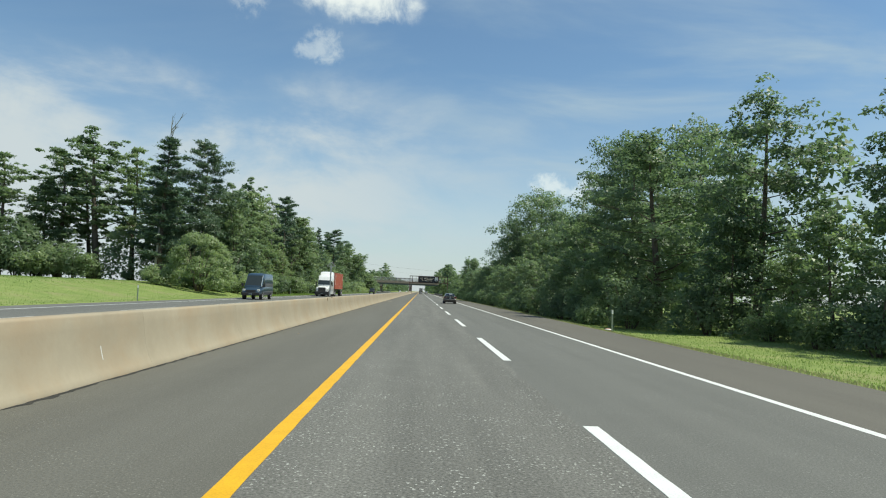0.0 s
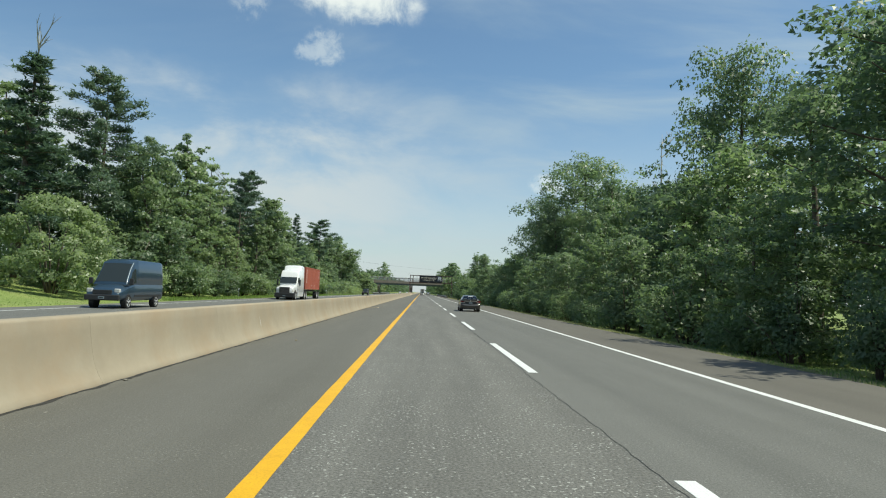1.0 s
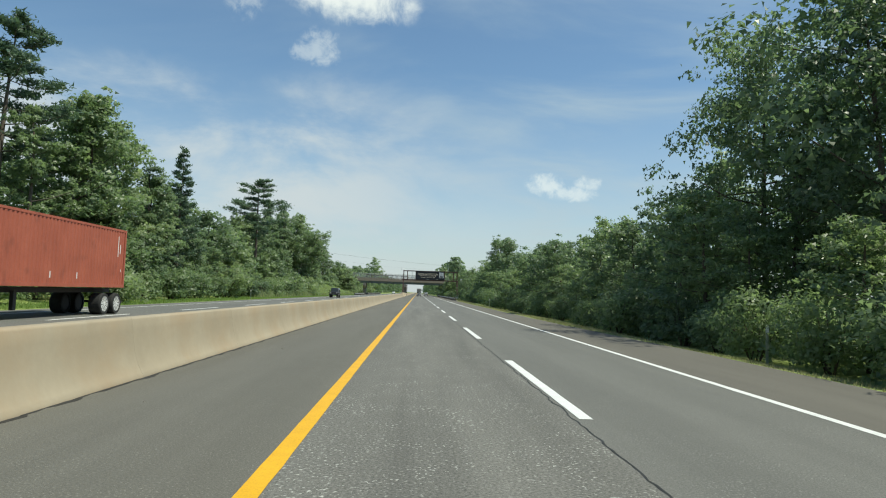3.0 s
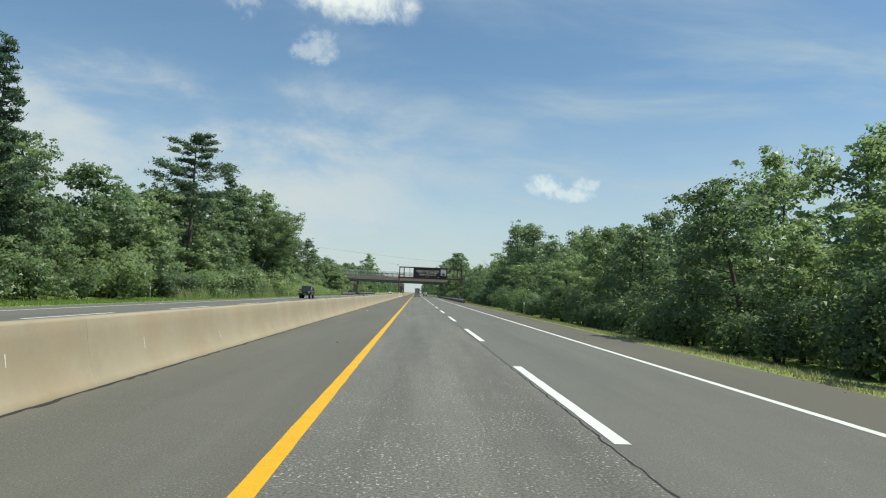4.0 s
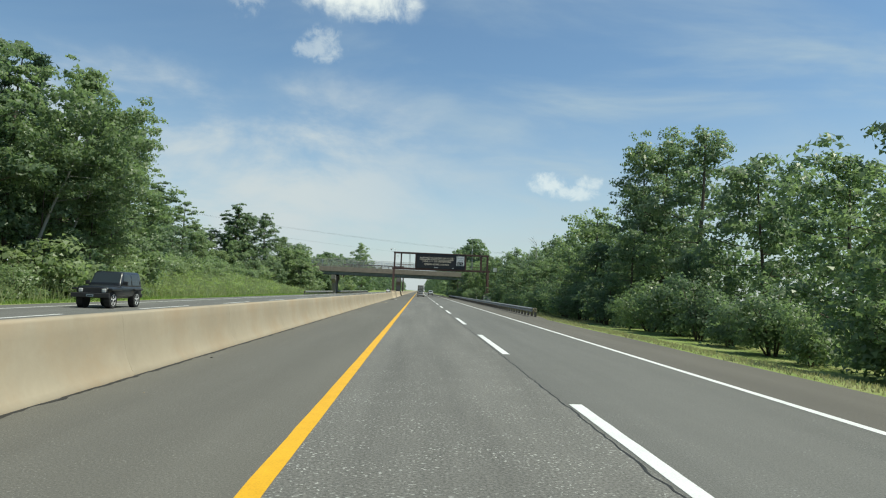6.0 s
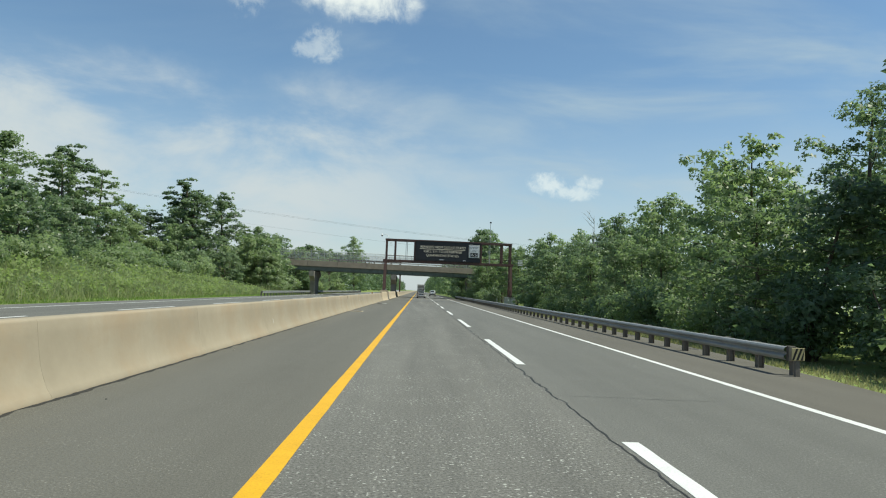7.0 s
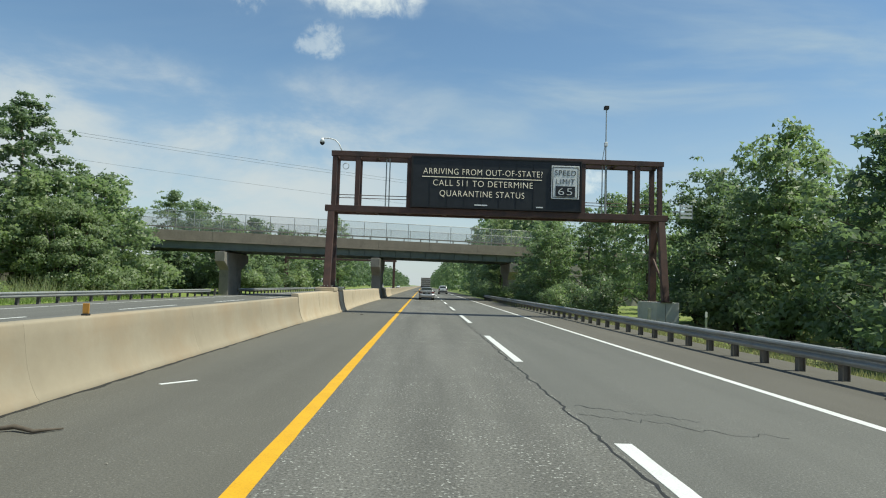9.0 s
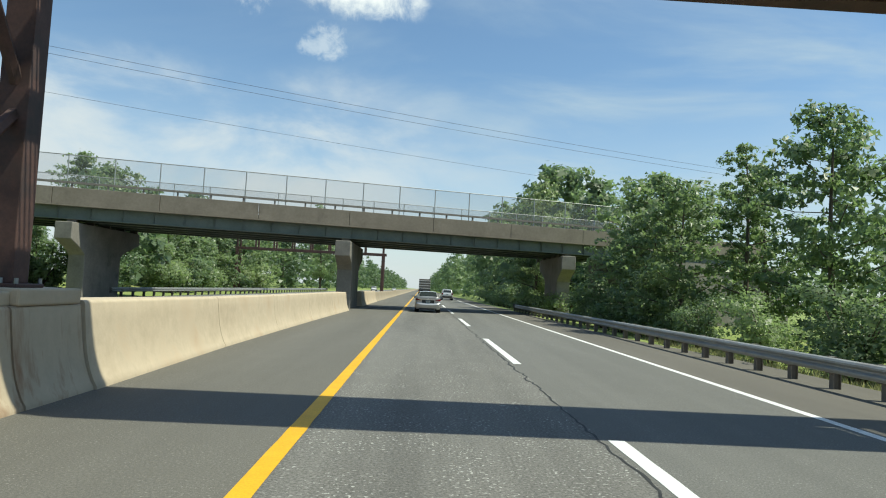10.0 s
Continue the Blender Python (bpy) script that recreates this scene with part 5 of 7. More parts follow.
    for x, y, h in ((-28.8, 258, 2.4), (-30.2, 265, 2.8), (-29.0, 273, 2.2), (-30.4, 281, 3.0), (-29.2, 290, 2.4), (-30.0, 299, 2.8), (-28.4, 307, 2.4), (-29.2, 314, 3.2)):
        stand(rr.choice(BUSH[:2]), x, y, h, 1.15, group="shrubs along the woods")
    for x, y, h in ((-28.0, 243, 15.5), (-28.4, 247.5, 14.0)):
        stand(LEANING[0], x, y, h, 1.0, turn=rr.uniform(-15, 15), group=verge)
    for x, y, h in ((-29.5, 128, 17.5), (-36.9, 93.3, 23.0), (25.6, 102.5, 20.0), (17.5, 296.5, 10.4)):
        stand(BARE[0], x, y, h, 1.0, group=verge)
    for x, y, h in ((17.0, 316, 3.4), (17.0, 321, 3.0), (17.2, 326, 3.4), (17.0, 331, 3.2), (-29, 362, 4.0), (-25.5, 350, 3.4), (-26.5, 362.5, 3.6), (-26, 366, 3.2), (9.8, 372, 2.0), (10.5, 376, 2.6), (-25, 372, 3.0), (-27, 380, 3.5), (-25.5, 386, 3.0), (-27, 392, 4)):
        stand(rr.choice(BUSH), x, y, h, 1.1, group="shrubs along the woods")


woods()
for proto in PROTOTYPE_SHELF:
    if proto not in USED:
        for ob in (*proto.children_recursive, proto):
            bpy.data.objects.remove(ob)


# woods behind the edge and into the distance: too many trees to count
def deep_woods(name, edge, depth0, depth1, y0, y1, step, seed, sky, leaf, per_tree, share=0.9):
    """Crowns of many trees, leafy to the ground, whose tops follow the skyline."""
    rng = np.random.default_rng(seed)
    clumps = []
    y, count = y0, 0
    while y < y1:
        h = table(sky, y) * rng.uniform(share - 0.22, share)
        x = edge(y) + rng.uniform(depth0, depth1)
        count += 1
        for j in range(8):
            z = h * (0.06 + 0.86 * j / 7)
            w = 4.0 * math.sin(math.pi * (0.22 + 0.70 * j / 7))
            clumps.append((Vector((x + rng.normal(scale=w * 0.4), y + rng.normal(scale=w * 0.45), z + ground_height(x, y))), 1.0 + 0.28 * w))
        y += step * rng.uniform(0.7, 1.3)
    verts, faces, soft = leaf_cloud(rng, clumps, count * per_tree, leaf)
    ob = new(name, mesh_of(name, verts, faces, LEAF_DARK, soft))
    tagged(ob, "dense green woods behind the edge trees", "woods", kind="stuff")


deep_woods("woods", left_edge, -16, -7, 5, 350, 3.4, 51, LEFT_SKY, 0.46, 1150)
deep_woods("woods", right_edge, 8, 16, -10, 362, 3.6, 52, RIGHT_SKY, 0.46, 1050, 0.99)
deep_woods("distant_woods", left_edge, -12, 0, 384, 1450, 5.0, 53, LEFT_SKY, 0.9, 400, 1.0)
deep_woods("distant_woods", right_edge, 0, 12, 388, 1450, 5.0, 54, RIGHT_SKY, 0.9, 400, 1.0)


def undergrowth(name, edge, x0, x1, y0, y1, clumps, leaves, low, high, leaf, seed, mat, label):
    """Low tangle of stems and leaves that fills the foot of the thicket."""
    rng = np.random.default_rng(seed)
    made = []
    for _ in range(clumps):
        y = rng.uniform(y0, y1)
        x = edge(y) + rng.uniform(x0, x1)
        made.append((Vector((x, y, ground_height(x, y) + rng.uniform(0.0, 0.5) * high)), rng.uniform(low, high)))
    verts, faces, soft = leaf_cloud(rng, made, leaves, leaf)
    tagged(new(name, mesh_of(name, verts, faces, mat, soft)), label, "undergrowth", kind="stuff")


undergrowth("undergrowth", right_edge, -1.6, 4.5, 20, 312, 580, 68000, 0.6, 1.25, 0.17, 71, LEAF_DARK, "low green undergrowth along the foot of the thicket")
undergrowth("undergrowth", left_edge, -9.0, 1.0, 48, 250, 520, 46000, 0.7, 1.7, 0.25, 72, LEAF, "low green undergrowth along the foot of the woods")
undergrowth("bank_weeds", lambda y: -30.5, -8.0, 6.8, 256, 328, 1150, 80000, 0.45, 1.25, 0.22, 73, WEED, "tall leafy yellow-green weeds covering the bank")
undergrowth("bank_weeds", lambda y: -30.5, -7.5, 6.4, 256, 332, 260, 20000, 0.5, 1.2, 0.17, 75, LEAF, "darker green weeds scattered over the bank")
undergrowth("bank_weeds", left_edge, -1.0, 2.6, 200, 256, 260, 22000, 0.4, 1.1, 0.18, 74, LEAF_LIGHT, "light green weeds at the foot of the woods")


# ---- grass ----
def blades(name, x0, x1, y0, y1, count, low, high, seed, mat, label, wide=0.02):
    """Upright grass blades strewn over a strip of ground."""
    rng = np.random.default_rng(seed)
    x, y = rng.uniform(x0, x1, count), rng.uniform(y0, y1, count)
    z = np.array([ground_height(a, b) for a, b in zip(x, y)])
    h = rng.uniform(low, high, count)
    lean = rng.normal(scale=0.35, size=(count, 2)) * h[:, None]
    turn = rng.uniform(0, math.tau, count)
    wx, wy = np.cos(turn) * wide, np.sin(turn) * wide
    verts = np.stack([np.stack([x - wx, y - wy, z - 0.02], 1), np.stack([x + wx, y + wy, z - 0.02], 1), np.stack([x + lean[:, 0], y + lean[:, 1], z + h], 1)], 1).reshape(-1, 3)
    ob = new(name, mesh_of(name, verts, np.arange(count * 3).reshape(-1, 3), mat))
    return tagged(ob, label, "grass", kind="stuff")


blades("verge_grass", 8.92, 10.6, 5, 130, 16000, 0.03, 0.10, 60, BLADE_DRY, "short dry olive grass along the shoulder", 0.016)
blades("verge_grass", 8.25, 10.2, 130, 246, 17000, 0.04, 0.13, 61, BLADE_DRY, "short dry olive grass along the shoulder", 0.02)
blades("verge_grass", 9.8, 19.0, 5, 62, 22000, 0.03, 0.09, 66, BLADE, "short green verge grass below the trees", 0.018)
blades("verge_grass", 9.15, 13.0, 246, 350, 20000, 0.06, 0.22, 62, BLADE_DRY, "rough grass under and behind the guardrail", 0.02)
blades("bank_grass", -60, -21.7, 20, 98, 34000, 0.03, 0.10, 63, BLADE, "bright green grass on the bank beside the oncoming lanes", 0.025)
blades("verge_grass", -25.0, -21.7, 90, 350, 34000, 0.06, 0.26, 64, BLADE, "green verge grass beside the oncoming lanes", 0.04)
blades("tall_grass", -37.5, -23.8, 254, 326, 9000, 0.6, 1.5, 68, REED, "tall pale green grass covering the bank", 0.045)
blades("tall_grass", -27.8, -22.8, 195, 345, 8500, 0.5, 1.7, 65, REED, "tall pale green grass in front of the woods", 0.035)


# ---- vehicles ----
def paint(name, colour, metal=0.5, rough=0.32, coat_rough=0.03):
    m = material(name, tuple(c * 0.92 for c in colour), tuple(c * 1.06 for c in colour), scale=1.5, rough=rough, metal=metal, coat=0.8, fine=90, fine_gain=0.05, stain=tuple(c * 0.8 + 0.02 for c in colour), stain_scale=1.0, stain_range=(0.6, 0.9))
    m.node_tree.nodes["Principled BSDF"].inputs["Coat Roughness"].default_value = coat_rough
    return m


TYRE = material("black_tyre_rubber", (0.012, 0.012, 0.012), (0.03, 0.03, 0.029), scale=6, rough=0.85, bump=0.3, bump_scale=40)
ALLOY = material("silver_alloy", (0.66, 0.66, 0.65), (0.78, 0.78, 0.77), scale=4, rough=0.4, metal=0.1)
CLEAR_GLASS = clear_glass_material("clear_car_glass", (0.62, 0.70, 0.70))
INTERIOR = material("dark_car_interior", (0.03, 0.03, 0.03), (0.05, 0.05, 0.05), scale=5, rough=0.8)
CHROME = material("chrome_trim", (0.75, 0.75, 0.75), (0.85, 0.85, 0.85), scale=4, rough=0.12, metal=1.0)
GLASS = glass_material("tinted_car_glass", (0.030, 0.038, 0.040))
GLASS_LIGHT = glass_material("pale_car_glass", (0.09, 0.11, 0.115))
TAIL_RED = glass_material("red_tail_lamp_plastic", (0.13, 0.008, 0.010), 0.12)
LAMP_CLEAR = glass_material("clear_lamp_plastic", (0.55, 0.55, 0.53), 0.1)
PLATE = material("pale_number_plate", (0.18, 0.23, 0.25), (0.24, 0.29, 0.31), scale=8, rough=0.5)
PLASTIC = material("black_trim_plastic", (0.018, 0.018, 0.019), (0.032, 0.032, 0.033), scale=5, rough=0.6)
SEAT_CLOTH = material("grey_seat_cloth", (0.30, 0.30, 0.29), (0.40, 0.40, 0.39), scale=6, rough=0.9)


def interp(rows, y):
    """A row of numbers between the listed stations."""
    if y <= rows[0][0]:
        return rows[0][1:]
    for a, b in zip(rows, rows[1:]):
        if a[0] <= y <= b[0]:
            s = (y - a[0]) / (b[0] - a[0])
            return tuple(u + (v - u) * s for u, v in zip(a[1:], b[1:]))
    return rows[-1][1:]


def loft(rings):
    """A closed skin through rings of equal length."""
    bm = bmesh.new()
    made = [[bm.verts.new(p) for p in ring] for ring in rings]
    n = len(rings[0])
    for a, b in zip(made, made[1:]):
        for k in range(n):
            bm.faces.new((a[k], a[(k + 1) % n], b[(k + 1) % n], b[k]))
    bm.faces.new(made[0][::-1])
    bm.faces.new(made[-1])
    bmesh.ops.recalc_face_normals(bm, faces=bm.faces)
    return bm


def mirrored(half, y):
    return [(x, y, z) for x, z in half] + [(-x, y, z) for x, z in half[::-1] if x > 1e-6]


def dense(rows, step=0.09):
    ys = [rows[0][0]]
    for a, b in zip(rows, rows[1:]):
        n = max(1, int(round((b[0] - a[0]) / step)))
        ys += [a[0] + (b[0] - a[0]) * (k + 1) / n for k in range(n)]
    return ys


def body_half(zb, zs, zt, wb, wm, wt):
    mid = zb + (zs - zb) * 0.55
    return [(0, zb), (wb * 0.82, zb), (wb * 0.97, zb + 0.04), (wm * 0.99, zb + (mid - zb) * 0.5), (wm, mid), (wm * 0.992, zs - 0.10), (wm * 0.965, zs - 0.03), (wt, zs), (wt * 0.72, zt - 0.006), (wt * 0.35, zt), (0, zt)]


def cabin_half(zb, zt, wb, wt, crown):
    return [(0, zb - 0.12), (wb * 0.9, zb - 0.12), (wb, zb), (wb + (wt - wb) * 0.5 + 0.012, zb + (zt - zb) * 0.5), (wt, zt - 0.05 * min(1, (zt - zb) * 3)), (wt * 0.93, zt - 0.012), (wt * 0.6, zt + crown * 0.7), (0, zt + crown)]


def wheel(root, x, y, radius, width, side, rim_mat, spokes=5):
    hub = part("wheel", tube(bmesh.new(), [(x - width * 0.44, y, radius), (x + width * 0.44, y, radius)], radius * 0.70, 20), PLASTIC, root, smooth=False)
    bm = bmesh.new()
    prof = [(-0.5, 0.70), (-0.5, 0.94), (-0.36, 1.0), (0.36, 1.0), (0.5, 0.94), (0.5, 0.70)]
    seg = 28
    rings = []
    for k in range(seg):
        a = math.tau * k / seg
        rings.append([bm.verts.new((x + u * width, y + math.cos(a) * r * radius, radius + math.sin(a) * r * radius)) for u, r in prof])
    for k in range(seg):
        a, b = rings[k], rings[(k + 1) % seg]
        for j in range(len(prof) - 1):
            bm.faces.new((a[j], a[j + 1], b[j + 1], b[j]))
    bmesh.ops.recalc_face_normals(bm, faces=bm.faces)
    part("tyre", bm, TYRE, hub)
    bm = bmesh.new()
    face = x + side * width * 0.475
    for k in range(seg):
        a, b = math.tau * k / seg, math.tau * (k + 1) / seg
        q = [bm.verts.new((face, y + math.cos(t) * r * radius, radius + math.sin(t) * r * radius)) for t, r in ((a, 0.65), (b, 0.65), (b, 0.76), (a, 0.76))]
        bm.faces.new(q)
    for k in range(spokes):
        t = math.tau * (k + 0.25) / spokes
        for d in (-0.13, 0.13):
            w0, w1 = 0.07, 0.085
            pts = []
            for r, off in ((0.08, -w0), (0.68, d - w1), (0.68, d + w1), (0.08, w0)):
                pts.append(bm.verts.new((face - side * 0.012 * (r < 0.3), y + math.cos(t + off * (1 if r > 0.3 else 4)) * r * radius, radius + math.sin(t + off * (1 if r > 0.3 else 4)) * r * radius)))
            bm.faces.new(pts)
    tube(bm, [(face - side * 0.02, y, radius), (face + side * 0.01, y, radius)], radius * 0.14, 12)
    part("rim", bm, rim_mat, hub)
    return hub


def car(name, spec, x, y, turn, label, category="car"):
    """A car with its tail at y = 0 of its own, nose toward +y."""
    root = thing(name, x, y, 0, turn)
    tagged(root, label, category)
    body, cabin, crown = spec["body"], spec["cabin"], spec.get("crown", 0.02)
    skin = spec["paint"]
    part("body", loft([mirrored(body_half(*interp(body, v)), v) for v in dense(body)]), skin, root, smooth=True)
    shell = loft([mirrored(cabin_half(*interp(cabin, v), crown), v) for v in dense(cabin)])
    if spec.get("openings"):
        gone = []
        for f in shell.faces:
            c = f.calc_center_median()
            zb, zt, wb, wt = interp(cabin, c.y)
            if len(f.verts) > 4 or c.z < zb - 0.02:
                continue
            on_top = abs(c.x) < wt * 0.9 and c.z > zt - 0.02
            at_side = abs(c.x) > wt * 0.96 and c.z < zt - 0.02
            for kind, v0, v1 in spec["openings"]:
                if v0 < c.y < v1 and ((kind == "top" and on_top) or (kind == "side" and at_side)):
                    gone.append(f)
                    break
        bmesh.ops.delete(shell, geom=gone, context="FACES")
    part("cabin", shell, skin, root, smooth=True)

    def side_point(v, s, out=0.008):
        zb, zt, wb, wt = interp(cabin, v)
        top = zt - 0.05 * min(1, (zt - zb) * 3)
        return (wb + (wt - wb) * s + 0.012 * (1 - abs(2 * s - 1)) * 1.0 + out, v, zb + (top - zb) * s)

    def side_pane(name, a, b, c, d, sgn, out, mat):
        bm = bmesh.new()
        n, m = 6, 4
        grid = []
        for j in range(m + 1):
            q = j / m
            lo, hi = a[0] + (d[0] - a[0]) * q, b[0] + (c[0] - b[0]) * q
            s0, s1 = a[1] + (d[1] - a[1]) * q, b[1] + (c[1] - b[1]) * q
            row = [side_point(lo + (hi - lo) * i / n, s0 + (s1 - s0) * i / n, out) for i in range(n + 1)]
            grid.append([bm.verts.new((sgn * x, y, z)) for x, y, z in row])
        for r0, r1 in zip(grid, grid[1:]):
            for i in range(n):
                bm.faces.new((r0[i], r0[i + 1], r1[i + 1], r1[i]))
        bmesh.ops.recalc_face_normals(bm, faces=bm.faces)
        part(name, bm, mat, root, smooth=True)

    for pane_name, a, b, c, d in spec["side_glass"]:
        for sgn in (1, -1):
            side_pane(pane_name, a, b, c, d, sgn, 0.010, spec.get("side_pane", spec.get("glass", GLASS)))
            if "side_pane" in spec:
                e, g = 0.035, 0.07
                side_pane("window_surround", (a[0] - e, a[1] - g), (b[0] + e, b[1] - g), (c[0] + e, c[1] + g), (d[0] - e, d[1] + g), sgn, 0.005, BLACK)
    for pane_name, v0, v1, f0, f1 in spec["end_glass"]:
        bm = bmesh.new()
        grid = []
        for j in range(7):
            v = v0 + (v1 - v0) * j / 6
            zb, zt, wb, wt = interp(cabin, v)
            low = 1 - min(1, (zt - zb) / 0.30)
            w = (wt * (1 - low) + wb * low) * (f0 + (f1 - f0) * j / 6)
            grid.append([bm.verts.new((w * u, v, zt + crown * (1 - abs(u) ** 2) * 0.9 + 0.012)) for u in (-1, -0.6, -0.2, 0.2, 0.6, 1)])
        for r0, r1 in zip(grid, grid[1:]):
            for i in range(5):
                bm.faces.new((r0[i], r0[i + 1], r1[i + 1], r1[i]))
        bmesh.ops.recalc_face_normals(bm, faces=bm.faces)
        part(pane_name, bm, spec.get("glass", GLASS), root, smooth=True)
    rad, wide = spec["wheel"]
    for v in spec["axles"]:
        for sgn in (1, -1):
            half = max(interp(body, v)[4], interp(body, v)[3])
            part("wheel_arch", tube(bmesh.new(), [(sgn * (half - 0.26), v, rad + 0.015), (sgn * (half + 0.003), v, rad + 0.015)], rad * 1.09, 28), BLACK, root)
            wheel(root, sgn * (half - wide / 2 + 0.020), v, rad, wide, sgn, spec.get("rim", ALLOY))
    for nm, mat, dims, bevel in spec["fittings"]:
        part(nm, a_box(*dims, bevel=bevel), mat, root)
    for pts in spec.get("seams", ()):
        part("door_seam", tube(bmesh.new(), pts, 0.0035, 4), BLACK, root)
    return root


def tail_point(p, z, out=0.0):
    """A point of the rounded tail: p runs from -1 to 1 across and round the corners."""
    a = p * math.pi / 2
    sx, cx = abs(math.sin(a)) ** 0.5, abs(math.cos(a)) ** 0.5
    ledge = 0.545 + 0.17 * abs(p) ** 1.5
    rows = [(0.24, 0.14), (0.30, 0.07), (0.40, 0.01), (ledge - 0.05, -0.045), (ledge - 0.012, -0.048), (ledge + 0.005, -0.044), (ledge + 0.080, 0.024), (ledge + 0.092, 0.029), (max(0.88, ledge + 0.11), 0.022), (0.95, 0.012), (1.01, 0.0), (1.045, 0.004), (1.075, 0.05)]
    push = interp(rows, z)[0]
    narrow = 1.0 - 0.10 * max(0, (z - 0.86) / 0.22) ** 1.6 - 0.06 * max(0, (0.40 - z) / 0.16)
    w, deep = 0.874 * narrow, 0.42
    x = math.copysign(w * sx, p)
    y = deep * (1 - cx) + push * (0.35 + 0.65 * cx)
    n = Vector((math.copysign(sx**3, p), -max(cx**3, 0.02), 0)).normalized()
    return (x + n.x * out, y + n.y * out, z)


def tail_patch(name, root, mat, p0, p1, z_low, z_high, out, cols=10, rows=4, label=""):
    """A piece that follows the tail; z_low and z_high give its edges along p."""
    bm = bmesh.new()
    grid = []
    for j in range(rows + 1):
        line = []
        for i in range(cols + 1):
            p = p0 + (p1 - p0) * i / cols
            s = i / cols
            z0, z1 = (e[0] + (e[1] - e[0]) * s for e in (z_low, z_high))
            line.append(bm.verts.new(tail_point(p, z0 + (z1 - z0) * j / rows, out)))
        grid.append(line)
    for a, b in zip(grid, grid[1:]):
        for i in range(cols):
            bm.faces.new((a[i], a[i + 1], b[i + 1], b[i]))
    bmesh.ops.recalc_face_normals(bm, faces=bm.faces)
    thick = bmesh.ops.extrude_face_region(bm, geom=bm.faces[:])
    bmesh.ops.translate(bm, verts=[v for v in thick["geom"] if isinstance(v, bmesh.types.BMVert)], vec=(0, 0.02, 0))
    bmesh.ops.recalc_face_normals(bm, faces=bm.faces)
    return part(name, bm, mat, root, label, smooth=False)


def saloon_tail(root, skin):
    bm = bmesh.new()
    zs = [0.24, 0.28, 0.32, 0.36, 0.42, 0.48, 0.52, 0.55, 0.57, 0.59, 0.61, 0.63, 0.65, 0.67, 0.69, 0.71, 0.73, 0.75, 0.78, 0.82, 0.86, 0.90, 0.94, 0.98, 1.01, 1.03, 1.045, 1.06, 1.075]
    n = 44
    grid = [[bm.verts.new(tail_point(-1 + 2 * i / n, z)) for i in range(n + 1)] for z in zs]
    for a, b in zip(grid, grid[1:]):
        for i in range(n):
            bm.faces.new((a[i], a[i + 1], b[i + 1], b[i]))
    top = [bm.verts.new((v.co.x * 0.95, 0.62, 1.055)) for v in grid[-1]]
    for i in range(n):
        bm.faces.new((grid[-1][i], grid[-1][i + 1], top[i + 1], top[i]))
    bmesh.ops.recalc_face_normals(bm, faces=bm.faces)
    part("rear_bumper_and_boot", bm, skin, root, smooth=True)
    for s in (1, -1):
        tail_patch("tail_lamp", root, TAIL_RED, s * 0.44, s * 0.93, (0.805, 0.82), (0.93, 0.985), 0.014)
        tail_patch("boot_lamp", root, TAIL_RED, s * 0.20, s * 0.43, (0.825, 0.808), (0.865, 0.918), 0.014, 6, 3, "red lamp on the boot lid")
        tail_patch("reversing_lamp", root, LAMP_CLEAR, s * 0.22, s * 0.43, (0.785, 0.768), (0.815, 0.800), 0.014, 6, 2)
        tail_patch("indicator_lamp", root, LAMP_CLEAR, s * 0.44, s * 0.88, (0.770, 0.790), (0.795, 0.812), 0.014, 8, 2)
    tail_patch("number_plate_recess", root, PLASTIC, -0.15, 0.15, (0.66, 0.66), (0.87, 0.87), 0.004, 6, 4)
    tail_patch("chrome_strip", root, CHROME, -0.30, 0.30, (0.905, 0.905), (0.928, 0.928), 0.020, 10, 2)
    plate_y = tail_point(0.0, 0.75)[1]
    part("number_plate", a_box(-0.155, 0.155, plate_y - 0.022, plate_y + 0.01, 0.685, 0.835, bevel=0.006), PLATE, root)
    part("plate_bar", a_box(-0.100, 0.100, plate_y - 0.026, plate_y - 0.021, 0.742, 0.782), POST_STEEL, root)
    part("badge", tube(bmesh.new(), [(0, -0.012, 0.955), (0, 0.01, 0.955)], 0.036, 14), ALLOY, root)
    part("boot_spoiler", a_box(-0.60, 0.60, 0.015, 0.13, 1.068, 1.088, bevel=0.009), skin, root)
    part("lower_valance", a_box(-0.62, 0.62, 0.04, 0.3, 0.21, 0.30, bevel=0.03), PLASTIC, root)
    part("exhaust_tip", tube(bmesh.new(), [(0.45, 0.0, 0.24), (0.45, 0.3, 0.24)], 0.03, 10), CHROME, root)


GREY_PAINT = paint("dark_grey_metallic_paint", (0.062, 0.060, 0.057), 0.40, 0.36, 0.16)
SILVER_PAINT = paint("silver_metallic_paint", (0.46, 0.46, 0.46), 0.6, 0.32)
NAVY_PAINT = paint("dark_blue_paint", (0.028, 0.055, 0.085), 0.2, 0.35)
BLACK_PAINT = paint("black_paint", (0.008, 0.009, 0.010), 0.0, 0.45, 0.2)
WHITE_PAINT = paint("white_paint", (0.60, 0.60, 0.59), 0.0, 0.35)
PALE_PAINT = paint("pale_silver_paint", (0.58, 0.59, 0.58), 0.4, 0.35)


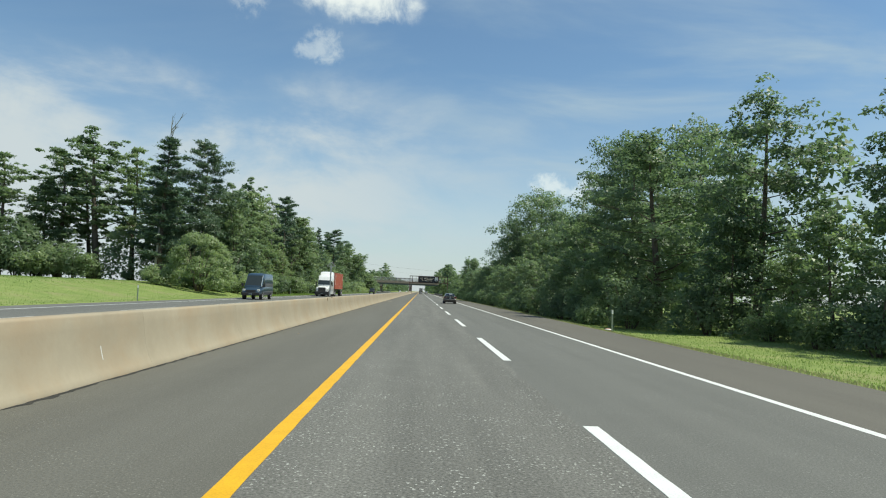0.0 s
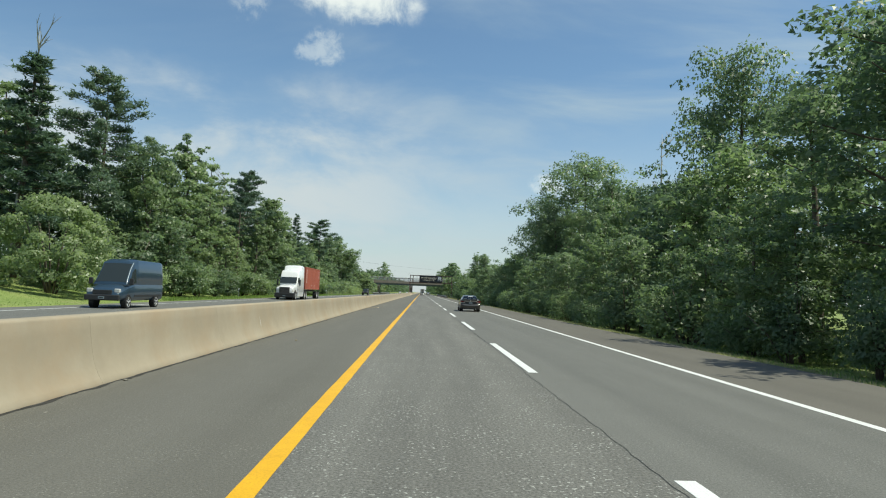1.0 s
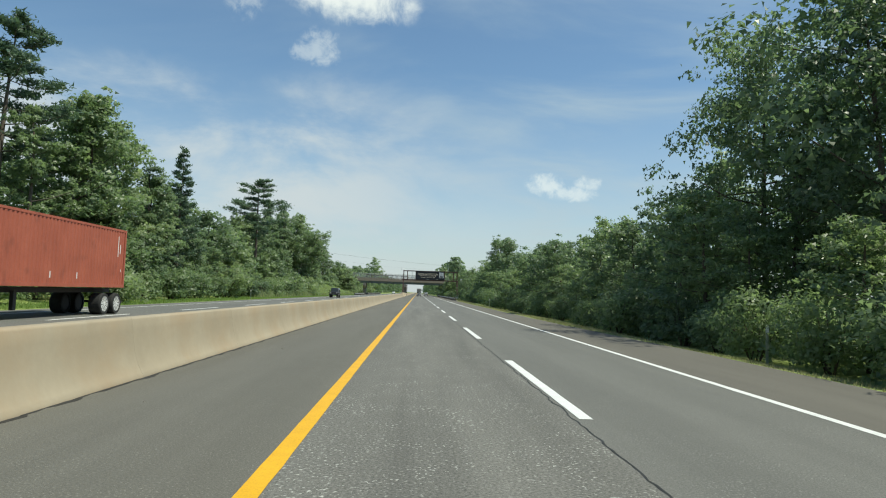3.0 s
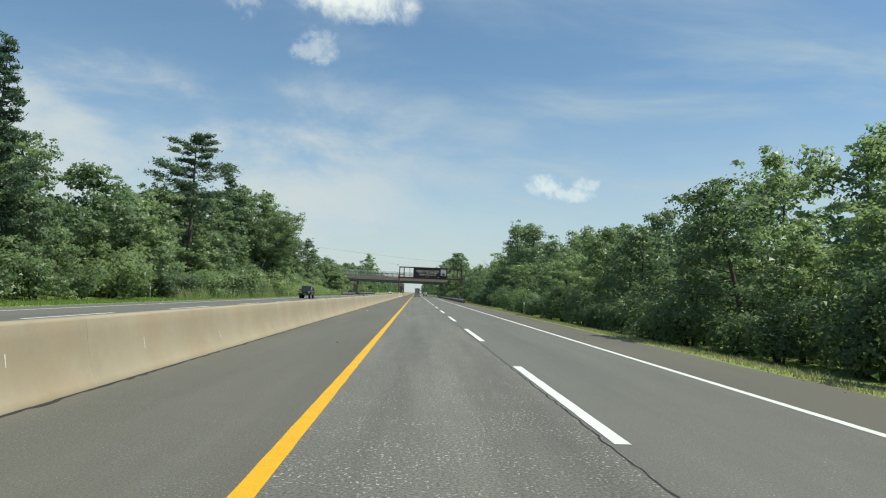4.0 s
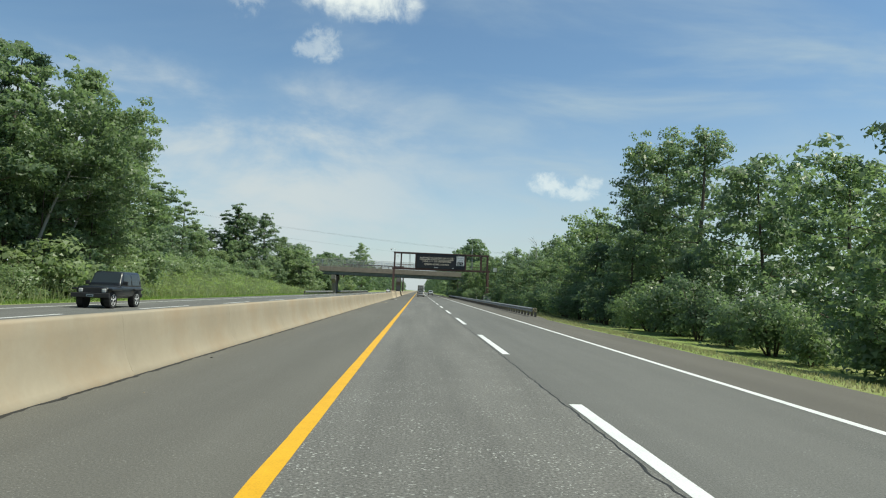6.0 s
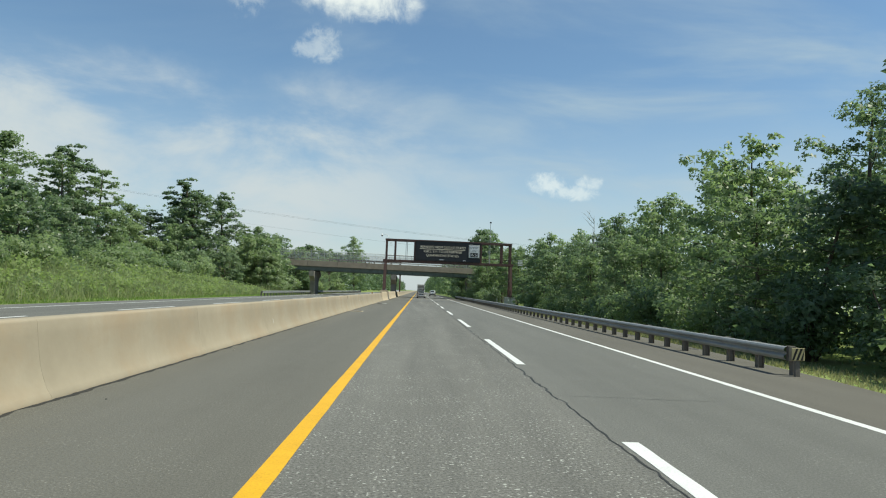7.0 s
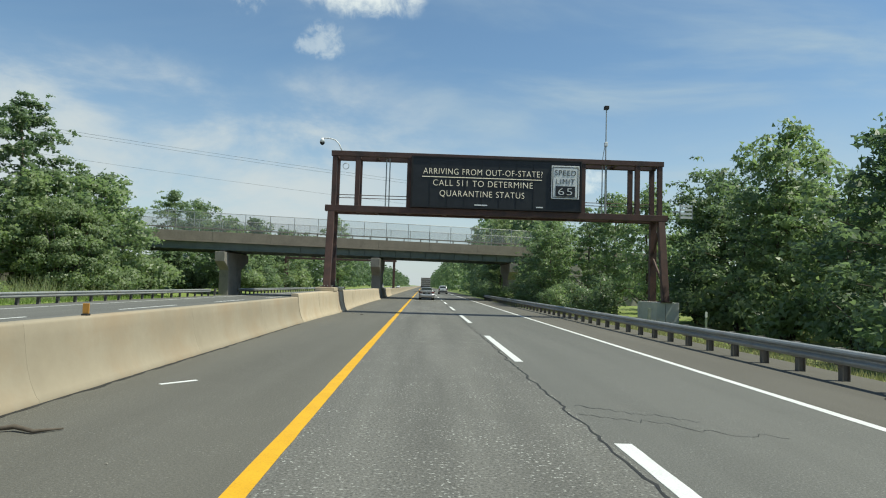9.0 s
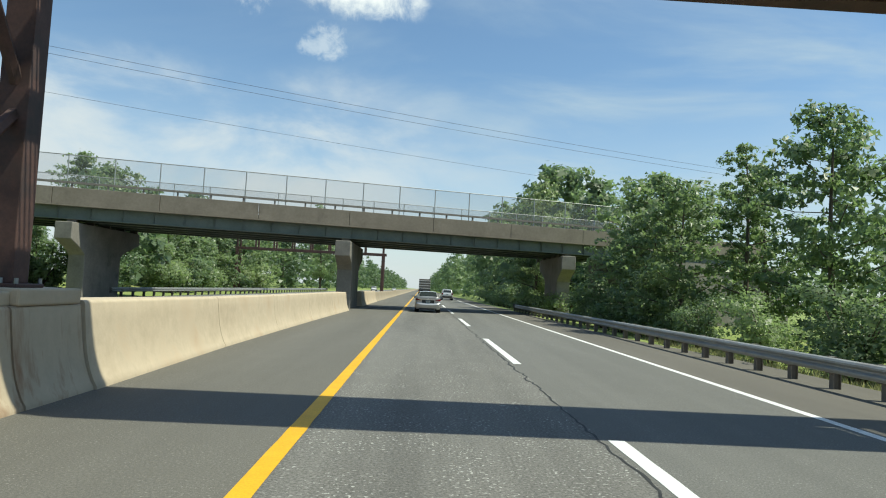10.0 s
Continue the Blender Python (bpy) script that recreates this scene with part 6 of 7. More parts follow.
def sedan_spec(skin, glass):
    """A compact four-door saloon 4.55 m long."""
    body = [(0.26, 0.30, 0.99, 1.04, 0.74, 0.80, 0.70), (0.40, 0.24, 1.02, 1.055, 0.82, 0.868, 0.76),
            (0.75, 0.21, 0.99, 1.03, 0.85, 0.878, 0.78), (1.6, 0.19, 0.95, 0.97, 0.85, 0.878, 0.80), (2.6, 0.19, 0.91, 0.93, 0.85, 0.878, 0.80), (3.3, 0.19, 0.90, 0.97, 0.85, 0.875, 0.78), (3.9, 0.20, 0.80, 0.87, 0.82, 0.86, 0.70), (4.35, 0.22, 0.66, 0.72, 0.74, 0.78, 0.58), (4.55, 0.32, 0.54, 0.56, 0.52, 0.56, 0.46)]
    cabin = [(0.62, 1.00, 1.03, 0.70, 0.68), (0.95, 0.98, 1.20, 0.765, 0.62), (1.35, 0.96, 1.35, 0.79, 0.585), (1.75, 0.945, 1.405, 0.80, 0.575), (2.2, 0.93, 1.415, 0.80, 0.575), (2.6, 0.915, 1.365, 0.80, 0.58), (3.0, 0.905, 1.20, 0.79, 0.61), (3.42, 0.90, 0.955, 0.765, 0.70)]
    fittings = [
        ("door_mirror", skin, (0.86, 1.02, 2.86, 2.98, 0.93, 1.06), 0.03), ("door_mirror", skin, (-1.02, -0.86, 2.86, 2.98, 0.93, 1.06), 0.03),
        ("door_handle", skin, (0.872, 0.895, 1.72, 1.9, 0.86, 0.885), 0.008), ("door_handle", skin, (-0.895, -0.872, 1.72, 1.9, 0.86, 0.885), 0.008),
        ("door_handle", skin, (0.872, 0.895, 2.62, 2.8, 0.84, 0.865), 0.008), ("door_handle", skin, (-0.895, -0.872, 2.62, 2.8, 0.84, 0.865), 0.008),
        ("sill_trim", CHROME, (0.872, 0.886, 1.45, 3.1, 0.375, 0.398), 0.005), ("sill_trim", CHROME, (-0.886, -0.872, 1.45, 3.1, 0.375, 0.398), 0.005)]
    for s in (1, -1):
        lo, hi = sorted((s * 0.45, s * 0.78))
        fittings.append(("headlamp", LAMP_CLEAR, (lo, hi, 4.12, 4.42, 0.60, 0.70), 0.03))
    seams = []
    for s in (1, -1):
        for v, z0, z1 in ((1.50, 0.42, 0.94), (2.42, 0.30, 0.91), (3.22, 0.30, 0.88)):
            seams.append([(s * 0.868, v, z0), (s * 0.877, v, (z0 + z1) / 2), (s * 0.868, v, z1 - 0.06)])
    return dict(body=body, cabin=cabin, crown=0.022, paint=skin, glass=glass, wheel=(0.315, 0.205), axles=(0.98, 3.65), rim=ALLOY, fittings=fittings, seams=seams,
                side_glass=[("front_side_window", (2.36, 0.10), (3.12, 0.10), (2.62, 0.90), (2.36, 0.90)), ("rear_side_window", (1.36, 0.10), (2.28, 0.10), (2.28, 0.90), (1.62, 0.90)), ("quarter_window", (1.10, 0.14), (1.30, 0.10), (1.54, 0.88), (1.46, 0.88))],
                end_glass=[("rear_window", 0.66, 1.38, 0.90, 0.94), ("windscreen", 2.56, 3.38, 0.95, 0.93)])


def hatch_spec(skin, glass):
    """A small hatchback-tailed saloon."""
    spec = sedan_spec(skin, glass)
    spec["body"] = [(0.26, 0.30, 1.00, 1.05, 0.74, 0.80, 0.70)] + spec["body"][1:]
    spec["cabin"] = [(0.30, 1.02, 1.06, 0.72, 0.70), (0.62, 1.00, 1.28, 0.76, 0.64), (0.95, 0.98, 1.42, 0.785, 0.60), (1.6, 0.95, 1.46, 0.80, 0.59), (2.2, 0.93, 1.45, 0.80, 0.59)] + spec["cabin"][5:]
    spec["end_glass"] = [("rear_window", 0.36, 0.92, 0.86, 0.90), ("windscreen", 2.56, 3.34, 0.93, 0.90)]
    spec["side_glass"] = spec["side_glass"][:2]
    spec["fittings"] = [f for f in spec["fittings"] if f[0] != "sill_trim"]
    return spec


def suv_spec(skin, glass):
    """A tall estate with an upright tail."""
    body = [(0.00, 0.50, 0.98, 1.0, 0.74, 0.80, 0.74), (0.06, 0.38, 1.06, 1.08, 0.82, 0.88, 0.80), (0.25, 0.32, 1.08, 1.10, 0.88, 0.925, 0.84), (2.0, 0.30, 1.08, 1.10, 0.90, 0.93, 0.85), (3.3, 0.30, 1.06, 1.10, 0.90, 0.93, 0.83), (4.2, 0.32, 0.98, 1.04, 0.86, 0.90, 0.76), (4.6, 0.36, 0.84, 0.88, 0.76, 0.80, 0.66), (4.72, 0.46, 0.66, 0.68, 0.62, 0.66, 0.58)]
    cabin = [(0.08, 1.08, 1.12, 0.80, 0.78), (0.30, 1.08, 1.55, 0.83, 0.70), (0.50, 1.08, 1.70, 0.85, 0.665), (1.5, 1.08, 1.75, 0.86, 0.665), (2.6, 1.07, 1.74, 0.86, 0.665), (2.95, 1.06, 1.62, 0.855, 0.67), (3.55, 1.06, 1.10, 0.83, 0.78)]
    fittings = [("bumper", PLASTIC, (-0.80, 0.80, -0.09, 0.10, 0.42, 0.66), 0.04), ("number_plate", PLATE, (-0.165, 0.165, -0.02, 0.02, 0.82, 0.95), 0.006), ("plate_bar", BLACK, (-0.12, 0.12, -0.024, -0.019, 0.865, 0.905), 0.0),
                ("roof_rail", PLASTIC, (0.60, 0.64, 0.7, 2.5, 1.75, 1.79), 0.01), ("roof_rail", PLASTIC, (-0.64, -0.60, 0.7, 2.5, 1.75, 1.79), 0.01),
                ("door_mirror", PLASTIC, (0.90, 1.08, 3.0, 3.12, 1.08, 1.24), 0.03), ("door_mirror", PLASTIC, (-1.08, -0.90, 3.0, 3.12, 1.08, 1.24), 0.03)]
    for s in (1, -1):
        lo, hi = sorted((s * 0.66, s * 0.88))
        fittings.append(("tail_lamp", TAIL_RED, (lo, hi, -0.01, 0.14, 0.86, 1.14), 0.03))
        lo, hi = sorted((s * 0.55, s * 0.80))
        fittings.append(("headlamp", LAMP_CLEAR, (lo, hi, 4.42, 4.66, 0.74, 0.88), 0.03))
    return dict(body=body, cabin=cabin, crown=0.02, paint=skin, glass=glass, wheel=(0.36, 0.23), axles=(0.95, 3.72), rim=ALLOY, fittings=fittings,
                side_glass=[("front_side_window", (2.30, 0.10), (3.2, 0.10), (2.75, 0.88), (2.30, 0.88)), ("rear_side_window", (1.30, 0.10), (2.22, 0.10), (2.22, 0.88), (1.30, 0.88)), ("rear_quarter_window", (0.45, 0.12), (1.22, 0.10), (1.22, 0.88), (0.62, 0.86))],
                end_glass=[("rear_window", 0.12, 0.44, 0.84, 0.88), ("windscreen", 2.76, 3.50, 0.93, 0.90)])


def jeep_spec(skin, glass):
    """A square off-road car with upright screen and round lamps."""
    body = [(0.00, 0.55, 1.06, 1.08, 0.76, 0.78, 0.74), (0.10, 0.50, 1.10, 1.12, 0.78, 0.80, 0.76), (2.4, 0.48, 1.10, 1.12, 0.78, 0.80, 0.76), (2.7, 0.48, 1.08, 1.14, 0.76, 0.78, 0.70), (3.7, 0.50, 1.04, 1.10, 0.70, 0.72, 0.62), (3.85, 0.56, 1.02, 1.04, 0.68, 0.70, 0.60)]
    cabin = [(0.02, 1.08, 1.12, 0.77, 0.75), (0.12, 1.08, 1.78, 0.78, 0.66), (0.25, 1.08, 1.82, 0.78, 0.65), (2.05, 1.08, 1.82, 0.78, 0.65), (2.2, 1.08, 1.76, 0.77, 0.65), (2.6, 1.08, 1.14, 0.74, 0.70)]
    fittings = [("front_bumper", PLASTIC, (-0.86, 0.86, 3.95, 4.10, 0.52, 0.74), 0.03), ("grille", PLASTIC, (-0.40, 0.40, 3.84, 3.88, 0.66, 1.0), 0.02), ("rear_bumper", PLASTIC, (-0.80, 0.80, -0.14, 0.02, 0.50, 0.70), 0.03),
                ("number_plate", PLATE, (-0.16, 0.16, 4.10, 4.115, 0.56, 0.68), 0.004), ("plate_bar", BLACK, (-0.11, 0.11, 4.114, 4.118, 0.60, 0.64), 0.0)]
    for s in (1, -1):
        lo, hi = sorted((s * 0.70, s * 0.92))
        fittings += [("wing", skin, (lo, hi, 2.75, 3.92, 0.88, 0.98), 0.03), ("rear_wing", PLASTIC, (lo, hi, 0.12, 1.15, 0.88, 0.97), 0.03)]
        lo, hi = sorted((s * 0.42, s * 0.62))
        fittings.append(("headlamp", LAMP_CLEAR, (lo, hi, 3.83, 3.90, 0.76, 0.96), 0.05))
        lo, hi = sorted((s * 0.80, s * 1.0))
        fittings.append(("door_mirror", PLASTIC, (lo, hi, 2.3, 2.4, 1.14, 1.34), 0.03))
    return dict(body=body, cabin=cabin, crown=0.01, paint=skin, glass=glass, wheel=(0.41, 0.26), axles=(0.62, 3.32), rim=ALLOY, fittings=fittings,
                side_glass=[("front_side_window", (1.35, 0.08), (2.3, 0.08), (2.1, 0.9), (1.35, 0.9)), ("rear_side_window", (0.3, 0.08), (1.22, 0.08), (1.22, 0.9), (0.3, 0.9))],
                end_glass=[("rear_window", 0.04, 0.11, 0.84, 0.88), ("windscreen", 2.22, 2.54, 0.92, 0.92)])


def van_spec(skin, glass):
    """A tall panel van."""
    body = [(0.00, 0.50, 1.28, 1.30, 0.90, 0.94, 0.92), (0.08, 0.42, 1.30, 1.32, 0.94, 0.98, 0.95), (4.2, 0.40, 1.28, 1.32, 0.94, 0.99, 0.95), (5.0, 0.40, 1.14, 1.26, 0.92, 0.97, 0.86), (5.6, 0.42, 0.96, 1.06, 0.88, 0.92, 0.78), (5.9, 0.50, 0.80, 0.82, 0.78, 0.82, 0.70)]
    cabin = [(0.03, 1.30, 2.50, 0.95, 0.86), (0.15, 1.30, 2.62, 0.955, 0.85), (3.6, 1.30, 2.64, 0.955, 0.85), (4.1, 1.29, 2.50, 0.95, 0.83), (4.35, 1.28, 2.20, 0.945, 0.80), (5.05, 1.24, 1.28, 0.90, 0.86)]
    fittings = [("front_bumper", PLASTIC, (-0.90, 0.90, 5.78, 5.98, 0.42, 0.72), 0.05), ("grille", PLASTIC, (-0.50, 0.50, 5.84, 5.93, 0.74, 0.96), 0.02), ("number_plate", PLATE, (-0.16, 0.16, 5.98, 5.995, 0.50, 0.62), 0.004), ("plate_bar", BLACK, (-0.11, 0.11, 5.994, 5.998, 0.54, 0.58), 0.0)]
    for s in (1, -1):
        lo, hi = sorted((s * 0.58, s * 0.86))
        fittings.append(("headlamp", LAMP_CLEAR, (lo, hi, 5.60, 5.84, 0.82, 1.04), 0.04))
        lo, hi = sorted((s * 0.98, s * 1.2))
        fittings.append(("door_mirror", PLASTIC, (lo, hi, 4.85, 4.97, 1.25, 1.60), 0.03))
        lo, hi = sorted((s * 0.97, s * 0.998))
        fittings.append(("side_moulding", PLASTIC, (lo, hi, 0.3, 4.2, 0.62, 0.74), 0.01))
    return dict(body=body, cabin=cabin, crown=0.03, paint=skin, glass=glass, wheel=(0.35, 0.23), axles=(1.05, 4.9), rim=ALLOY, fittings=fittings,
                side_glass=[("front_side_window", (3.95, 0.06), (4.8, 0.06), (4.35, 0.72), (3.95, 0.72))], end_glass=[("windscreen", 4.2, 4.98, 0.92, 0.92)])


saloon_form = sedan_spec(GREY_PAINT, CLEAR_GLASS)
saloon_form["openings"] = [("top", 0.66, 1.36), ("top", 2.62, 3.36)]
saloon_form["side_pane"] = GLASS_LIGHT
saloon = car("saloon_car", saloon_form, 4.13, 90.55, 0, "dark grey metallic four-door saloon car on the asphalt")


def furnish(root, form):
    """Seats, shelf and pillars of the saloon seen through its glass."""
    cabin = form["cabin"]
    part("parcel_shelf", a_box(-0.66, 0.66, 0.74, 1.46, 1.042, 1.052), INTERIOR, root)
    part("cabin_floor", a_box(-0.74, 0.74, 1.46, 3.30, 0.985, 0.995), INTERIOR, root)
    for x in (-0.40, 0.0, 0.40):
        low = 0.03 if x == 0.0 else 0.0
        part("rear_headrest", a_box(x - 0.13, x + 0.13, 1.24, 1.33, 1.055, 1.165 - low, bevel=0.03), SEAT_CLOTH, root, "pale grey headrest")
    part("rear_seat", a_box(-0.66, 0.66, 1.46, 1.60, 0.99, 1.05, bevel=0.03), SEAT_CLOTH, root)
    for x in (-0.37, 0.37):
        part("front_seat", a_box(x - 0.22, x + 0.22, 2.25, 2.38, 0.99, 1.12, bevel=0.05), INTERIOR, root)
        part("front_headrest", a_box(x - 0.13, x + 0.13, 2.24, 2.33, 1.12, 1.28, bevel=0.03), INTERIOR, root)
    for s in (1, -1):
        for name, v0, v1 in (("front_pillar", 2.56, 3.40), ("rear_pillar", 0.64, 1.40)):
            pts = []
            for k in range(9):
                v = v0 + (v1 - v0) * k / 8
                zb, zt, wb, wt = interp(cabin, v)
                pts.append((s * wt * 0.975, v, zt - 0.022))
            part(name, tube(bmesh.new(), pts, 0.020 if name == "front_pillar" else 0.014, 8), GREY_PAINT, root, smooth=True)


furnish(saloon, saloon_form)
hatchback = car("hatchback_car", hatch_spec(SILVER_PAINT, GLASS), 0.30, 366.2, 0, "silver compact car with bright bumper beyond the gantry")
car("estate_car", suv_spec(PALE_PAINT, GLASS), 3.95, 424.0, 0, "pale silver sport utility car beyond the overpass")
jeep = car("off_road_car", jeep_spec(BLACK_PAINT, GLASS), -17.25, 235.4, 180, "black square off-road car on the oncoming lanes")
van = car("panel_van", van_spec(NAVY_PAINT, GLASS), -18.05, 76.3, 180, "dark blue tall panel van on the oncoming lanes", "van")
car("distant_car", suv_spec(WHITE_PAINT, GLASS), -17.3, 560.0, 180, "white car far off on the oncoming lanes")
jeep.matrix_world = jeep.matrix_world @ Matrix.Diagonal((1.14, 1.0, 1.08, 1))
van.matrix_world = van.matrix_world @ Matrix.Diagonal((1.06, 1.0, 1.08, 1))
distant = car("distant_car", sedan_spec(WHITE_PAINT, GLASS), -13.4, 640.0, 180, "white saloon far off on the oncoming lanes")

for ob, skin in ((saloon, GREY_PAINT), (hatchback, SILVER_PAINT), (distant, WHITE_PAINT)):
    saloon_tail(ob, skin)
# writing on the rear screen and the pale seats behind it
for k, w in enumerate((0.20, 0.21, 0.19)):
    v0, v1 = 1.235 - 0.062 * k, 1.262 - 0.062 * k
    z0, z1 = (interp(saloon_form["cabin"], q)[1] + 0.036 for q in (v0, v1))
    bm = bmesh.new()
    corners = [bm.verts.new(c) for c in ((0.06 - w, v0, z0), (0.06 + w, v0, z0), (0.06 + w, v1, z1), (0.06 - w, v1, z1))]
    bm.faces.new(corners)
    part("screen_sticker", bm, WHITE_SIGN, saloon, "white sticker bar on the rear glass")

CONTAINER_RED = material("rust_red_container_paint", (0.33, 0.085, 0.050), (0.40, 0.110, 0.066), scale=0.8, rough=0.6, fine=10, fine_gain=0.08, stain=(0.16, 0.05, 0.035), stain_scale=0.9, stain_range=(0.58, 0.85))
TRUCK_WHITE = paint("truck_white_paint", (0.80, 0.80, 0.79), 0.0, 0.35)


def container(root, length, z0, z1, half, y0):
    """A steel box with ribbed sides, corner posts and rails."""
    box_part = part("container", a_box(-half + 0.04, half - 0.04, y0, y0 + length, z0, z1 - 0.01), CONTAINER_RED, root, "rust-red ribbed steel container")
    for s in (1, -1):
        bm = bmesh.new()
        n = int((length - 0.3) / 0.28)
        prof = []
        for k in range(n):
            a = y0 + 0.15 + (length - 0.3) * k / n
            w = (length - 0.3) / n
            prof += [(a, 0.0), (a + w * 0.30, 0.0), (a + w * 0.45, 0.034), (a + w * 0.85, 0.034)]
        prof.append((y0 + length - 0.15, 0.0))
        rows = [(bm.verts.new((s * (half - 0.038 + d), v, z0 + 0.15)), bm.verts.new((s * (half - 0.038 + d), v, z1 - 0.10))) for v, d in prof]
        for (a, b), (d, c) in zip(rows, rows[1:]):
            bm.faces.new((a, b, c, d))
        bmesh.ops.recalc_face_normals(bm, faces=bm.faces)
        part("ribbed_side", bm, CONTAINER_RED, box_part)
        lo, hi = sorted((s * (half - 0.06), s * (half + 0.005)))
        part("bottom_rail", a_box(lo, hi, y0, y0 + length, z0, z0 + 0.15), CONTAINER_RED, box_part)
        part("top_rail", a_box(lo, hi, y0, y0 + length, z1 - 0.10, z1), CONTAINER_RED, box_part)
        for v in (y0, y0 + length - 0.16):
            part("corner_post", a_box(lo, hi, v, v + 0.16, z0 + 0.15, z1 - 0.10), CONTAINER_RED, box_part)
        lo, hi = sorted((s * (half - 0.002), s * (half + 0.004)))
        for v, w, za, zb in ((y0 + length - 0.95, 0.14, z0 + 0.75, z1 - 0.30), (y0 + 0.85, 0.06, z1 - 1.35, z1 - 0.35), (y0 + 0.62, 0.06, z1 - 1.2, z1 - 0.75), (y0 + 0.45, 0.05, z0 + 0.75, z0 + 0.88), (y0 + 4.8, 0.07, z0 + 0.35, z0 + 0.62), (y0 + 7.0, 0.07, z0 + 0.35, z0 + 0.62)):
            part("side_marking", a_box(lo, hi, v, v + w, za, zb), WHITE_SIGN, box_part, "plain white marking bar")


def lorry(x, y, turn, label):
    """Tractor with sleeper cab and a container on a skeletal trailer; nose at y = 0, running back along -y."""
    root = thing("container_lorry", x, y, 0, turn)
    tagged(root, label, "lorry")
    cab = [(-6.6, 0.95, 3.95, 1.18, 1.12), (-6.45, 0.95, 4.12, 1.19, 1.08), (-5.6, 0.95, 4.17, 1.19, 1.05), (-4.95, 0.95, 4.10, 1.19, 1.03), (-4.72, 0.95, 3.92, 1.19, 1.02), (-4.62, 0.95, 3.62, 1.19, 1.05),
           (-3.6, 0.95, 3.52, 1.18, 1.06), (-3.15, 0.95, 3.36, 1.17, 1.06), (-2.92, 0.95, 3.05, 1.16, 1.06), (-2.78, 0.95, 2.76, 1.14, 1.06), (-2.2, 0.95, 1.90, 1.10, 1.02)]
    part("cab", loft([mirrored(cabin_half(*interp(cab, v), 0.04), v) for v in dense(cab, 0.1)]), TRUCK_WHITE, root, smooth=True)
    hood = [(-2.5, 0.62, 1.72, 1.86, 1.02, 1.06, 0.92), (-1.4, 0.62, 1.62, 1.74, 1.02, 1.06, 0.88), (-0.6, 0.60, 1.54, 1.68, 1.00, 1.04, 0.82), (-0.16, 0.62, 1.44, 1.58, 0.96, 1.00, 0.76), (-0.08, 0.70, 1.36, 1.46, 0.88, 0.92, 0.68)]
    part("bonnet", loft([mirrored(body_half(*interp(hood, v)), v) for v in dense(hood, 0.15)]), TRUCK_WHITE, root, smooth=True)
    bm = bmesh.new()
    grid = [[bm.verts.new((u * w, v, z)) for u in (-1, -0.5, 0, 0.5, 1)] for v, z, w in ((-2.70, 2.66, 0.98), (-2.48, 2.32, 1.0), (-2.22, 1.93, 1.0))]
    for g in grid:
        for vtx, bulge in zip(g, (0, 0.06, 0.08, 0.06, 0)):
            vtx.co.y += bulge + 0.03
            vtx.co.z += 0.03
    for a, b in zip(grid, grid[1:]):
        for i in range(4):
            bm.faces.new((a[i], a[i + 1], b[i + 1], b[i]))
    bmesh.ops.recalc_face_normals(bm, faces=bm.faces)
    part("windscreen", bm, GLASS, root, smooth=True)
    grille = part("grille", a_box(-0.62, 0.62, -0.14, -0.03, 0.72, 1.48, bevel=0.05), PLASTIC, root)
    for k in range(7):
        part("grille_bar", a_box(-0.55, 0.55, -0.034, -0.022, 0.79 + 0.095 * k, 0.81 + 0.095 * k), POST_STEEL, grille)
    part("bumper", a_box(-1.18, 1.18, -0.55, 0.02, 0.28, 0.82, bevel=0.08), PLASTIC, root)
    part("number_plate", a_box(-0.16, 0.16, 0.02, 0.032, 0.42, 0.52), PLATE, root)
    for s in (1, -1):
        lo, hi = sorted((s * 0.66, s * 1.0))
        part("headlamp", a_box(lo, hi, -0.60, -0.09, 0.90, 1.22, bevel=0.07), LAMP_CLEAR, root)
        lo, hi = sorted((s * 1.05, s * 1.172))
        part("side_window", a_box(*sorted((s * 1.08, s * 1.158)), -3.55, -2.80, 1.95, 2.62, bevel=0.008), GLASS, root)
        part("door_mirror", a_box(*sorted((s * 1.28, s * 1.46)), -2.62, -2.48, 1.70, 2.40, bevel=0.03), PLASTIC, root)
        for a, b in (((-3.75, 1.0), (-3.75, 2.85)), ((-2.62, 1.0), (-2.62, 1.85))):
            part("door_seam", tube(bmesh.new(), [(s * 1.168, a[0], a[1]), (s * 1.150, b[0], b[1])], 0.012, 4), BLACK, root)
        part("door_handle", a_box(*sorted((s * 1.15, s * 1.185)), -3.66, -3.46, 1.56, 1.61), PLASTIC, root)
        part("fuel_tank", tube(bmesh.new(), [(s * 0.86, -6.6, 0.66), (s * 0.86, -7.0, 0.66)], 0.28, 14), CHROME, root)
        part("mirror_arm", tube(bmesh.new(), [(s * 1.1, -2.7, 2.2), (s * 1.36, -2.56, 2.2)], 0.025, 6), PLASTIC, root)
        part("side_fairing", a_box(*sorted((s * 1.05, s * 1.17)), -6.4, -2.6, 0.38, 0.98, bevel=0.03), TRUCK_WHITE, root)
        part("wheel_arch", tube(bmesh.new(), [(s * 0.9, -1.35, 0.56), (s * 1.075, -1.35, 0.56)], 0.60, 24), BLACK, root)
        wheel(root, s * 1.02, -1.35, 0.51, 0.30, s, ALLOY, 10)
        for v in (-7.3, -8.6, -17.6, -18.9):
            wheel(root, s * 0.92, v, 0.51, 0.56, s, ALLOY, 10)
    part("chassis", a_box(-0.45, 0.45, -9.4, -2.0, 0.62, 0.95), PLASTIC, root)
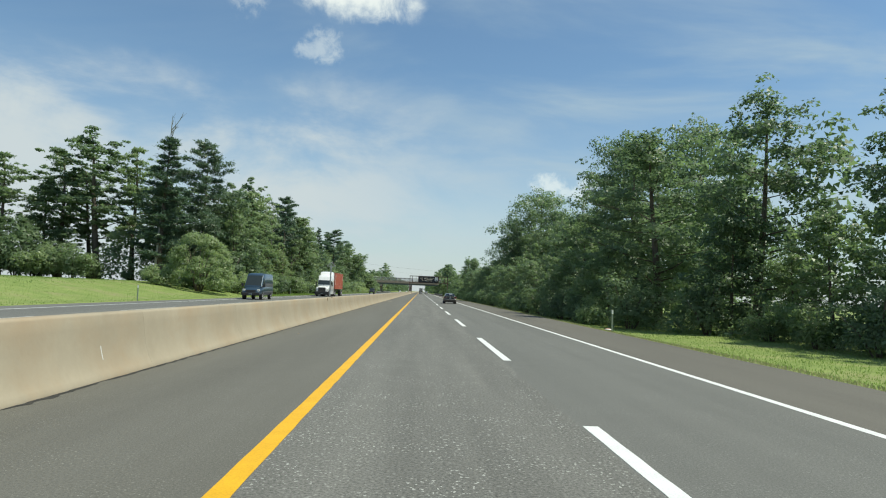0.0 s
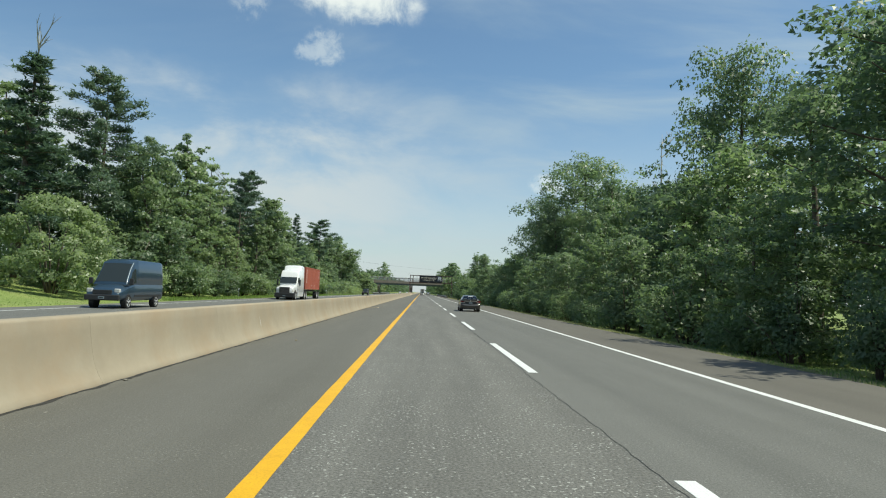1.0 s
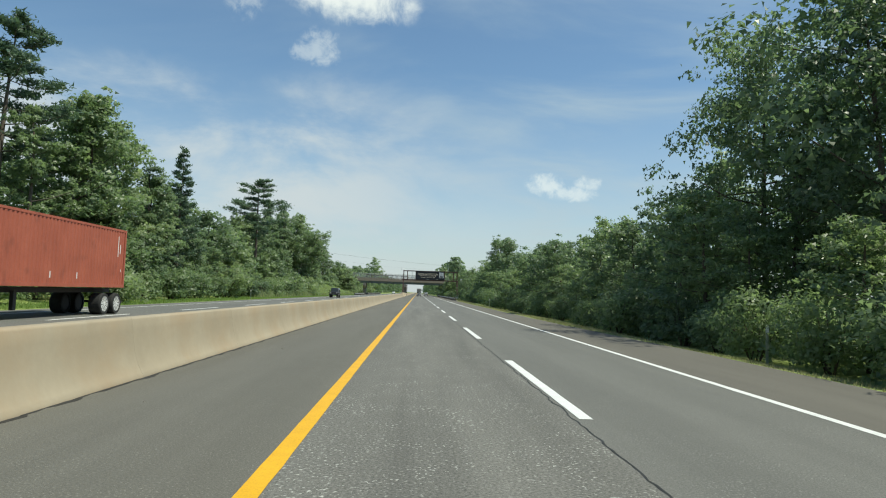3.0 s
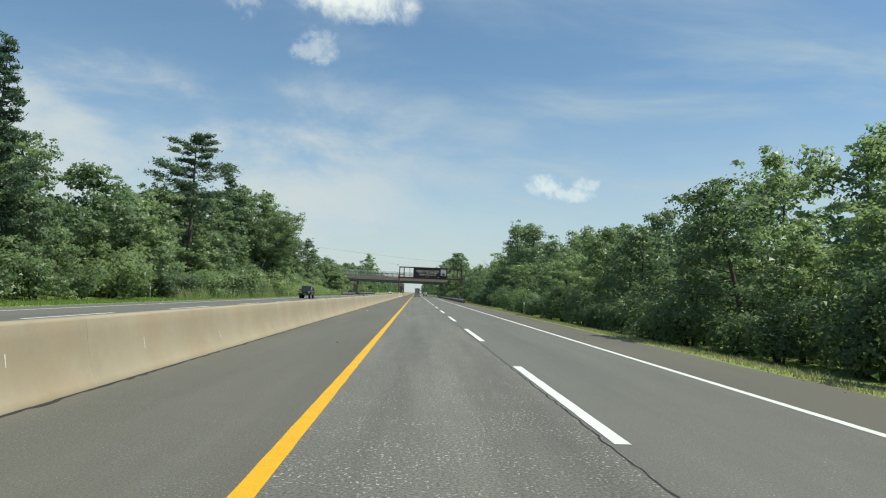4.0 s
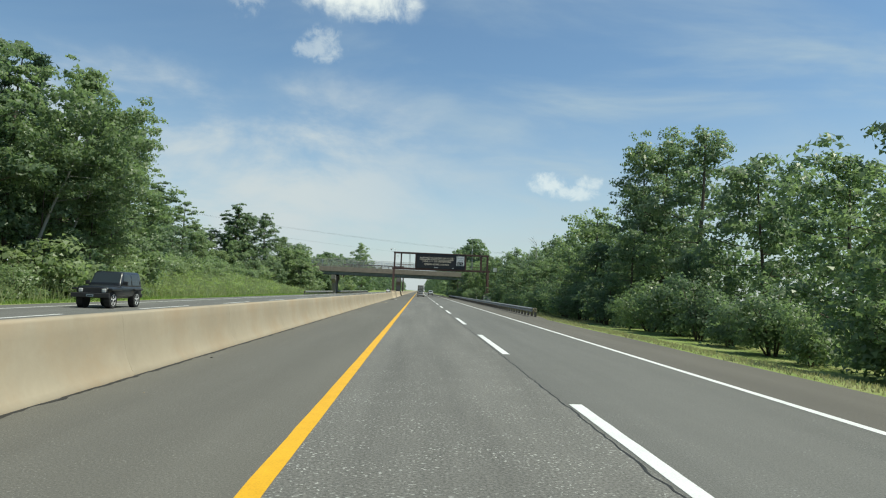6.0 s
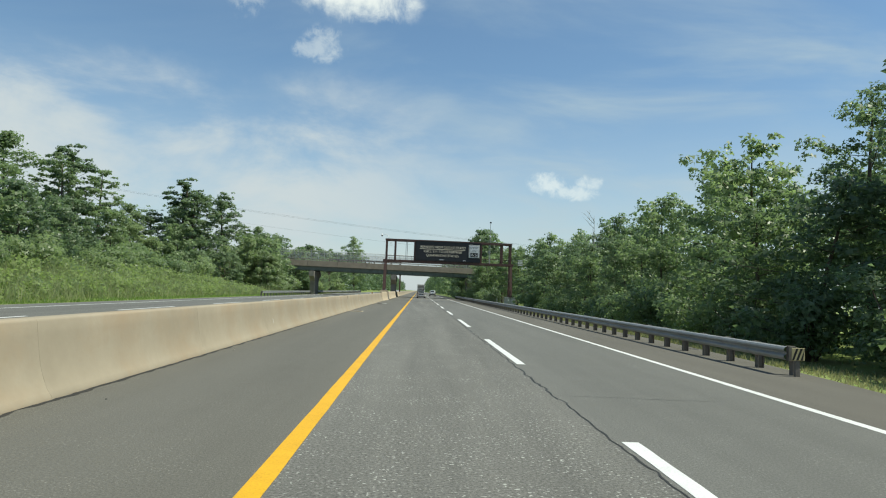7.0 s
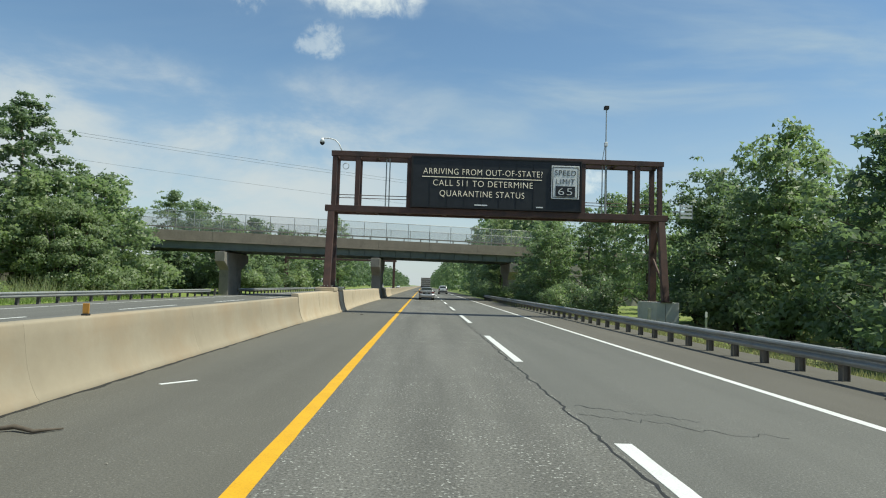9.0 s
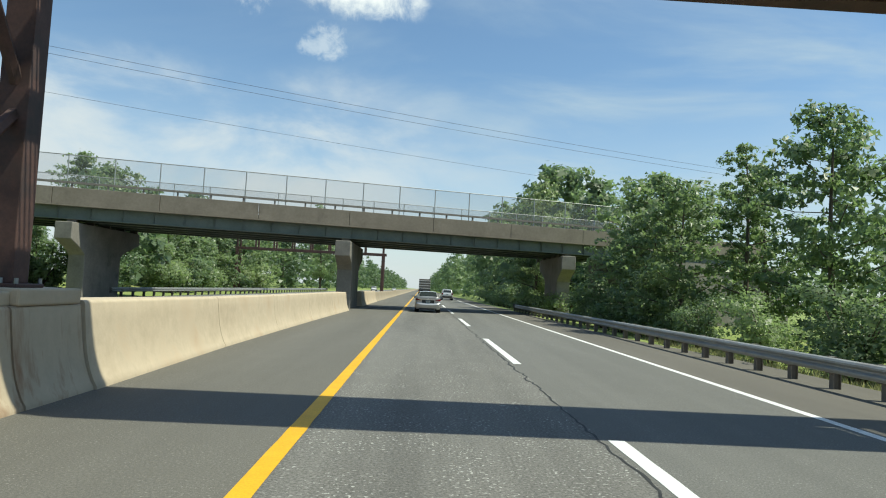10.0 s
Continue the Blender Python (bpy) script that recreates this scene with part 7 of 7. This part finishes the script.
    part("trailer_frame", a_box(-0.48, 0.48, -19.6, -6.9, 1.02, 1.22), PLASTIC, root)
    for s in (1, -1):
        part("landing_leg", a_box(*sorted((s * 0.55, s * 0.70)), -11.2, -11.0, 0.35, 1.1), PLASTIC, root)
    part("underrun_bar", a_box(-1.1, 1.1, -19.7, -19.6, 0.5, 0.62), PLASTIC, root)
    container(root, 12.19, 1.28, 4.12, 1.22, -19.55)
    return root


truck = lorry(-17.2, 114.7, 180, "white sleeper-cab lorry hauling a rust-red shipping container")
truck.matrix_world = truck.matrix_world @ Matrix.Diagonal((1.03, 1.0, 1.07, 1))


def flatbed_ahead():
    """Rear of an open goods trailer with a stacked load of boards."""
    root = thing("goods_trailer", 0.45, 452.0)
    tagged(root, "grey goods trailer with stacked load seen from behind", "lorry")
    part("bed", a_box(-1.25, 1.25, 0, 13.0, 1.15, 1.40, bevel=0.02), PLASTIC, root)
    part("load", a_box(-1.15, 1.15, 0.4, 12.6, 1.40, 3.6, bevel=0.03), POST_STEEL, root, "stacked grey load")
    for k in range(4):
        part("load_strap", a_box(-1.17, 1.17, 0.36, 0.42, 1.72 + 0.5 * k, 1.80 + 0.5 * k), WHITE_SIGN, root)
    part("underrun_bar", a_box(-1.15, 1.15, -0.04, 0.05, 0.5, 0.65), PLASTIC, root)
    for s in (1, -1):
        part("tail_lamp", a_box(*sorted((s * 0.9, s * 1.2)), -0.03, 0.02, 1.18, 1.32), TAIL_RED, root)
        for v in (1.2, 2.5):
            wheel(root, s * 0.95, v, 0.50, 0.52, s, ALLOY, 8)
    part("tractor_cab", a_box(-1.2, 1.2, 14.0, 16.6, 0.8, 3.5, bevel=0.1), TRUCK_WHITE, root)
    for s in (1, -1):
        for v in (13.4, 16.0):
            wheel(root, s * 0.98, v, 0.50, 0.40, s, ALLOY, 8)
    part("chassis", a_box(-0.4, 0.4, 12.0, 16.5, 0.75, 1.0), PLASTIC, root)


flatbed_ahead()


# ---- small things along the road ----
def drain(x, y):
    """A sunken grating in a pale concrete surround."""
    root = tagged(thing("storm_drain", x, y), "iron storm drain in a pale concrete frame beside the barrier", "drain")
    for dims in ((-0.5, 0.5, -0.66, -0.52), (-0.5, 0.5, 0.52, 0.66), (-0.5, -0.38, -0.52, 0.52), (0.38, 0.5, -0.52, 0.52)):
        part("surround", a_box(dims[0], dims[1], dims[2], dims[3], -0.05, 0.012), CONCRETE_PALE, root)
    part("pit", a_box(-0.38, 0.38, -0.52, 0.52, -0.06, 0.003), BLACK, root)
    for k in range(11):
        v = -0.47 + 0.094 * k
        part("grate_bar", a_box(-0.38, 0.38, v - 0.016, v + 0.016, 0.003, 0.010), POST_STEEL, root)
    part("grate_bar", a_box(-0.02, 0.02, -0.52, 0.52, 0.0045, 0.0115), POST_STEEL, root)
    return root


RUST_BROWN = material("rusty_iron", (0.10, 0.06, 0.035), (0.20, 0.12, 0.07), scale=6, rough=0.85, fine=20, fine_gain=0.2)
TAB_GREY = material("faded_marker_plastic", (0.20, 0.21, 0.16), (0.28, 0.28, 0.22), scale=6, rough=0.7)
ORANGE = material("amber_reflector", (0.50, 0.24, 0.05), (0.60, 0.30, 0.07), scale=6, rough=0.35)
YELLOW_SIGN = material("faded_yellow_sheeting", (0.38, 0.33, 0.18), (0.46, 0.40, 0.24), scale=5, rough=0.6)
GREEN_POST = material("grey_green_post", (0.20, 0.24, 0.19), (0.28, 0.32, 0.26), scale=4, rough=0.7)
DIRT = material("dry_soil", (0.22, 0.17, 0.11), (0.32, 0.26, 0.18), scale=2, rough=0.95, bump=0.4, fine=20, fine_gain=0.2)

drain_things = [drain(-4.55, y) for y in (93.0, 183.3, 274.9)]
for d in drain_things:
    d["group"] = "drains along the barrier"


def barrier_tab(y, side, mat, label, z=0.94):
    root = tagged(thing("barrier_reflector", BARRIER_X, y), label, "reflector", group="reflectors on the barrier")
    if z < 1.0:
        part("plate", a_box(0.142, 0.162, -0.05, 0.05, z - 0.14, z + 0.06, bevel=0.005), mat, root)
    else:
        part("foot", a_box(-0.05, 0.05, -0.05, 0.05, 1.03, 1.06, bevel=0.005), PLASTIC, root)
        part("plate", a_box(-0.05, 0.05, -0.012, 0.012, 1.06, 1.22, bevel=0.005), mat, root)


for y in (37.1, 93.3, 183.5, 275.4):
    barrier_tab(y, 1, RUST_BROWN, "small rust-brown plate bolted to the barrier face")
barrier_tab(195.4, 1, TAB_GREY, "small grey-green marker plate standing on the barrier top", 1.1)
barrier_tab(301.4, 1, ORANGE, "small amber reflector standing on the barrier top", 1.1)

# slim mile marker post standing on the barrier
marker = tagged(thing("mile_marker_post", BARRIER_X, 39.0), "slim grey marker post with a folded sign on the barrier", "marker post")
part("post", a_box(-0.035, 0.035, -0.035, 0.035, 1.02, 2.95), GALVANISED, marker)
part("clamp", a_box(-0.16, 0.16, -0.10, 0.10, 1.02, 1.10, bevel=0.01), POST_STEEL, marker)
for s in (1, -1):
    part("sign_leaf", tube(bmesh.new(), [(0, 0, 3.08), (s * 0.24, 0, 2.86)], 0.03, 4), GALVANISED, marker)
part("cross_bar", a_box(-0.25, 0.25, -0.015, 0.015, 2.83, 2.87), GALVANISED, marker)


def delineator(x, y, mat=WHITE_SIGN, label="thin white roadside delineator post in the grass"):
    root = tagged(thing("delineator_post", x, y, ground_height(x, y)), label, "post", group="delineator posts on the verge")
    part("post", a_box(-0.045, 0.045, -0.015, 0.015, -0.1, 1.25, bevel=0.006), GREEN_POST, root)
    part("reflector", a_box(-0.05, 0.05, -0.022, -0.014, 1.0, 1.22, bevel=0.004), mat, root)


for x, y in ((11.0, 119.4), (10.2, 193.4), (11.0, 37.6), (12.0, 318.6)):
    delineator(x, y)
for x, y in ((-22.0, 52.0), (-22.3, 113.0), (-22.3, 186.0)):
    delineator(x, y, WHITE_SIGN, "thin delineator post beside the oncoming lanes")

# striped end of the guardrail
terminal = tagged(thing("rail_end_marker", 8.22, 244.3, 0, 0), "small tan and black striped marker on the guardrail end", "marker")
part("panel", a_box(-0.15, 0.15, -0.02, 0.0, 0.36, 0.64, bevel=0.008), YELLOW_SIGN, terminal)
for k in range(3):
    bm = bmesh.new()
    q = [(-0.15 + 0.10 * k, 0.37), (-0.10 + 0.10 * k, 0.37), (0.0 + 0.10 * k, 0.63), (-0.05 + 0.10 * k, 0.63)]
    q = [(min(max(a, -0.145), 0.145), b) for a, b in q]
    f = [bm.verts.new((a, -0.024, b)) for a, b in q]
    g = [bm.verts.new((a, -0.019, b)) for a, b in q]
    bm.faces.new(f)
    for i in range(4):
        bm.faces.new((f[i], f[(i + 1) % 4], g[(i + 1) % 4], g[i]))
    bmesh.ops.recalc_face_normals(bm, faces=bm.faces)
    part("stripe", bm, BLACK, terminal)
part("post", a_box(-0.05, 0.05, 0.0, 0.08, -0.2, 0.5), POST_STEEL, terminal)

# stake by the gantry and the slatted panel on its end
stake = tagged(thing("marker_stake", 10.9, 322.5, ground_height(10.9, 322.5)), "thin pale stake behind the guardrail", "post")
part("case", a_box(-0.06, 0.06, -0.06, 0.06, -0.1, 1.1, bevel=0.015), GALVANISED, stake)
part("cap", a_box(-0.08, 0.08, -0.08, 0.08, 1.1, 1.13, bevel=0.008), GALVANISED, stake)
louvre = tagged(thing("louvred_vent_panel", 14.55, 328.0, 0), "small white slatted panel on the gantry end", "panel")
part("bracket", a_box(-0.45, 0.0, -0.03, 0.03, 6.28, 6.36), GALVANISED, louvre)
for k in range(4):
    part("slat", a_box(0.0, 0.75, -0.03, 0.03, 5.95 + 0.22 * k, 6.08 + 0.22 * k), WHITE_SIGN, louvre)
for s in (0.0, 0.71):
    part("side_bar", a_box(s, s + 0.04, -0.034, 0.034, 5.9, 6.8), GALVANISED, louvre)


# litter and a fallen stick on the left shoulder
def stick(points, radius, label):
    ob = part("fallen_stick", tube(bmesh.new(), points, radius, 6), BARK, None, smooth=True)
    tagged(ob, label, "stick")


stick([(-4.55, 298.0, 0.03), (-4.35, 298.1, 0.05), (-4.1, 298.0, 0.03), (-3.9, 298.2, 0.02)], [0.02, 0.03, 0.025, 0.01], "dark crooked stick lying on the shoulder")
stick([(-3.43, 326.14, 0.012), (-3.36, 326.2, 0.02), (-3.28, 326.17, 0.01)], [0.012, 0.016, 0.008], "dark broken stick lying on the shoulder")
strip_litter = part("litter_strip", a_box(-4.27, -3.63, 301.565, 301.635, 0.0, 0.012, bevel=0.003), WHITE_SIGN)
strip_litter.matrix_world = Matrix.Translation((-3.95, 301.6, 0)) @ pose(0, 0, 0, 0, 0, 52) @ Matrix.Translation((3.95, -301.6, 0))
tagged(strip_litter, "flat strip of white litter on the shoulder", "litter")
litter_rng = random.Random(3)
for k in range(46):
    y = 8 + 320 * (k + litter_rng.random()) / 46
    x = litter_rng.choice((litter_rng.uniform(-4.85, -4.5), litter_rng.uniform(-4.6, -2.2), litter_rng.uniform(6.2, 8.1)))
    s = litter_rng.uniform(0.012, 0.045)
    bm = bmesh.new()
    bmesh.ops.create_icosphere(bm, subdivisions=1, radius=s)
    for v in bm.verts:
        v.co *= litter_rng.uniform(0.6, 1.2)
        v.co.z = max(v.co.z * 0.5, -s * 0.3)
    ob = part("pebble", bm, litter_rng.choice((TAR, CONCRETE_GREY, DIRT)))
    ob.location = (x, y, s * 0.3)
    tagged(ob, "small stone lying on the shoulder asphalt", "stone", group="stones on the shoulder")


# flattened plastic scrap on the edge of the grass
bm = bmesh.new()
bmesh.ops.create_icosphere(bm, subdivisions=3, radius=1.0)
for v in bm.verts:
    v.co *= 1.0 + 0.22 * noise.noise(v.co * 2.1)
    v.co = Vector((v.co.x * 0.24, v.co.y * 0.17, max(v.co.z * 0.10, -0.05)))
scrap = tagged(thing("plastic_scrap", 10.9, 38.1, ground_height(10.9, 38.1) + 0.04), "crushed red and white plastic scrap on the verge", "litter")
part("shell", bm, SCRAP_RED, scrap, smooth=True)
bm = bmesh.new()
bmesh.ops.create_icosphere(bm, subdivisions=3, radius=1.0)
for v in bm.verts:
    v.co *= 1.0 + 0.2 * noise.noise(v.co * 2.6 + Vector((4, 0, 0)))
    v.co = Vector((v.co.x * 0.20 - 0.02, v.co.y * 0.12 - 0.10, v.co.z * 0.045 + 0.04))
part("torn_flap", bm, WHITE_SIGN, scrap, "pale torn flap", smooth=True)


# barrier face: pale scrape marks
for k, (y, z, h) in enumerate(((11.2, 0.30, 0.22), (53.6, 0.32, 0.30), (78.3, 0.55, 0.20), (139.0, 0.50, 0.16), (143.0, 0.40, 0.20), (187.4, 0.38, 0.35), (186.2, 0.22, 0.2), (252.0, 0.30, 0.18), (284.2, 0.42, 0.36), (286.0, 0.28, 0.42), (285.0, 0.62, 0.14), (286.4, 0.60, 0.18), (147.5, 0.30, 0.14))):
    half = 0.40 + (0.14 - 0.40) * min(1, (z / 1.0) ** 0.55)
    bm = bmesh.new()
    prof = [(0.165, 0.80), (0.19, 0.62), (0.218, 0.46), (0.255, 0.32), (0.30, 0.20), (0.35, 0.10)]
    pts = []
    n = 5
    for i in range(n + 1):
        zz = z + h * i / n
        for (xa, za), (xb, zb) in zip(prof, prof[1:]):
            if zb <= zz <= za:
                xx = xb + (xa - xb) * (zz - zb) / (za - zb)
                break
        else:
            xx = 0.165
        w = 0.008 + 0.012 * abs(noise.noise((i * 0.9, k, 0)))
        pts.append((bm.verts.new((BARRIER_X + xx + 0.004, y - w, zz)), bm.verts.new((BARRIER_X + xx + 0.004, y + w, zz))))
    for (a, b), (d, c) in zip(pts, pts[1:]):
        bm.faces.new((a, b, c, d))
    tagged(part("scrape_mark", bm, PAINT_WHITE), "short pale vertical scrape on the barrier face", "stain", kind="structure")


# ---- overhead wires along the overpass ----
def wire_line():
    ends = ((-66.0, 19.0), (48.0, 12.2))
    y_at = lambda x: 366.0 + BRIDGE_SLOPE * (x - BARRIER_X)
    for x, top in ends:
        root = tagged(thing("utility_pole", x, y_at(x), ground_height(x, y_at(x))), "brown wooden utility pole with a crossarm", "pole", group="utility poles by the overpass")
        part("pole", tube(bmesh.new(), [(0, 0, -0.5), (0, 0, top + 0.6)], [0.18, 0.12], 10), BARK, root, smooth=True)
        part("crossarm", a_box(-0.06, 0.06, -1.2, 1.2, top - 0.1, top + 0.05), BARK, root)
    for dz, dy, r in ((0.0, -1.0, 0.011), (-0.1, 0.4, 0.011), (-2.6, 0.0, 0.009)):
        pts = []
        for k in range(41):
            s = k / 40
            x = ends[0][0] + (ends[1][0] - ends[0][0]) * s
            z = ends[0][1] + (ends[1][1] - ends[0][1]) * s - 4 * 1.5 * s * (1 - s) + dz
            pts.append((x, y_at(x) + dy, z))
        ob = part("overhead_wire", tube(bmesh.new(), pts, r, 5), BLACK)
        tagged(ob, "thin dark overhead wire beside the overpass", "wire", group="overhead wires")


wire_line()


# ---- second gantry, over the oncoming lanes beyond the overpass ----
def far_gantry():
    root = tagged(thing("sign_gantry", 0, 408.0), "dark brown steel truss gantry over the oncoming lanes", "gantry")
    for y in (0.0, 1.5):
        for x in (-24.8, -5.5):
            part("post", a_box(x - 0.18, x + 0.18, y - 0.17, y + 0.17, 0.0 if x < -10 else 1.0, 5.75, bevel=0.012), WEATHERING, root)
        part("lower_chord", a_box(-25.2, -5.1, y - 0.16, y + 0.16, 5.75, 6.05, bevel=0.012), WEATHERING, root)
        part("upper_chord", a_box(-25.0, -5.3, y - 0.16, y + 0.16, 8.9, 9.2, bevel=0.012), WEATHERING, root)
        for k in range(9):
            x = -24.8 + 2.41 * k
            part("upright", a_box(x - 0.1, x + 0.1, y - 0.1, y + 0.1, 6.05, 8.9), WEATHERING, root)
    mast = tagged(thing("lattice_mast", -26.5, 410.0), "slim grey lattice mast beside the far gantry", "mast")
    for a, b in ((-0.25, -0.25), (0.25, -0.25), (0, 0.25)):
        part("leg", tube(bmesh.new(), [(a, b, 0), (a * 0.8, b * 0.8, 9.0)], 0.035, 6), GALVANISED, mast)
    for k in range(12):
        z = 0.4 + 0.7 * k
        part("rung", tube(bmesh.new(), [(-0.24, -0.24, z), (0.24, -0.24, z + 0.35)], 0.02, 5), GALVANISED, mast)
    cab = tagged(thing("service_cabinet", -25.8, 406.0), "pale metal service cabinet beside the far gantry", "cabinet")
    part("case", a_box(-0.5, 0.5, -0.4, 0.4, -0.1, 1.5, bevel=0.03), WHITE_SIGN, cab)
    part("plinth", a_box(-0.6, 0.6, -0.5, 0.5, -0.2, 0.1), CONCRETE_GREY, cab)


far_gantry()


# earth slopes under the overpass ends
for name, x0, x1 in (("embankment", -24.0, -34.0), ("embankment", 13.0, 22.0)):
    bm = bmesh.new()
    rows = []
    for j in range(9):
        y = BRIDGE_Y + BRIDGE_SLOPE * ((x0 + x1) / 2 - BARRIER_X) + 2.0 + 0.82 * j
        rows.append([bm.verts.new((x0 + (x1 - x0) * s + 0.3 * noise.noise((j, s * 4, 1)), y, -0.1 + 4.4 * s + 0.25 * noise.noise((j * 0.7, s * 5, 2)))) for s in (0, 0.25, 0.5, 0.75, 1.0)] + [bm.verts.new((x1 + (x1 - x0) * 0.8, y, 4.4))])
    for a, b in zip(rows, rows[1:]):
        for k in range(5):
            bm.faces.new((a[k], a[k + 1], b[k + 1], b[k]))
    bmesh.ops.recalc_face_normals(bm, faces=bm.faces)
    for f in bm.faces:
        if f.normal.z < 0:
            f.normal_flip()
    tagged(part(name, bm, GRASS, smooth=True), "grassy slope under the overpass end", "embankment", kind="structure")
